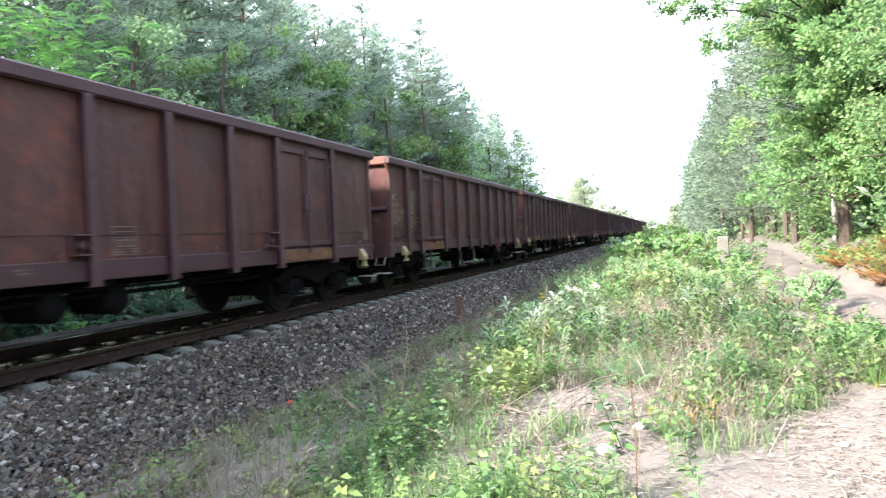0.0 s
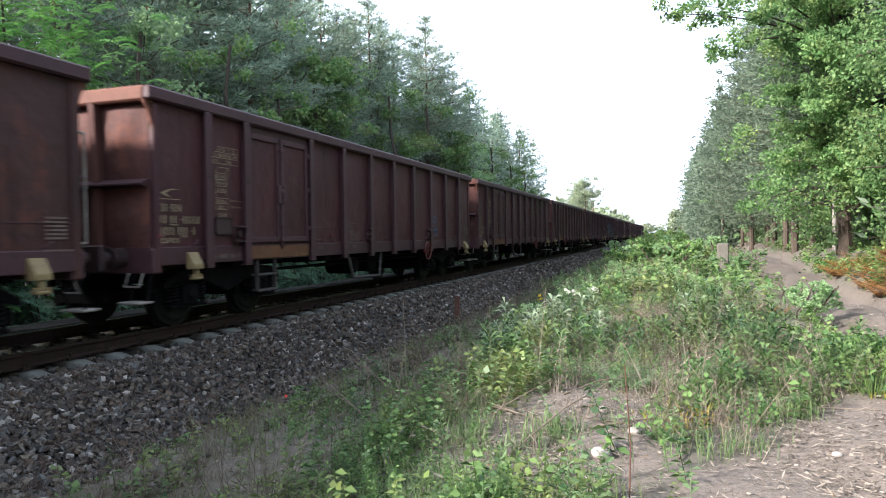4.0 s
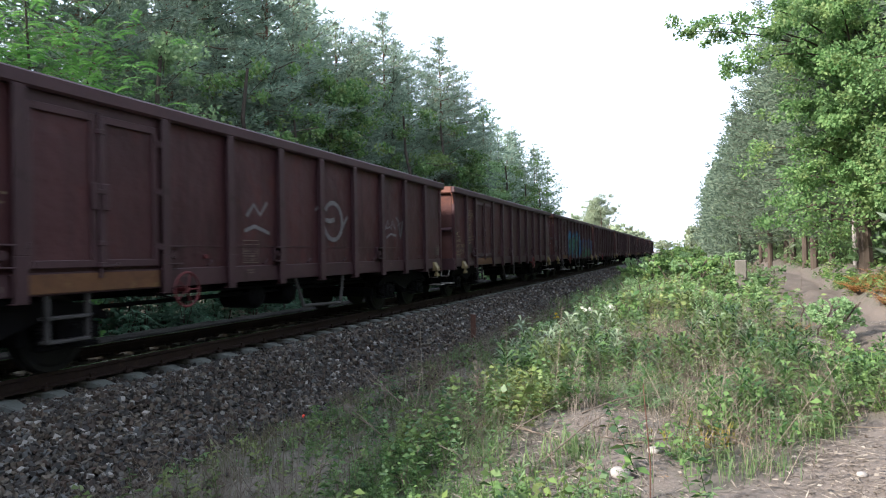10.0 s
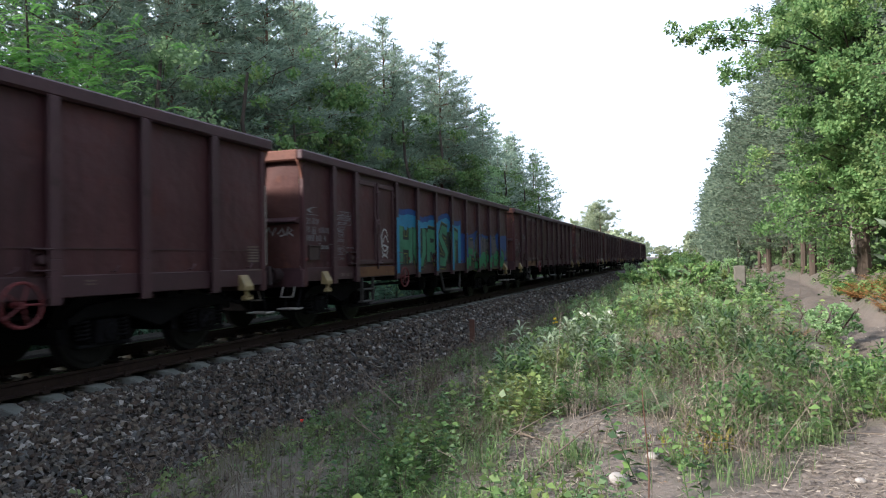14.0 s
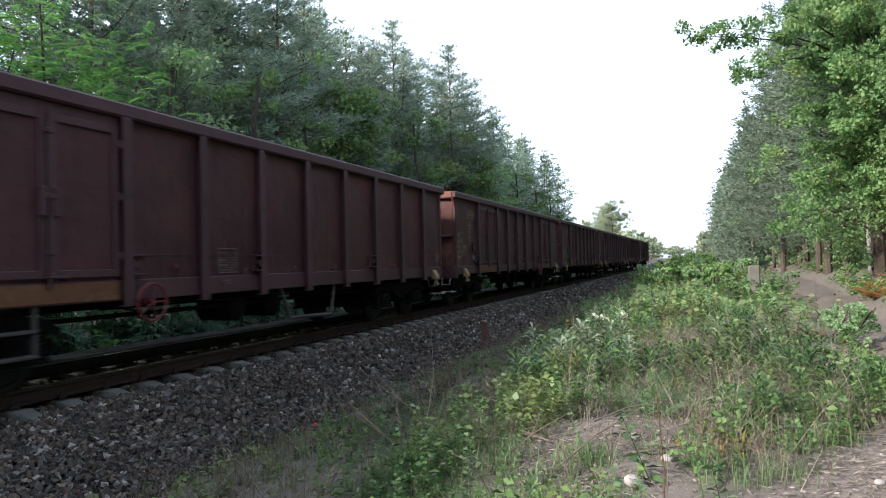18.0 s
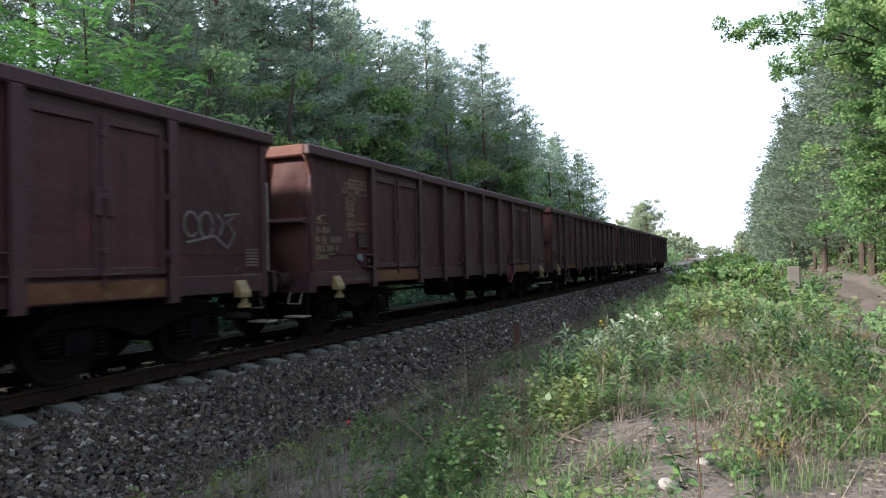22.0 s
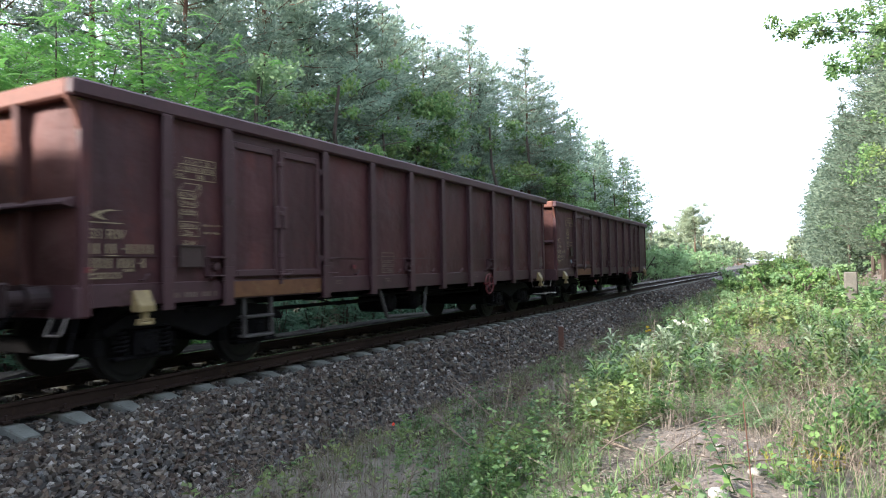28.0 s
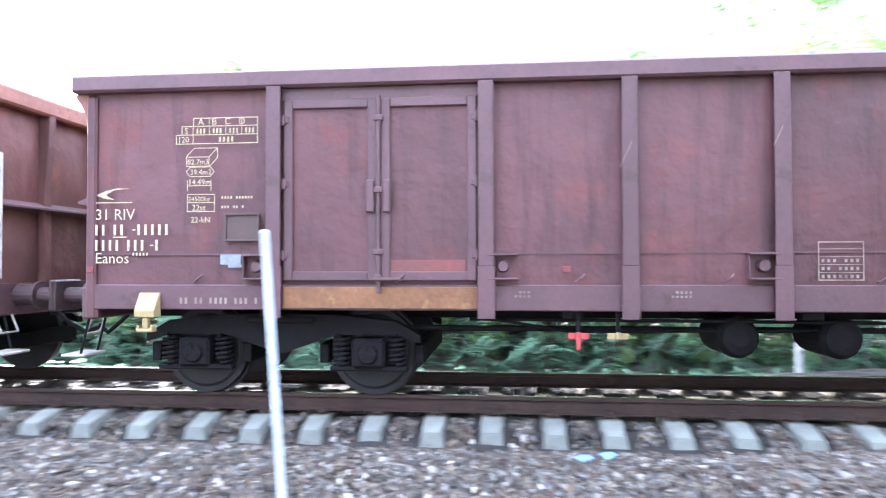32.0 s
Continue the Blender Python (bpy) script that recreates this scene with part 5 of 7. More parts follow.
def tag_lines(lines, width, material, wagon, label):
    for line in lines:
        bm = bmesh.new()
        ribbon(bm, line, width, 1.402)
        part("scribble", bm, material, wagon, label)


def arc(yc, zc, ry, rz, a0, a1, n=16):
    return [(yc + ry * math.cos(radians(a)), zc + rz * math.sin(radians(a))) for a in np.linspace(a0, a1, n)]


def spray_wagons():
    w = WAGONS[6]
    tagged(w, "brown open freight wagon sprayed with blue and green graffiti")
    part("graffiti_field", colour_field(4.2, 9.05, 0.96, 2.50, 3, 1.4025, 0.07), M["blue_paint"], w, "dark blue sprayed rim")
    part("graffiti_field", colour_field(4.2, 9.0, 0.97, 2.36, 3, 1.404, 0.07), M["cyan_paint"], w, "bright blue sprayed field")
    part("graffiti_field", colour_field(4.38, 8.75, 1.14, 2.10, 6, 1.405, 0.05), M["outline_paint"], w, "black sprayed ground")
    sprayed_word(4.3, 8.8, 1.2, 2.12, (0, 6, 2, 3, 4), M["teal_paint"], w, 3)
    part("graffiti_field", colour_field(9.0, 14.5, 0.98, 2.12, 8, 1.404, 0.07), M["blue_paint"], w, "dark blue sprayed field")
    part("graffiti_field", colour_field(9.55, 14.0, 0.97, 1.62, 5, 1.405, 0.05), M["outline_paint"], w, "black sprayed ground")
    sprayed_word(9.6, 13.2, 1.5, 2.02, (5, 2, 0, 5), M["lilac_spray"], w, 4)
    sprayed_word(9.5, 14.1, 1.08, 1.5, (4, 5, 2, 0, 3, 1), M["green_paint"], w, 8)
    for y in POSTS_B[2:]:
        bands = ((0.98, 2.3, "cyan_paint"),) if y < 9 else ((0.98, 1.48, "green_paint"), (1.48, 2.1, "blue_paint"))
        for z0, z1, m in bands:
            bm = bmesh.new()
            stencil(bm, y - 0.07, y + 0.07, z0, z1, 1.4845)
            stencil(bm, y - 0.078, y + 0.078, max(z0, 0.98), min(z1, 1.34), 1.4847)
            part("graffiti_band", bm, M[m], w, "sprayed paint across a post")
    for line in ([(0.62, 1.78), (0.7, 1.92), (0.78, 1.78), (0.86, 1.92)], [(0.9, 1.80), (1.0, 1.9), (1.04, 1.78), (0.94, 1.76)], [(1.08, 1.76), (1.12, 1.92), (1.2, 1.86), (1.12, 1.82), (1.22, 1.76)]):
        bm = bmesh.new()
        ribbon(bm, line, 0.03, 0.0)
        for v in bm.verts:
            v.co = Vector((v.co.y, 0.055, v.co.z))
        part("scribble", bm, M["tag_white"], w, "white sprayed tag on the end wall")
    tag_lines([arc(3.55, 1.75, 0.17, 0.25, 20, 330), arc(3.55, 1.52, 0.14, 0.12, 180, 420), [(3.34, 1.84), (3.45, 1.70), (3.58, 1.86), (3.74, 1.70)], [(3.36, 1.60), (3.5, 1.64), (3.74, 1.58)], [(3.4, 1.36), (3.52, 1.44), (3.7, 1.34)]], 0.04, M["tag_white"], w, "white sprayed tag beside the door")
    tag_lines([[(13.85, 1.92), (14.1, 2.02), (14.35, 1.9)], arc(14.1, 1.9, 0.14, 0.1, 0, 300)], 0.03, M["chalk"], w, "white sprayed tag")
    w = WAGONS[8]
    tagged(w, "brown open freight wagon with faint white scribbles")
    tag_lines([arc(8.62, 1.98, 0.36, 0.36, 200, 505), [(8.32, 2.0), (8.5, 1.98), (8.68, 2.02)]], 0.085, M["chalk"], w, "faint white sprayed ring")
    tag_lines([[(8.95, 1.82), (9.05, 1.95), (9.2, 2.1)], [(7.95, 2.16), (8.12, 2.24)]], 0.06, M["chalk"], w, "faint white sprayed stroke")
    tag_lines([[(11.0, 1.9), (11.15, 2.1), (11.25, 1.95), (11.05, 1.92)], [(11.3, 1.9), (11.42, 2.12), (11.55, 1.9)], [(11.6, 2.2), (11.75, 2.1), (11.85, 1.75)], [(11.7, 2.0), (12.0, 2.12), (11.85, 1.7)], [(11.05, 1.7), (11.3, 1.8), (11.6, 1.76)]], 0.05, M["chalk"], w, "faint white sprayed tag")
    tag_lines([[(5.9, 1.95), (6.1, 2.15), (6.25, 1.98), (6.45, 2.2)], [(5.85, 1.72), (6.1, 1.8), (6.5, 1.7)]], 0.06, M["chalk"], w, "faint white sprayed tag")
    w = WAGONS[10]
    tagged(w, "brown open freight wagon with a blue sprayed tag")
    tag_lines([arc(11.2, 1.76, 0.12, 0.09, 0, 350), [(10.98, 1.62), (11.0, 1.32), (11.42, 1.32), (11.45, 1.5), (11.05, 1.45)], [(11.2, 1.6), (11.22, 1.38)], [(11.35, 1.62), (11.3, 1.36)]], 0.022, M["cyan_paint"], w, "blue sprayed tag")
    w = WAGONS[4]
    tagged(w, "brown two-door open freight wagon with a white sprayed tag")
    tag_lines([arc(13.18, 1.86, 0.12, 0.16, 20, 320), arc(13.45, 1.86, 0.12, 0.17, 0, 350), [(13.65, 2.02), (13.78, 1.9), (13.7, 1.72)], [(13.8, 2.0), (14.1, 2.05), (13.85, 1.92), (14.0, 1.75), (13.85, 1.55), (13.6, 1.72), (13.1, 1.62)]], 0.032, M["chalk"], w, "white sprayed tag")
    w = WAGONS[0]
    part("repaint_patch", box(1.388, 1.402, 3.2, 3.98, 1.225, 1.42, 0.002), M["paint_fresh"], w, "fresh red paint patch on the door")


spray_wagons()


# ---- trees ----
def leaf_quads(rng, centres, spread, per, length, width, droop=0.0, flat=0.75):
    """Loose leaves scattered round centres: arrays of corners, four a leaf."""
    n = len(centres) * per
    c = np.repeat(centres, per, axis=0)
    s = np.repeat(np.asarray(spread).reshape(-1, 1) if np.ndim(spread) else np.full((len(centres), 1), spread), per, axis=0)
    d = rng.normal(size=(n, 3))
    d /= np.linalg.norm(d, axis=1, keepdims=True)
    p = c + d * s * (rng.random((n, 1)) ** 0.5) * np.array([1, 1, flat])
    a = rng.normal(size=(n, 3)) + d * 0.8
    a[:, 2] -= droop
    a /= np.linalg.norm(a, axis=1, keepdims=True)
    b = np.cross(a, rng.normal(size=(n, 3)))
    b /= np.linalg.norm(b, axis=1, keepdims=True)
    L = length * (0.7 + 0.6 * rng.random((n, 1)))
    W = width * (0.7 + 0.6 * rng.random((n, 1)))
    return np.stack([p - a * L * 0.5, p + b * W * 0.5 - a * L * 0.05, p + a * L * 0.5, p - b * W * 0.5 - a * L * 0.05], 1)


def branch_tube(bm, pts, r0, r1, seg=6):
    n = len(pts)
    for i in range(n - 1):
        a, b = r0 + (r1 - r0) * i / (n - 1), r0 + (r1 - r0) * (i + 1) / (n - 1)
        add_cyl(bm, pts[i], pts[i + 1], a, b, seg, caps=(i == n - 2))


def spray_quads(rng, centres, dirs, size, per, length, width):
    """Needle tufts: flat fans of short needles round twig points, pointing outwards and up."""
    n = len(centres) * per
    c, d0 = np.repeat(centres, per, axis=0), np.repeat(dirs, per, axis=0)
    s = np.repeat(size.reshape(-1, 1), per, axis=0)
    off = rng.normal(size=(n, 3)) * np.array([1, 1, 0.38])
    off /= np.maximum(1.0, np.linalg.norm(off, axis=1, keepdims=True))
    p = c + off * s
    a = d0 * 0.7 + off * 0.9 + rng.normal(size=(n, 3)) * 0.45 + np.array([0, 0, 0.35])
    a /= np.linalg.norm(a, axis=1, keepdims=True)
    b = np.cross(a, rng.normal(size=(n, 3)))
    b /= np.linalg.norm(b, axis=1, keepdims=True)
    L, W = length * (0.65 + 0.7 * rng.random((n, 1))), width * (0.7 + 0.6 * rng.random((n, 1)))
    return np.stack([p - a * L * 0.4, p + b * W * 0.5, p + a * L * 0.6, p - b * W * 0.5], 1)


def pine_proto(seed, height, crown_from, radius, leaf, bark, fine=True, pointed=False):
    """A conifer: whorls of branches that carry layers of needle tufts; coarser tufts for trees deep in the stand."""
    rng = np.random.default_rng(seed)
    t = thing("pine_tree", pose(0, -400, 0), "", "tree", "pine trees of the forest edge")
    bm = bmesh.new()
    lean = rng.normal(0, 0.22, 2)
    trunk = [Vector((lean[0] * (z / height) ** 2 * 2, lean[1] * (z / height) ** 2 * 2, z)) for z in np.linspace(-0.3, height * 0.97, 7)]
    branch_tube(bm, trunk, 0.15 * height / 14, 0.025, 7 if fine else 5)
    cs, ds, sp = [], [], []
    z = crown_from * height
    while z < height * 0.975:
        f = max(0.0, (z / height - crown_from) / (1 - crown_from))
        r = radius * (1.02 - f) ** 0.85 if pointed else radius * (0.55 + 0.62 * math.sin(math.pi * min(1, 0.22 + f * 0.66))) * (1 - f ** 3.2)
        r += 0.12
        turn = rng.uniform(0, 6.283)
        count = int(rng.integers(5, 8))
        for q0 in range(count):
            a, rr = turn + q0 * 6.283 / count + rng.normal(0, 0.3), r * rng.uniform(0.45, 1.12)
            x0, y0 = lean * (z / height) ** 2 * 2
            rise = rng.uniform(-0.22, 0.12) if f < 0.5 else rng.uniform(0.0, 0.45)
            h = np.array([math.cos(a), math.sin(a), 0.0])
            root = np.array([x0, y0, z + rng.uniform(-0.15, 0.15)])
            curve = [root + h * rr * u + np.array([0, 0, rr * (rise * u + 0.18 * u * u)]) for u in (0, 0.5, 1.0)]
            if fine:
                branch_tube(bm, [Vector(v) for v in curve], 0.035 * (1 - f * 0.6), 0.010, 3)
            side = np.array([-h[1], h[0], 0.0])
            step = 0.30 if fine else 0.62
            for u in np.arange(0.3 if rr > 0.8 else 0.1, 1.02, step / max(rr, 0.35)):
                p = root + h * rr * u + np.array([0, 0, rr * (rise * u + 0.18 * u * u)])
                spread = 0.42 * rr * (1.1 - u) * (0.4 + 0.6 * u) * 1.3
                for sg in (-1, 0, 1) if fine and spread > 0.22 else (rng.choice([-0.6, 0.6]),):
                    w = p + side * sg * spread * rng.uniform(0.6, 1.2) + rng.normal(0, 0.05, 3)
                    cs.append(w)
                    ds.append(h + side * sg * 0.7)
                    sp.append((0.23 if fine else 0.42) * rng.uniform(0.65, 1.25) * (1.05 - 0.35 * f))
        z += rng.uniform(0.42, 0.72) * height / 14
    cs.append(np.array([lean[0] * 2, lean[1] * 2, height * 0.98]))
    ds.append(np.array([0, 0, 1.0]))
    sp.append(0.2)
    if crown_from > 0.15 and fine:
        for _ in range(9):
            zz, a = rng.uniform(0.08, crown_from) * height, rng.uniform(0, 6.283)
            branch_tube(bm, [Vector((0, 0, zz)), Vector((0.9 * math.cos(a), 0.9 * math.sin(a), zz + rng.uniform(-0.2, 0.3)))], 0.022, 0.007, 3)
    part("trunk", bm, bark, t)
    v = spray_quads(rng, np.array(cs), np.array(ds), np.array(sp), 15 if fine else 9, 0.20 if fine else 0.36, 0.05 if fine else 0.13)
    part("crown", quad_mesh("crown", v, 4, leaf), None, t)
    return t


def broadleaf_proto(name, seed, height, trunk_h, radius, leaf, bark, clumps, per, leaf_len, leaf_w, label, group, stems=1, flat=0.75, trunk_r=0.16):
    rng = np.random.default_rng(seed)
    t = thing(name, pose(0, -400, 0), label, "tree" if height > 4 else "bush", group)
    cs, sp = [], []
    for s in range(stems):
        bm = bmesh.new()
        off = rng.normal(0, 0.35 * (stems > 1), 2)
        top = Vector((off[0] * 2, off[1] * 2, height * 0.8))
        base = Vector((off[0] * 0.4, off[1] * 0.4, -0.2))
        pts = [base.lerp(top, q) + Vector((*rng.normal(0, 0.1, 2), 0)) * (0 < q < 1) for q in np.linspace(0, 1, 6)]
        branch_tube(bm, pts, trunk_r / stems ** 0.5, 0.03, 8)
        for k in range(max(6, clumps // (4 * stems))):
            q = rng.uniform(trunk_h / height, 0.98)
            root = base.lerp(top, q)
            a, r = rng.uniform(0, 6.283), radius * rng.uniform(0.5, 1.0) * math.sin(math.pi * (0.2 + 0.7 * q)) ** 0.6
            tip = root + Vector((r * math.cos(a), r * math.sin(a), r * rng.uniform(-0.15, 0.6)))
            mid = (root + tip) / 2 + Vector((0, 0, 0.12 * r))
            branch_tube(bm, [root, mid, tip], 0.3 * trunk_r * (1.1 - q), 0.012, 5)
            for _ in range(4):
                u = rng.uniform(0.45, 1.05)
                p = root.lerp(tip, u)
                cs.append((p.x + rng.normal(0, 0.16 * radius), p.y + rng.normal(0, 0.16 * radius), p.z + rng.normal(0, 0.1 * radius)))
                sp.append(radius * rng.uniform(0.10, 0.22))
        part("trunk" if stems == 1 else "stem", bm, bark, t)
    v = leaf_quads(rng, np.array(cs), np.array(sp), per, leaf_len, leaf_w, 0.4)
    part("crown", quad_mesh("crown", v, 4, leaf), None, t)
    return t


def frond_proto(name, seed, height, fronds, leaf, label, group, pairs=9, leaf_len=0.11):
    """A shrub or young tree with feather-shaped compound leaves."""
    rng = np.random.default_rng(seed)
    t = thing(name, pose(0, -400, 0), label, "bush", group)
    bm = bmesh.new()
    quads = []
    for s in range(5):
        a = rng.uniform(0, 6.283)
        top = Vector((height * 0.21 * math.cos(a), height * 0.21 * math.sin(a), height * rng.uniform(0.7, 1.0)))
        pts = [Vector((0, 0, -0.2)).lerp(top, q) + Vector((*rng.normal(0, 0.05, 2), 0)) for q in np.linspace(0, 1, 5)]
        branch_tube(bm, pts, 0.045 * height / 4, 0.01, 5)
        for _ in range(fronds // 5):
            q = rng.uniform(0.15, 1.0)
            o = np.array(Vector((0, 0, 0)).lerp(top, q)) + rng.normal(0, 0.10 * height, 3) * np.array([1, 1, 0.7])
            o[2] = max(o[2], 0.1)
            th = rng.uniform(0, 6.283)
            h = np.array([math.cos(th), math.sin(th), rng.uniform(-0.5, 0.5)])
            side = np.array([-h[1], h[0], rng.uniform(-0.5, 0.5)])
            n = pairs + int(rng.integers(-2, 3))
            ln = leaf_len * rng.uniform(0.8, 1.25)
            for k in range(n):
                u = k / (n - 1)
                c = o + h * u * n * ln * 0.42 + np.array([0, 0, 0.25 * u - 0.55 * u * u]) * n * ln * 0.42
                for sg in (-1, 1):
                    d = side * sg + h * 0.35 + np.array([0, 0, -0.25])
                    d /= np.linalg.norm(d)
                    w = h * ln * 0.26
                    m = c + d * ln * 0.5
                    quads.append([c, m + w, c + d * ln, m - w])
    part("stem", bm, M["bark_dark"], t)
    part("foliage", quad_mesh("foliage", np.array(quads), 4, leaf), None, t)
    return t


def place(protos, spots, rng):
    """Copies of the prototypes at (x, y, scale); each prototype itself takes the first spot."""
    fresh = list(protos)
    for i, (x, y, s) in enumerate(spots):
        z = float(ground_z(np.array(x), np.array(y))) - 0.05
        m = pose(x, y, z, 0, 0, rng.uniform(0, 360)) @ Matrix.Diagonal((s, s, s * rng.uniform(0.93, 1.07), 1))
        if fresh:
            fresh.pop().matrix_basis = m
        else:
            copy_thing(rng.choice(protos), m)


def copy_scaled(ob, x, y, s, turn):
    z = float(ground_z(np.array(x), np.array(y))) - 0.05
    return copy_thing(ob, pose(x, y, z, 0, 0, turn) @ Matrix.Diagonal((s, s, s, 1)))


def build_forests():
    rng = random.Random(21)
    dark = [pine_proto(31 + k, 13.5 + k * 0.6, (0.1, 0.34, 0.2, 0.42)[k], 2.7, M["needles"], M["bark_pine"]) for k in range(4)]
    spruce = [pine_proto(36, 15.5, 0.12, 2.2, M["needles"], M["bark_dark"], True, True)]
    deep = [pine_proto(38 + k, 14 + k, 0.15, 2.6, M["needles"], M["bark_pine"], False) for k in range(2)]
    pale = [pine_proto(41 + k, 12.5 + k, 0.10 + 0.08 * k, 2.3, M["needles_pale"], M["bark_dark"]) for k in range(3)]
    pale_deep = [pine_proto(46 + k, 13 + k, 0.03, 2.5, M["needles_pale"], M["bark_dark"], False) for k in range(2)]
    for p in dark + deep:
        tagged(p, "tall dark green pine with a reddish trunk")
    for p in spruce:
        tagged(p, "pointed dark green spruce at the forest edge")
    for p in pale + pale_deep:
        tagged(p, "grey-green pine with bare lower trunk beside the lane")

    def tall(y):
        return 1.05 * float(np.interp(y, [5, 12, 22, 27, 31, 36, 46, 55, 66, 80, 92], [0.74, 1.12, 1.14, 1.07, 1.03, 1.08, 1.04, 1.05, 1.0, 0.96, 0.84]))

    # forest edge beyond the track
    spots = []
    y = 9.5
    while y < 60:
        spots.append((-10.9 + rng.uniform(-0.9, 0.9), y, rng.uniform(0.92, 1.03) * tall(y)))
        y += rng.uniform(1.8, 2.8) * (1 + y / 160)
    place(dark, spots, rng)
    place(spruce, [(-10.2, 34.7, 1.04), (-10.4, 39.4, 1.02), (-10.5, 77, 0.86), (-10.6, 55, 0.9), (-11.5, 21, 0.95)], rng)
    spots = [(-10.6 + rng.uniform(-0.8, 0.8), yy, rng.uniform(0.92, 1.03) * tall(yy)) for yy in np.arange(60, 92, 3.6)]
    for row, x in enumerate((-13.2, -15.6, -18.8)):
        y = 17.0 + 4.6 * row
        while y < 86:
            spots.append((x + rng.uniform(-1.2, 1.2), y, rng.uniform(0.9, 1.04) * tall(y)))
            y += rng.uniform(3.0, 4.4) * (1 + y / 140)
    spots += [(-14.0, 3.6, 0.6), (-14.2, 5.4, 0.66), (-14.0, 7.0, 0.7), (-13.5, 9.0, 0.72), (-17.0, 6.0, 0.7)]
    place(deep, spots, rng)
    # forest edge on the side of the lane
    spots = []
    y = 27.0
    while y < 70:
        spots.append((14.1 + rng.uniform(-0.6, 0.6), y, rng.uniform(1.02, 1.2)))
        y += rng.uniform(2.2, 3.2) * (1 + y / 200)
    place(pale, spots, rng)
    spots = [(13.2 + rng.uniform(-0.7, 0.7), yy, rng.uniform(1.0, 1.18)) for yy in np.arange(70, 160, 4.0)]
    for x in (16.8, 20.0, 24.0):
        y = 16.0
        while y < 110:
            spots.append((x + rng.uniform(-1.2, 1.2), y, rng.uniform(0.9, 1.15)))
            y += rng.uniform(3.2, 4.6) * (1 + y / 160)
    # unseen pines added behind the camera to dim the sky on the wagons
    for x in (17.5,):
        spots += [(x + rng.uniform(-1.0, 1.0), yy + rng.uniform(-0.8, 0.8), rng.uniform(0.9, 1.05)) for yy in np.arange(-42, 13, 4.4)]
    place(pale_deep, spots, rng)

    # broad-leaved trees in front of the pines
    soft = [broadleaf_proto("young_tree", 61 + k, 6.2 + k, 0.8, 1.7, M["light_leaf"] if k else M["soft_leaf"], M["bark_dark"], 90, 70, 0.09, 0.06, "young broad-leaved tree with soft green leaves", "young trees along the track", trunk_r=0.09) for k in range(2)]
    # the trees near x -6, below y 4, are added to shade the track
    place(soft, [(-6.6, 14.8, 1.55), (-6.9, 19.3, 1.75), (-7.6, 23.4, 0.9), (-6.0, -9.0, 0.68), (-6.1, -6.4, 0.72), (-5.9, -3.9, 0.7), (-6.2, -1.4, 0.72), (-5.9, 1.2, 0.74), (-6.1, 3.6, 0.74), (-8.2, 0.2, 0.85), (-8.8, 2.2, 0.9), (-9.5, -0.8, 0.8), (-9.8, 5.6, 1.0), (-10.5, -4.0, 0.65), (-11.0, -9.0, 0.6), (-8.0, 36, 1.2), (-8.0, 52, 1.2), (-8, 60, 1.15), (-8, 68, 1.1), (-8, 75, 1.0), 
                 (12.8, 74, 0.8), (12.8, 100, 0.9), (-8.6, 44, 1.25), (-8.5, 28, 0.9)], rng)
    rob = frond_proto("robinia_tree", 71, 6.6, 1900, M["bright_leaf"], "bright green robinia with feathery leaves", "feathery young trees", 9, 0.088)
    rob.matrix_basis = pose(-6.6, 8.2, -0.6, 0, 0, 40) @ Matrix.Diagonal((1.2, 1.2, 1.2, 1))
    copy_scaled(rob, -6.8, 10.5, 1.1, 150)
    copy_scaled(rob, -7.2, 6.2, 0.95, 250)
    copy_scaled(rob, -7.2, 1.0, 0.8, 10)
    copy_scaled(rob, -8.0, -6.0, 0.62, 100)
    # undergrowth beside the track
    shrub = [frond_proto("undergrowth_shrub", 81 + k, 1.7 + 0.5 * k, 50, M["shade_leaf"], "blue-green leafy shrub beside the track", "shrubs beside the track", 8, 0.15) for k in range(2)]
    spots = []
    y = -22.0
    while y < 42:
        spots.append((-4.9 + rng.uniform(-0.5, 0.3), y, rng.uniform(0.55, 1.0)))
        spots.append((-6.2 + rng.uniform(-0.5, 0.5), y + 0.7, rng.uniform(0.9, 1.5)))
        spots.append((-8.0 + rng.uniform(-0.8, 0.8), y + 0.3, rng.uniform(1.0, 1.7)))
        y += rng.uniform(0.8, 1.3) * (1 + max(0, y) / 50)
    place(shrub, spots, rng)
    bush = [broadleaf_proto("roadside_bush", 91 + k, 2.6 + 0.5 * k, 0.3, 1.5, M["light_leaf"], M["bark_dark"], 36, 15, 0.2, 0.13, "dense green bush along the railway", "bushes along the track", 4, trunk_r=0.07) for k in range(2)]
    spots = [(-6.4 + rng.uniform(-0.6, 0.6), y, rng.uniform(1.0, 1.45)) for y in range(26, 150, 4)]
    spots += [(-9.5 + rng.uniform(-0.8, 0.8), y, rng.uniform(1.0, 1.5)) for y in range(88, 190, 7)]
    spots += [(14.4 + rng.uniform(-0.3, 0.5), y, rng.uniform(0.35, 0.7)) for y in range(27, 70, 6)]
    spots += [(-6.9, 0.1, 1.15), (-7.3, 1.7, 1.3), (-7.0, -1.3, 1.2), (-7.8, 3.2, 1.4)]
    spots += [(-9.0, -4.0, 1.3), (-9.6, -8.5, 1.4), (-9.4, -13.0, 1.4), (-10.4, -1.0, 1.5)]
    spots += [(16.2 + rng.uniform(-0.6, 0.9), y, rng.uniform(0.7, 1.2)) for y in range(17, 62, 3)]
    place(bush, spots, rng)
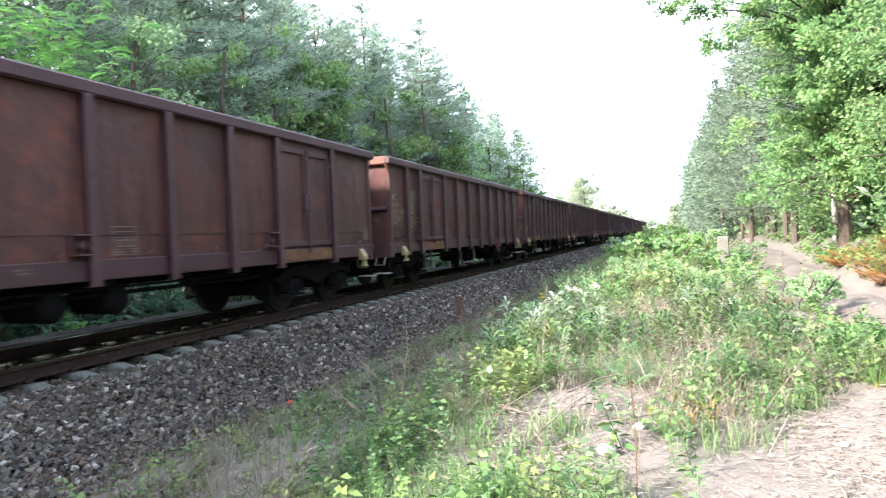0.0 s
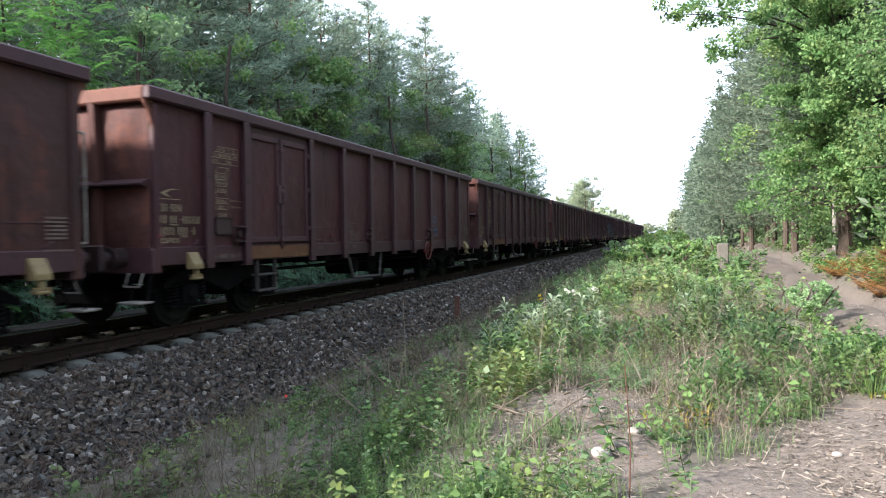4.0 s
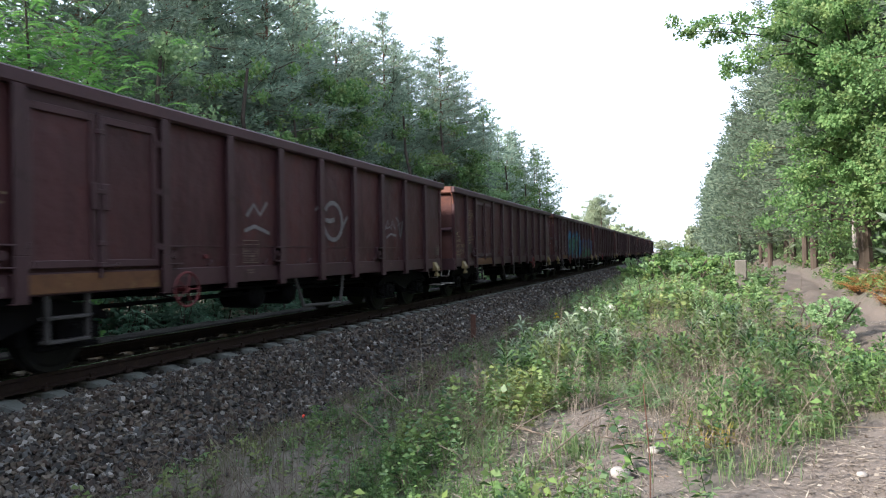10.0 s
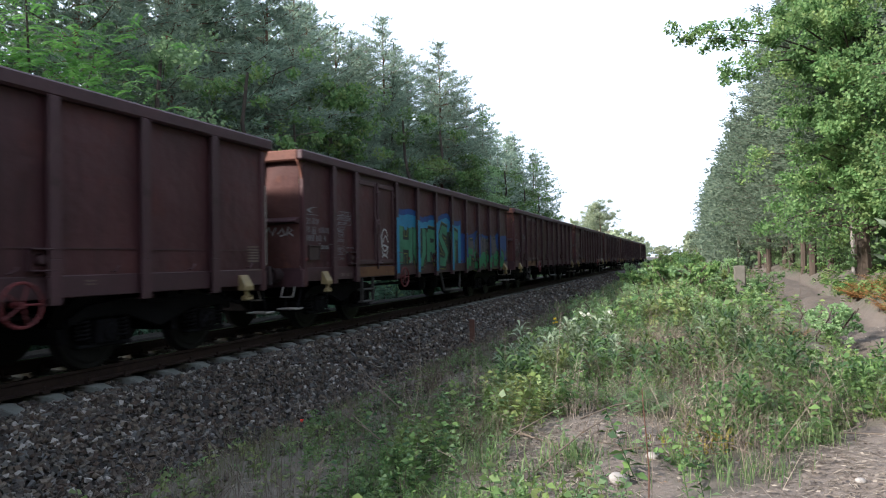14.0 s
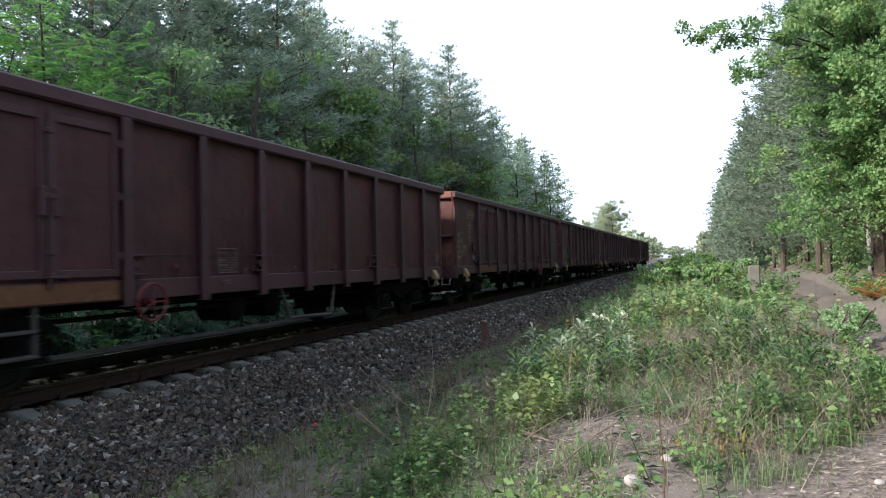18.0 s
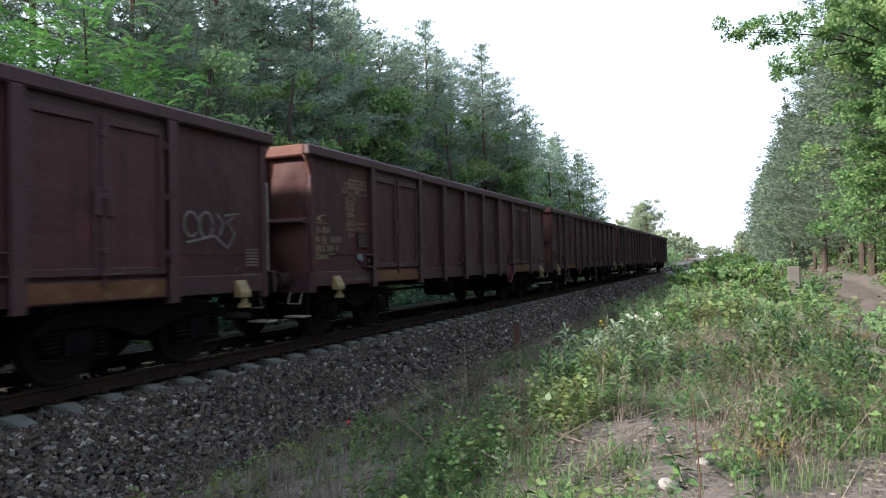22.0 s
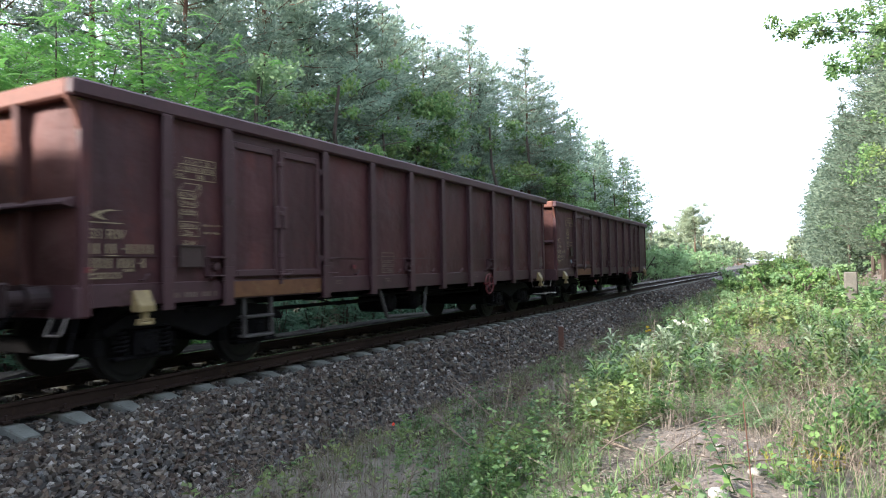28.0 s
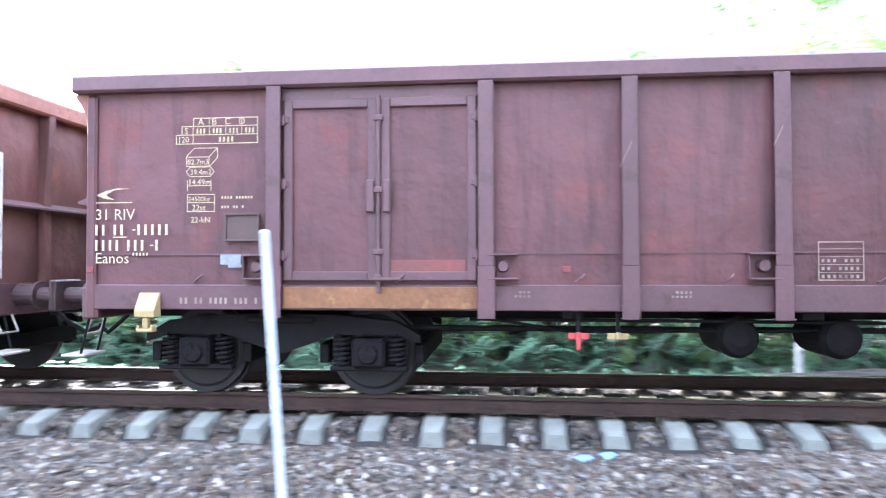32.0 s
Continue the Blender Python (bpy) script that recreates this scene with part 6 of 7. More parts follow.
    # oak beside the lane with a branch that hangs over the view
    oak = broadleaf_proto("oak_tree", 101, 12.5, 2.2, 3.9, M["oak_leaf"], M["bark_dark"], 165, 165, 0.115, 0.075, "leafy oak beside the sandy lane", "oaks at the lane", trunk_r=0.24)
    foot = Vector((13.6, 25.5, 0.2))
    oak.matrix_basis = pose(*foot, 0, 0, 20)
    copy_scaled(oak, 14.8, 18.0, 0.95, 160)
    copy_scaled(oak, 16.4, 32.5, 0.95, 140)
    copy_scaled(oak, 15.6, 12.2, 0.9, 260)
    rb = np.random.default_rng(5)
    back = Matrix.Rotation(radians(-20), 4, "Z")
    # the long limb over the line, and tiers of boughs towards the lane
    tips = [(Vector((13.2, 24.8, 7.4)), Vector(p), 0.045) for p in ((7.85, 19.4, 7.55), (8.7, 19.8, 7.8), (10.3, 20.2, 8.1), (9.1, 19.1, 6.35), (12.1, 21.0, 8.3))]
    for k in range(26):
        z = 2.3 + 7.2 * k / 25
        x = float(np.interp(z, [2.2, 3.2, 4.2, 5.5, 7.0, 9.5], [13.0, 12.2, 11.3, 10.8, 10.9, 11.5])) + rb.uniform(0, 1.5)
        tips.append((foot + Vector((0, 0, z * 0.93)), Vector((x, rb.uniform(20.5, 26.0), z)), 0.035))
    for k, (root, tip, r) in enumerate(tips):
        bm = bmesh.new()
        pts = [back @ (root.lerp(tip, q) + Vector((0, 0, 0.35 * math.sin(math.pi * q))) - foot) for q in np.linspace(0, 1, 6)]
        branch_tube(bm, pts, r, 0.01, 6)
        ends = []
        for p in pts[3 if k < 5 else 2:]:
            for _ in range(4):
                ends.append(np.array(p) + rb.normal(0, 1, 3) * np.array([0.32, 0.32, 0.16]))
        limb = part("limb", bm, M["bark_dark"], oak)
        part("limb_leaves", quad_mesh("limb_leaves", leaf_quads(rb, np.array(ends), 0.27, 60, 0.125, 0.08, 0.5), 4, M["oak_leaf"]), None, limb)
    dome = broadleaf_proto("forest_oak", 151, 13.6, 3.0, 3.0, M["soft_leaf"], M["bark_dark"], 150, 60, 0.2, 0.13, "dark green broad-leaved tree among the pines", "oaks among the pines", trunk_r=0.22)
    dome.matrix_basis = pose(-8.8, 28.6, -0.5, 0, 0, 70)
    copy_scaled(dome, -8.8, 48.5, 0.92, 10)
    copy_scaled(dome, -9.6, 64.0, 0.86, 200)
    # birches and thin dark trunks at the lane
    birch = broadleaf_proto("birch_tree", 111, 11.0, 3.2, 1.5, M["soft_leaf"], M["bark_birch"], 60, 30, 0.09, 0.06, "slender birch with a white trunk", "birches at the lane", trunk_r=0.09)
    birch.matrix_basis = pose(14.0, 29.0, 0.4, 0, 0, 0)
    copy_scaled(birch, 16.6, 30.0, 1.0, 120)
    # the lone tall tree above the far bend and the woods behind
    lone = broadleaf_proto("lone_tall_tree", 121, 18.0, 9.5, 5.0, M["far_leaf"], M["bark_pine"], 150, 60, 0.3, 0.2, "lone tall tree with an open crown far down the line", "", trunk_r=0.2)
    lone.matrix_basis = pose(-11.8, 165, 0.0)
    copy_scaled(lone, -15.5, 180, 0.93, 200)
    far = broadleaf_proto("far_tree", 131, 11, 1.0, 3.6, M["far_leaf"], M["bark_pine"], 40, 20, 0.8, 0.55, "green tree of the far woods, haze in its colour", "trees of the far woods")
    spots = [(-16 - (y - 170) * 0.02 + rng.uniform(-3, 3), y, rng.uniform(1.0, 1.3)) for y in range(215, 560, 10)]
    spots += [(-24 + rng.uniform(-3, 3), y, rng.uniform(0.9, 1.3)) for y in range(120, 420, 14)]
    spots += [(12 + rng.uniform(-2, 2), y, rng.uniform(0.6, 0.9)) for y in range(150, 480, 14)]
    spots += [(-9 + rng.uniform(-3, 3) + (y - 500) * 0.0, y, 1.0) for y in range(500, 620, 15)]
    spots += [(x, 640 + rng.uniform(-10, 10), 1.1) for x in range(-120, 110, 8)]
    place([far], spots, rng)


build_forests()


# ---- weeds, grass and undergrowth of the bank ----
def plant_field(name, material, n, area, make, seed, label, category, density=None, sides=4):
    """One mesh of many plants; make() gives the quads of one plant at the origin."""
    rng = np.random.default_rng(seed)
    kinds = [np.array(make(rng)) for _ in range(10)]
    out = []
    x0, x1, y0, y1 = area
    tries = 0
    placed = 0
    while placed < n and tries < n * 20:
        tries += 1
        x, y = rng.uniform(x0, x1), y0 + (y1 - y0) * rng.random() ** 1.35
        clump = 0.5 + 0.5 * math.sin(x * 1.9 + seed * 2.1 + 0.7 * math.sin(y * 1.1)) * math.sin(y * 1.25 + seed * 1.7 + 0.8 * math.sin(x * 1.6))
        if rng.random() > 0.05 + 0.95 * clump ** 2.0 or (density is not None and rng.random() > density(x, y)):
            continue
        a, s = rng.uniform(0, 6.283), rng.uniform(0.45, 1.3)
        k = kinds[rng.integers(0, 10)]
        c, sn = math.cos(a) * s, math.sin(a) * s
        q = np.empty_like(k)
        q[..., 0] = k[..., 0] * c - k[..., 1] * sn + x
        q[..., 1] = k[..., 0] * sn + k[..., 1] * c + y
        q[..., 2] = k[..., 2] * s + float(ground_z(np.array(x), np.array(y))) - 0.01
        if x < 3.9:
            q[..., 2] += max(0.0, float(ballast_z(x)) - float(ground_z(np.array(x), np.array(y))))
        out.append(q)
        placed += 1
    tagged(new(name, quad_mesh(name, np.concatenate(out), sides, material)), label, category, kind="stuff")


def blade(base, d, length, width, bend):
    """A grass blade or long leaf as two quads."""
    side = np.array([-d[1], d[0], 0.0]) * width / 2
    up = np.array([0, 0, 1.0])
    p0 = np.array(base, float)
    p1 = p0 + d * length * 0.22 * bend + up * length * 0.55
    p2 = p0 + d * length * 0.75 * bend + up * length * (1.0 - 0.45 * bend)
    return [[p0 - side, p0 + side, p1 + side, p1 - side], [p1 - side, p1 + side, p2 + side * 0.15, p2 - side * 0.15]]


def tuft(rng, n=14, length=0.35, width=0.008, r=0.06, bend=0.6):
    q = []
    for _ in range(n):
        a = rng.uniform(0, 6.283)
        d = np.array([math.cos(a), math.sin(a), 0.0])
        q += blade((rng.normal(0, r), rng.normal(0, r), 0), d, length * rng.uniform(0.5, 1.2), width, bend * rng.uniform(0.3, 1.2))
    return q


def leafy_stem(rng, height=0.6, leaves=16, ln=0.11, wd=0.035, up=0.35):
    """An upright weed with lance-shaped leaves round its stem."""
    q = []
    lean = rng.normal(0, 0.26, 2)
    w = 0.0032
    top = np.array([lean[0] * height, lean[1] * height, height])
    q.append([[-w, 0, 0], [w, 0, 0], list(top + [w * 0.4, 0, 0]), list(top - [w * 0.4, 0, 0])])
    q.append([[0, -w, 0], [0, w, 0], list(top + [0, w * 0.4, 0]), list(top - [0, w * 0.4, 0])])
    for k in range(leaves):
        u = 0.04 + 0.96 * k / leaves
        a = k * 2.4 + rng.uniform(-0.4, 0.4)
        c = top * u
        l = ln * (1.15 - 0.6 * u) * rng.uniform(0.8, 1.2)
        d = np.array([math.cos(a), math.sin(a), up * rng.uniform(0.2, 1.6)])
        d /= np.linalg.norm(d)
        s = np.array([-math.sin(a), math.cos(a), rng.normal(0, 0.7)]) * wd / 2
        droop = np.array([0, 0, -l * 0.25])
        m = c + d * l * 0.5
        q.append([c, m + s, c + d * l + droop, m - s])
    return q


def rosette_stem(rng, height=0.5, leaves=20, ln=0.15, wd=0.03):
    """A stem with dead lower leaves gone and long arching leaves round its top."""
    lean = rng.normal(0, 0.2, 2)
    w = 0.0035
    top = np.array([lean[0] * height, lean[1] * height, height])
    q = [[[-w, 0, 0], [w, 0, 0], list(top + [w * 0.4, 0, 0]), list(top - [w * 0.4, 0, 0])]]
    for k in range(leaves):
        u = 0.3 + 0.7 * (k / leaves) ** 0.7
        a = k * 2.4 + rng.uniform(-0.3, 0.3)
        c = top * u
        l = ln * (0.6 + 0.5 * math.sin(math.pi * (u - 0.2))) * rng.uniform(0.8, 1.2)
        d = np.array([math.cos(a), math.sin(a), 0.25 + 0.75 * u * u])
        d /= np.linalg.norm(d)
        side = np.array([-math.sin(a), math.cos(a), rng.normal(0, 0.25)]) * wd / 2
        m = c + d * l * 0.5 + np.array([0, 0, 0.06 * l])
        q.append([c, m + side, c + d * l - np.array([0, 0, 0.3 * l]), m - side])
    return q


def broad_clump(rng, n=26, r=0.22, h=0.28, ln=0.10, wd=0.075, full=False):
    """A low clump of broad leaves on short stalks; full leaves have six corners."""
    q = []
    for _ in range(n):
        a, rr = rng.uniform(0, 6.283), r * rng.random() ** 0.6
        c = np.array([rr * math.cos(a), rr * math.sin(a), h * rng.uniform(0.06, 1.0) * (1.15 - 0.6 * rr / r)])
        b = rng.uniform(0, 6.283)
        d = np.array([math.cos(b), math.sin(b), rng.uniform(-1.0, 0.7)])
        d /= np.linalg.norm(d)
        s = np.array([-math.sin(b), math.cos(b), rng.uniform(-0.9, 0.9)]) * wd / 2
        l = ln * rng.uniform(0.7, 1.3)
        if full:
            u = np.array([0, 0, 0.12 * l])
            q.append([c - d * l * 0.5, c - d * l * 0.2 + s * 0.95 + u, c + d * l * 0.2 + s * 0.75 + u, c + d * l * 0.5, c + d * l * 0.2 - s * 0.75 + u, c - d * l * 0.2 - s * 0.95 + u])
            b0 = np.array([c[0] * 0.4, c[1] * 0.4, 0])
            m = (b0 + c) / 2
            e = np.array([0.003, 0, 0])
            q.append([b0 - e, b0 + e, m + e, c + e, c - e, m - e])
            continue
        q.append([c - d * l * 0.5, c + s, c + d * l * 0.5, c - s])
        q.append([[c[0] * 0.4 - 0.003, c[1] * 0.4, 0], [c[0] * 0.4 + 0.003, c[1] * 0.4, 0], c + [0.003, 0, 0], c - [0.003, 0, 0]])
    return q


def fern(rng, fronds=5, ln=0.55):
    q = []
    for k in range(fronds):
        a = k * 6.283 / fronds + rng.uniform(-0.4, 0.4)
        h = np.array([math.cos(a), math.sin(a), 0])
        s = np.array([-h[1], h[0], 0])
        for j in range(9):
            u = 0.2 + 0.8 * j / 9
            c = h * ln * u * 0.8 + np.array([0, 0, ln * (0.95 * u - 0.55 * u * u)])
            l = ln * 0.30 * (1.05 - u)
            for g in (-1, 1):
                d = s * g + h * 0.4 - np.array([0, 0, 0.15])
                q.append([c, c + d * l * 0.5 + h * l * 0.22, c + d * l, c + d * l * 0.5 - h * l * 0.22])
    return q


def stalks(rng, n=7, height=0.6, w=0.006):
    """Dry stems with side twigs."""
    q = []
    for _ in range(n):
        x, y = rng.normal(0, 0.11, 2)
        d = np.array([rng.normal(0, 0.3), rng.normal(0, 0.3), 1.0]) * height * rng.uniform(0.5, 1.2)
        p, t = np.array([x, y, 0]), np.array([x, y, 0]) + d
        q.append([p - [w / 2, 0, 0], p + [w / 2, 0, 0], t + [w / 4, 0, 0], t - [w / 4, 0, 0]])
        for _ in range(5):
            c = p + d * rng.uniform(0.4, 1)
            e = c + rng.normal(0, 0.04, 3) * [1, 1, 0.4] + [0, 0, 0.05]
            q.append([c, c + [0.0025, 0.0025, 0], e + [0.0015, 0, 0.004], e])
    return q


def flat_litter(rng, n=7):
    """Fallen leaves and straw that lie on the earth."""
    q = []
    for _ in range(n):
        c = np.array([rng.normal(0, 0.14), rng.normal(0, 0.14), 0.015 + 0.015 * rng.random()])
        a = rng.uniform(0, 6.283)
        straw = rng.random() < 0.82
        l, w = (rng.uniform(0.03, 0.13), 0.0042) if straw else (rng.uniform(0.025, 0.045), 0.012)
        d, s = np.array([math.cos(a), math.sin(a), rng.normal(0, 0.12)]) * l, np.array([-math.sin(a), math.cos(a), rng.normal(0, 0.3)]) * w
        q.append([c - d / 2, c + s, c + d / 2, c - s])
    return q


def bank(x, y):
    """How thickly the bank is overgrown: sparse in the ditch, none on the lane and the worn patch."""
    lane = abs(x - float(path_x(y))) < 0.78 + 0.12 * math.sin(y * 1.7) and y > 8.2
    worn = (x > 7.6 and y < min(3.7 + (x - 8.0) * 1.6, 5.7) + 0.2 * math.sin(5 * x)) or ((x - 7.2) / 0.7) ** 2 + ((y - 4.4) / 1.5) ** 2 < 1
    thin = 0.1 if 9.3 < x < 12.2 and y > 9.6 else 0.3 if x > 8.5 and 13 < y < 22.6 else 1.0
    if worn and x < 8.0:
        return 0.14
    return 0.0 if lane or worn else thin


def slope_only(x, y):
    gap = math.sin(2.6 * x + 1.3 * math.sin(1.5 * y)) * math.sin(1.8 * y + 1.1 * math.sin(2.1 * x + 0.6))
    return bank(x, y) * min(1.0, max(0.0, (x - 5.1 - 0.25 * math.sin(y)) / 0.6)) * min(1.0, max(0.12, 0.62 + 1.1 * gap))


def ditch(x, y):
    return 1.0 if 3.3 < x < 6.4 else 0.15 * bank(x, y)


def round_spots(spots, r):
    return lambda x, y: bank(x, y) * max(math.exp(-((x - a) ** 2 + (y - b) ** 2) / r ** 2) for a, b in spots)


NEAR = (5.0, 12.8, 1.6, 15.0)
FAR = (4.6, 13.0, 14.0, 60.0)


def mixed(x, y):
    """The middle of the bank, where dry stems outnumber the green ones."""
    return bank(x, y) * math.exp(-((x - 7.6) / 1.6) ** 2 - ((y - 9.2) / 3.6) ** 2)


def green_side(x, y):
    return slope_only(x, y) * (1 - 0.25 * math.exp(-((x - 7.6) / 1.2) ** 2 - ((y - 8.4) / 2.2) ** 2))


plant_field("ditch_grass", M["dull_grass"], 2300, (3.1, 6.3, 0.5, 28), lambda r: tuft(r, 11, 0.17, 0.005, 0.08, 0.8), 1, "thin dry and green grass in the shallow ditch", "grass", ditch)
plant_field("ditch_weeds", M["weed_leaf"], 1300, (3.2, 6.2, 0.8, 24), lambda r: broad_clump(r, 14, 0.11, 0.09, 0.075, 0.022), 2, "low green weeds in the shallow ditch", "weeds", ditch)
plant_field("ditch_stalks", M["red_stalk"], 600, (3.5, 6.2, 1.5, 26), lambda r: stalks(r, 7, 0.26, 0.004), 3, "brown dry stalks in the ditch", "weeds", ditch)
plant_field("ditch_stems", M["soft_leaf"], 620, (3.7, 6.2, 1.0, 24), lambda r: leafy_stem(r, 0.22, 16, 0.06, 0.018, 0.6), 30, "short green weeds in the shallow ditch", "weeds", ditch)
plant_field("far_ditch_weeds", M["grass"], 900, (3.3, 6.2, 22, 75), lambda r: tuft(r, 14, 0.4, 0.014, 0.2, 0.8), 31, "grass at the foot of the ballast along the line", "grass")
plant_field("far_ditch_plants", M["weed_leaf"], 500, (3.7, 6.4, 22, 75), lambda r: leafy_stem(r, 0.45, 16, 0.13, 0.05), 32, "green weeds at the foot of the ballast along the line", "weeds")
plant_field("ditch_tall_weeds", M["weed_leaf"], 190, (4.0, 5.9, 2.0, 18), lambda r: leafy_stem(r, 0.36, 18, 0.09, 0.026), 36, "taller green weeds in the ditch", "weeds")
plant_field("ditch_dry_stems", M["red_stalk"], 160, (3.9, 5.9, 2.0, 18), lambda r: stalks(r, 5, 0.5, 0.005), 37, "tall brown dry stems in the ditch", "weeds")
plant_field("ditch_litter", M["dry_stalk"], 900, (3.4, 6.4, 0.5, 16), lambda r: flat_litter(r, 6), 19, "dry straw and leaves on the ditch floor", "litter")
plant_field("leafy_weeds", M["weed_leaf"], 560, NEAR, lambda r: leafy_stem(r, 0.38, 22, 0.095, 0.028), 4, "green leafy weeds on the sunny bank", "weeds", green_side)
plant_field("fine_weeds", M["soft_leaf"], 1000, NEAR, lambda r: leafy_stem(r, 0.31, 26, 0.048, 0.013, 0.7), 20, "fine-leaved green weeds on the bank", "weeds", green_side)
plant_field("foot_weeds", M["weed_leaf"], 110, (5.3, 6.6, 4.0, 11.0), lambda r: leafy_stem(r, 0.46, 24, 0.10, 0.036), 24, "dense green weeds at the foot of the bank", "weeds", slope_only)
plant_field("willow_weeds", M["weed_leaf"], 300, (5.4, 9.4, 6.6, 17.0), lambda r: rosette_stem(r, 0.46, 22, 0.17, 0.034), 25, "tall green long-leaved weeds on the bank", "weeds", slope_only)
plant_field("willow_weeds", M["soft_leaf"], 240, (5.6, 10.2, 5.6, 16.0), lambda r: rosette_stem(r, 0.36, 20, 0.13, 0.028), 41, "yellow-green long-leaved weeds on the bank", "weeds", slope_only)
plant_field("straw_tufts", M["dry_stalk"], 380, (5.6, 10.0, 4.6, 15.0), lambda r: tuft(r, 12, 0.22, 0.0045, 0.07, 1.0), 42, "dry straw-coloured grass tufts on the bank", "grass", slope_only)
plant_field("pale_weeds", M["weed_pale"], 60, (5.0, 9.2, 6.5, 18.5), lambda r: rosette_stem(r, 0.56, 20, 0.19, 0.04), 5, "pale green long-leaved weeds on the bank", "weeds", round_spots([(6.15, 8.8), (6.3, 9.6), (6.7, 8.9), (6.6, 14.3), (8.7, 17.5), (5.5, 9.6), (5.7, 9.2), (8.3, 9.6), (6.9, 11.8)], 0.28))
plant_field("broad_weeds", M["weed_leaf"], 110, NEAR, lambda r: broad_clump(r, 26, 0.17, 0.19, 0.055, 0.036, True), 6, "low broad-leaved weeds on the bank", "weeds", green_side, sides=6)
plant_field("bramble", M["weed_leaf"], 90, (7.2, 11.0, 4.3, 9.0), lambda r: broad_clump(r, 60, 0.26, 0.30, 0.055, 0.044, True), 21, "low bramble leaves at the edge of the worn earth", "weeds", round_spots([(7.7, 5.6), (8.0, 5.2), (8.3, 5.7), (8.6, 6.2), (9.2, 6.3), (9.7, 6.4), (10.1, 6.9), (9.4, 7.3), (9.9, 8.0)], 0.42), sides=6)
plant_field("yellow_weeds", M["weed_yellow"], 90, (6.2, 10.2, 3.4, 9.5), lambda r: tuft(r, 5, 0.20, 0.02, 0.05, 1.0), 7, "yellowing long leaves among the weeds", "weeds", round_spots([(7.55, 5.15), (7.75, 4.95), (8.2, 5.1), (8.75, 5.55), (9.5, 5.85), (9.8, 5.9), (8.6, 8.0)], 0.26))
plant_field("bank_grass", M["grass"], 1700, NEAR, lambda r: tuft(r, 12, 0.22, 0.0042, 0.08, 0.8), 8, "mixed green and dry grass on the bank", "grass", slope_only)
plant_field("foot_grass", M["grass"], 46, (5.6, 7.2, 2.4, 4.4), lambda r: tuft(r, 18, 0.28, 0.008, 0.07, 1.1), 26, "tufts of long yellow-green grass", "grass")
plant_field("dry_stalks", M["red_stalk"], 700, NEAR, lambda r: stalks(r, 7, 0.34, 0.0045), 9, "brown dry stalks among the weeds", "weeds", mixed)
plant_field("grey_stalks", M["dry_stalk"], 160, NEAR, lambda r: stalks(r, 7, 0.34, 0.004), 27, "pale dry stems and straw among the weeds", "weeds", mixed)
plant_field("tall_stems", M["red_stalk"], 150, (5.4, 11.0, 4.0, 22), lambda r: stalks(r, 3, 0.75, 0.006), 33, "tall brown dry stems on the bank", "weeds", slope_only)
plant_field("light_weeds", M["light_leaf"], 200, NEAR, lambda r: leafy_stem(r, 0.36, 18, 0.075, 0.024, 0.7), 34, "yellow-green leafy weeds on the bank", "weeds", slope_only)
plant_field("round_leaf_weeds", M["soft_leaf"], 50, (5.2, 9.8, 6.5, 13), lambda r: broad_clump(r, 20, 0.14, 0.42, 0.06, 0.052, True), 35, "upright weeds with rounded leaves", "weeds", slope_only, sides=6)
plant_field("bank_litter", M["dry_stalk"], 2400, (5.2, 12.6, 1.4, 15), lambda r: flat_litter(r, 7), 18, "dry straw and leaf litter on the earth", "litter")
plant_field("straw_mat", M["dry_stalk"], 1300, (6.5, 9.6, 2.6, 6.4), lambda r: flat_litter(r, 9), 28, "matted straw on the bare earth", "litter", lambda x, y: 1 - 0.9 * bank(x, y))
plant_field("fallen_twigs", M["bark_dark"], 420, (6.3, 10.5, 2.4, 8.0), lambda r: flat_litter(r, 4), 31, "brown broken twigs lying on the bare earth", "litter")
plant_field("fallen_leaves", M["fern_rust"], 110, (6.5, 10.5, 2.6, 7.5), lambda r: flat_litter(r, 2), 29, "rust-brown fallen leaves on the bare earth", "litter")
plant_field("bracken", M["light_leaf"], 105, (6.6, 11.5, 4.5, 14), lambda r: fern(r, 6, 0.38), 10, "yellow-green bracken fronds", "fern", round_spots([(7.3, 6.2), (7.6, 6.5), (8.1, 6.6), (8.5, 6.1), (8.9, 6.6), (9.9, 7.4), (9.3, 7.9)], 0.35))
plant_field("rusty_bracken", M["fern_rust"], 170, (11.9, 13.9, 13.5, 23), lambda r: fern(r, 7, 0.62), 11, "rust-brown bracken at the forest edge", "fern", lambda x, y: 1.0 if x > float(path_x(y)) + 0.85 else 0.0)
plant_field("rusty_bracken", M["fern_rust"], 10, (8.7, 9.6, 11.4, 12.8), lambda r: fern(r, 5, 0.4), 12, "rust-brown bracken on the bank", "fern")
plant_field("far_weeds", M["soft_leaf"], 1700, FAR, lambda r: leafy_stem(r, 0.50, 16, 0.16, 0.05), 13, "tall green weeds along the line", "weeds", slope_only)
plant_field("far_clumps", M["soft_leaf"], 650, FAR, lambda r: broad_clump(r, 26, 0.4, 0.5, 0.16, 0.10), 14, "bushy green growth along the line", "weeds", slope_only)
plant_field("far_stalks", M["red_stalk"], 350, FAR, lambda r: stalks(r, 8, 0.55, 0.008), 23, "brown dry stalks along the line", "weeds", slope_only)
plant_field("goldenrod", M["light_leaf"], 260, (5.5, 10, 13, 30), lambda r: leafy_stem(r, 0.62, 22, 0.08, 0.025, 0.9), 15, "yellowish goldenrod stems", "weeds", slope_only)
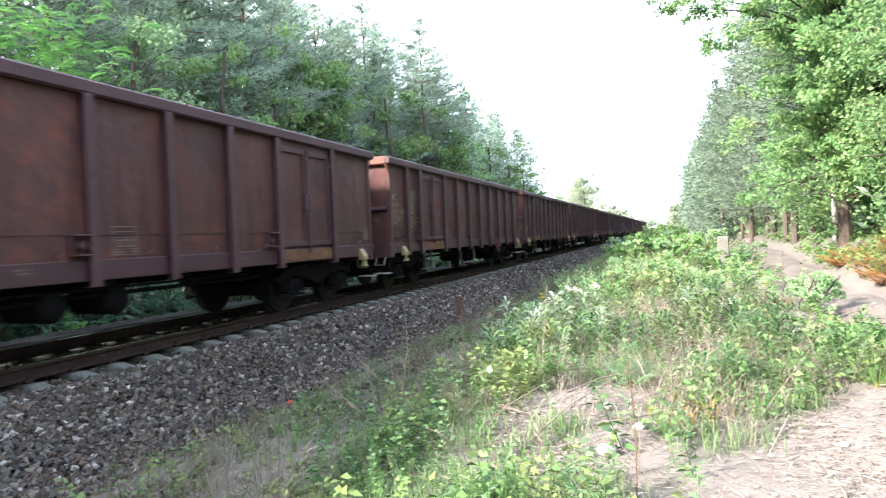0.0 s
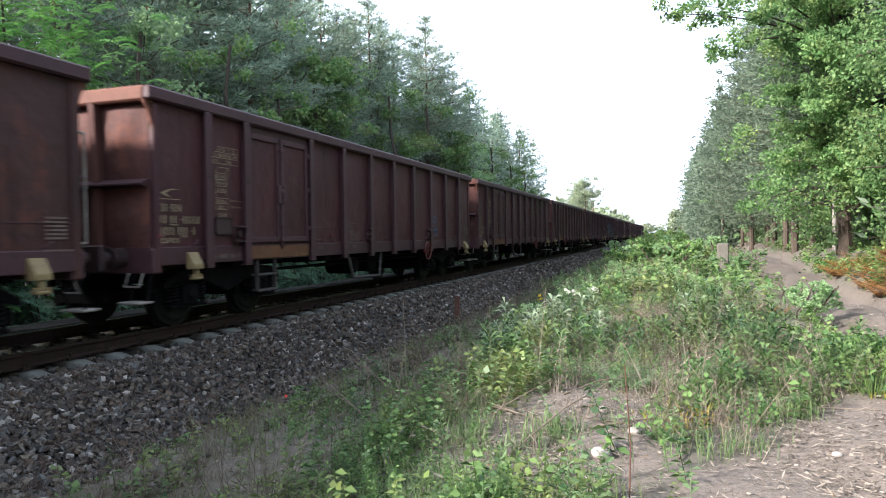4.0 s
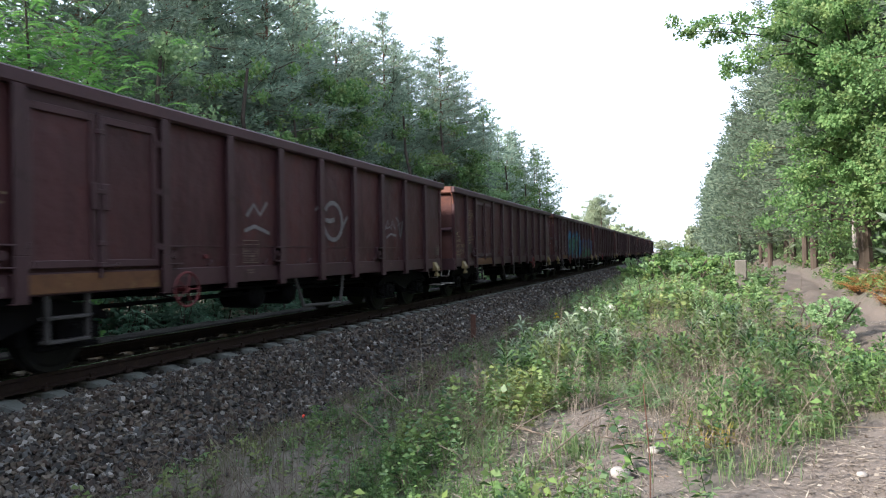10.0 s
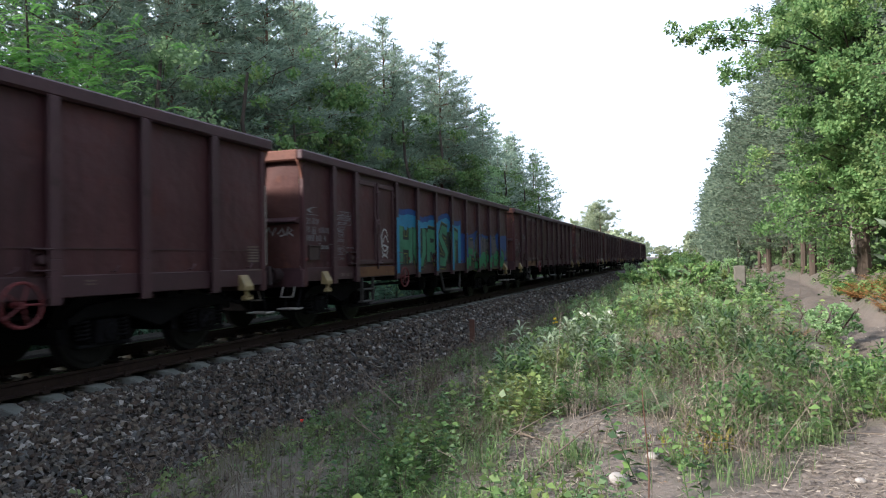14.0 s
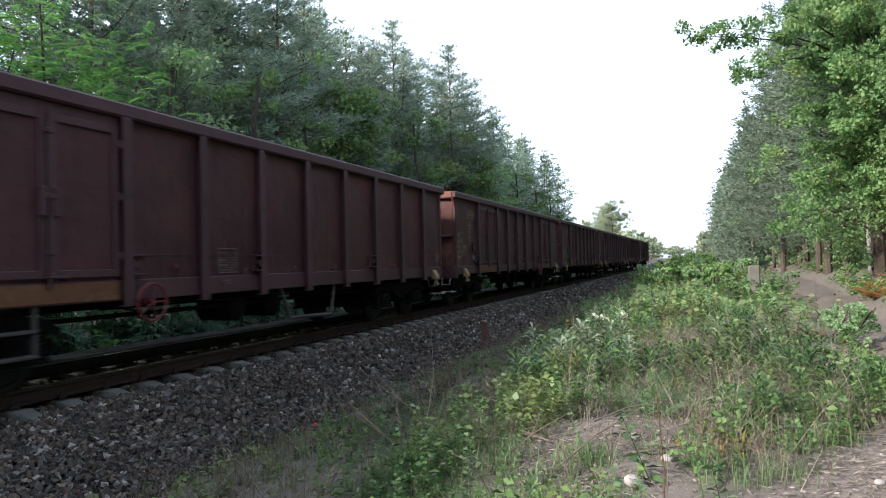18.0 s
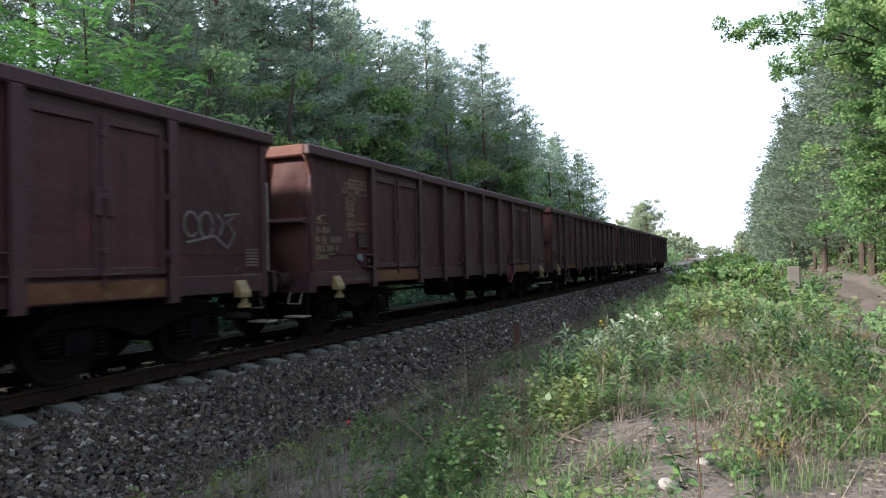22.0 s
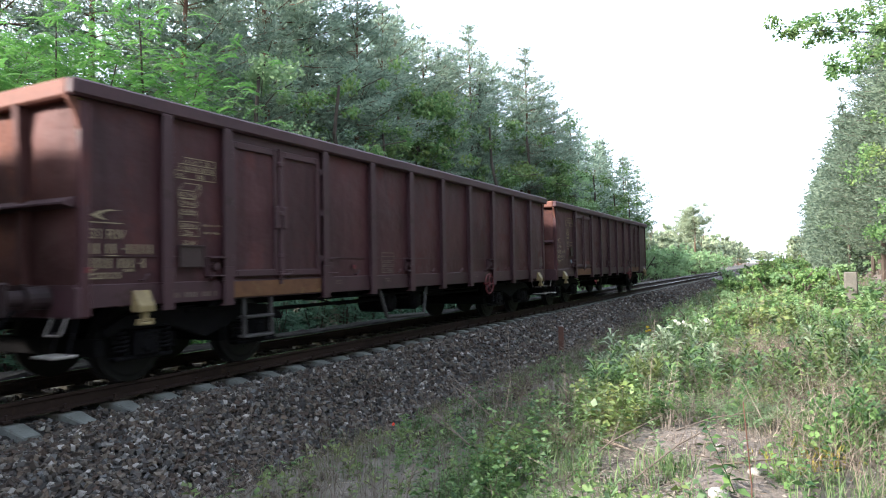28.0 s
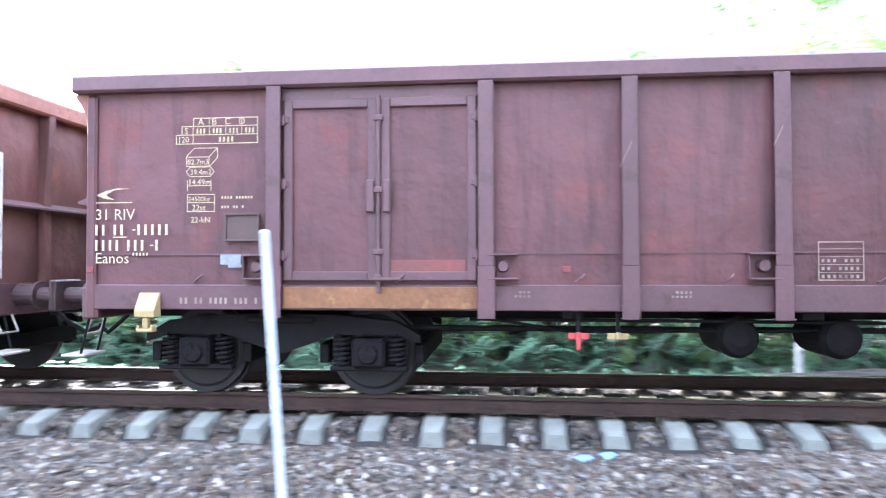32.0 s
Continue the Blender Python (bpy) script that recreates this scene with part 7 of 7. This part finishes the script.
plant_field("forest_floor_weeds", M["weed_leaf"], 900, (13.6, 22, 14, 50), lambda r: broad_clump(r, 18, 0.4, 0.35, 0.16, 0.10), 16, "green growth on the forest floor", "weeds")
plant_field("verge_growth", M["shade_leaf"], 900, (-4.2, -2.1, -12, 40), lambda r: broad_clump(r, 16, 0.25, 0.3, 0.12, 0.06), 38, "shaded low growth on the far ballast edge", "weeds")
plant_field("verge_weeds", M["shade_leaf"], 1000, (-8.0, -3.7, -12, 40), lambda r: broad_clump(r, 18, 0.3, 0.35, 0.14, 0.07), 17, "shaded weeds beside the far rail", "weeds")


def line_bushes():
    """Bushes between the lane and the track further on."""
    rng = random.Random(9)
    b = [broadleaf_proto("lane_bush", 141 + k, 1.7, 0.2, 0.95, M["light_leaf"] if k else M["soft_leaf"], M["bark_dark"], 30, 20, 0.14, 0.085, "green bush between the lane and the track", "bushes on the bank", 5, trunk_r=0.05) for k in range(2)]
    spots = [(8.6, 25.4, 0.95), (7.9, 24.8, 0.85), (7.2, 25.9, 0.9), (9.0, 23.6, 0.5), (6.6, 22.0, 0.6), (6.2, 28, 0.8), (7.6, 31, 1.0), (5.8, 33, 0.8), (6.8, 36, 1.0), (8.8, 29, 1.0), (5.6, 41, 0.9), (7.2, 44, 1.05),
             (8.6, 40, 1.0), (5.2, 50, 1.0), (7.6, 55, 1.1), (5.0, 60, 1.1), (8.5, 64, 1.2), (5.4, 70, 1.2), (6.8, 80, 1.3), (5.2, 92, 1.4), (8, 96, 1.5), (5.6, 110, 1.6), (8, 125, 1.8), (5.5, 135, 1.8),
             (9.85, 12.0, 0.48), (9.6, 8.6, 0.3), (6.1, 10.6, 0.42), (6.6, 13.5, 0.45), (8.6, 21.4, 0.5), (10.0, 22.9, 0.6), (5.9, 15.5, 0.5)]
    place(b, spots, rng)


line_bushes()


# ---- small things ----
def at_ground(x, y):
    return float(ground_z(np.array(float(x)), np.array(float(y))))


def small_things():
    # concrete marker beside the lane
    x, y = 9.45, 22.4
    bm = box(-0.17, 0.17, -0.14, 0.14, -0.3, 1.08, 0.03)
    m = thing("boundary_stone", pose(x, y, at_ground(x, y)), "grey concrete boundary post beside the sandy lane", "marker post")
    part("shaft", bm, M["old_concrete"], m)
    # rusty stake on the ballast foot
    x, y = 3.25, 13.6
    m = thing("steel_stake", pose(x, y, at_ground(x, y)), "rusty flat steel stake at the foot of the ballast", "stake")
    bm = box(-0.06, 0.06, -0.012, 0.012, -0.3, 0.62, 0.004)
    add_box(bm, -0.012, 0.012, 0.012, 0.06, -0.3, 0.62, 0.004)
    part("bar", bm, M["rust_post"], m)
    # leaning pale pole near the track
    top, foot = Vector((3.35, -2.70, 1.60)), Vector((3.42, -2.50, -0.85))
    m = thing("pale_pole", pose(0, 0, 0), "leaning pale grey metal pole in front of the track", "pole")
    bm = cyl(foot, top, 0.031, 0.029, 14)
    part("tube", bm, M["pole_paint"], m, smooth=False)
    part("pole_cap", cyl(top, top + (top - foot).normalized() * 0.02, 0.031, 0.02, 14), M["pole_paint"], m)
    # white marker behind the track
    m = thing("white_marker", pose(-3.5, 3.62, -0.75), "white marker post with dark bands behind the track", "marker post")
    part("post", box(-0.04, 0.04, -0.04, 0.04, 0, 1.3, 0.01), M["white_post"], m)
    for z in (0.85, 1.05):
        part("band", box(-0.043, 0.043, -0.043, 0.043, z, z + 0.08, 0.004), M["outline_paint"], m)
    # thin stick and fallen twigs
    x, y = 7.62, 3.0
    m = thing("dry_stick", pose(x, y, at_ground(x, y)), "thin upright dry stick on the bank", "stick")
    bm = bmesh.new()
    branch_tube(bm, [Vector((0, 0, -0.05)), Vector((0.01, 0, 0.35)), Vector((-0.02, 0.01, 0.80))], 0.005, 0.003, 5)
    part("stem", bm, M["rust_post"], m)
    rng = random.Random(14)
    for x, y, ln, tilt, turn in ((6.75, 3.7, 1.5, 14, 62), (7.1, 4.3, 0.9, 3, 150), (7.8, 4.6, 0.8, 2, 175), (8.6, 5.2, 0.9, 3, 15), (6.3, 4.0, 1.1, 18, 60), (5.2, 5.8, 1.5, 22, 150), (7.3, 4.4, 0.9, 4, 20), (7.9, 3.9, 0.7, 3, 80), (8.3, 4.8, 0.8, 4, 130), (6.9, 5.3, 0.8, 9, 40), (5.6, 4.4, 1.0, 30, 170)):
        m = thing("fallen_twig", pose(x, y, at_ground(x, y) + 0.02, 0, -tilt, turn), "bare grey fallen twig among the weeds", "twig", "fallen twigs")
        bm = bmesh.new()
        branch_tube(bm, [Vector((0, 0, 0)), Vector((ln * 0.5, 0.03, 0.02)), Vector((ln, -0.04, 0))], 0.009, 0.003, 5)
        branch_tube(bm, [Vector((ln * 0.5, 0.03, 0.02)), Vector((ln * 0.75, 0.16, 0.06))], 0.006, 0.003, 4)
        part("wood", bm, M["wood"], m)
    for x, y, s in ((7.38, 3.89, 0.075), (7.58, 4.41, 0.055), (7.3, 4.9, 0.045), (4.58, 5.2, 0.05), (8.5, 4.4, 0.03), (8.9, 4.2, 0.035)):
        bm = bmesh.new()
        bmesh.ops.create_icosphere(bm, subdivisions=2, radius=s)
        for v in bm.verts:
            v.co *= 1 + 0.25 * noise.noise(v.co * 9 + Vector((x, y, 0)))
            v.co.z *= 0.6
        ob = new("pale_rock", finish("pale_rock", bm, M["pale_stone"], True))
        ob.matrix_basis = pose(x, y, at_ground(x, y) + s * 0.25, 0, 0, rng.uniform(0, 360))
        tagged(ob, "pale rough stone lying on the bank", "stone", "loose stones")
    # flowers
    x, y = 5.3, 12.6
    m = thing("yellow_flower", pose(x, y, at_ground(x, y)), "yellow flowering plant on the bank", "flower")
    r = np.random.default_rng(2)
    part("stem", quad_mesh("stem", np.array(leafy_stem(r, 0.62, 12, 0.1, 0.02)), 4, M["weed_leaf"]), None, m)
    part("bloom", quad_mesh("bloom", leaf_quads(r, np.array([[0.02, 0, 0.66], [0.0, 0.03, 0.58], [0.05, 0.02, 0.6]]), 0.035, 20, 0.035, 0.03), 4, M["yellow_flower"]), None, m)
    x, y = 3.96, 5.26
    m = thing("red_flower", pose(x, y, at_ground(x, y)), "small red flower in the ditch", "flower")
    part("stem", quad_mesh("stem", np.array(leafy_stem(r, 0.26, 8, 0.06, 0.015)), 4, M["weed_leaf"]), None, m)
    part("bloom", quad_mesh("bloom", leaf_quads(r, np.array([[0.02, 0, 0.27]]), 0.016, 10, 0.03, 0.025), 4, M["red_flower"]), None, m)
    for x, y, h in ((6.1, 11.8, 0.7), (5.9, 12.3, 0.72), (6.4, 12.6, 0.66)):
        m = thing("white_flower", pose(x, y, at_ground(x, y)), "white flower heads on a green stem", "flower", "white flowers")
        part("stem", quad_mesh("stem", np.array(leafy_stem(r, h, 10, 0.1, 0.02)), 4, M["weed_leaf"]), None, m)
        part("bloom", quad_mesh("bloom", leaf_quads(r, np.array([[h * 0.02, 0, h], [0.05, 0.03, h - 0.04]]), 0.05, 16, 0.035, 0.03), 4, M["white_flower"]), None, m)
    # blue litter between the sleepers
    for x, y in ((1.55, -0.35), (1.45, -0.12)):
        bm = bmesh.new()
        bmesh.ops.create_grid(bm, x_segments=5, y_segments=4, size=0.06)
        for v in bm.verts:
            v.co.z = 0.025 * noise.noise(v.co * 30 + Vector((x, y, 1)))
        bmesh.ops.solidify(bm, geom=bm.faces[:], thickness=0.003)
        ob = new("plastic_scrap", finish("plastic_scrap", bm, M["litter_blue"]))
        ob.matrix_basis = pose(x, y, float(ballast_z(x)) + 0.06, 8, 5, 30)
        tagged(ob, "crumpled blue plastic scrap on the ballast", "litter", "plastic litter")


small_things()


# ---- movement ----
TRAIN_ROWS = [(0.0, 187.25), (6.0, 151.7), (9.0, 133.85), (13.0, 109.85), (19.0, 73.75), (23.0, 49.35), (28.0, 19.05), (30.0, 6.96), (31.0, 0.77), (32.0, -5.42)]


def motions():
    """The train rolls towards the camera's side and past it."""
    for k, wagon in enumerate(WAGONS):
        walk(wagon, [(t, pose(0, y - PITCH * k, 0)) for t, y in TRAIN_ROWS])
    ts = np.linspace(0, 32, 385)
    way = np.interp(ts, [r[0] for r in TRAIN_ROWS], [r[1] for r in TRAIN_ROWS])
    for wagon in WAGONS[:4]:
        for wheel in [o for o in wagon.children_recursive if o.name.startswith("wheelset")]:
            base = wheel.matrix_basis.translation.copy()
            walk(wheel, [(float(t), Matrix.Translation(base) @ Matrix.Rotation((s - way[0]) / 0.46, 4, "X")) for t, s in zip(ts, way)])


motions()
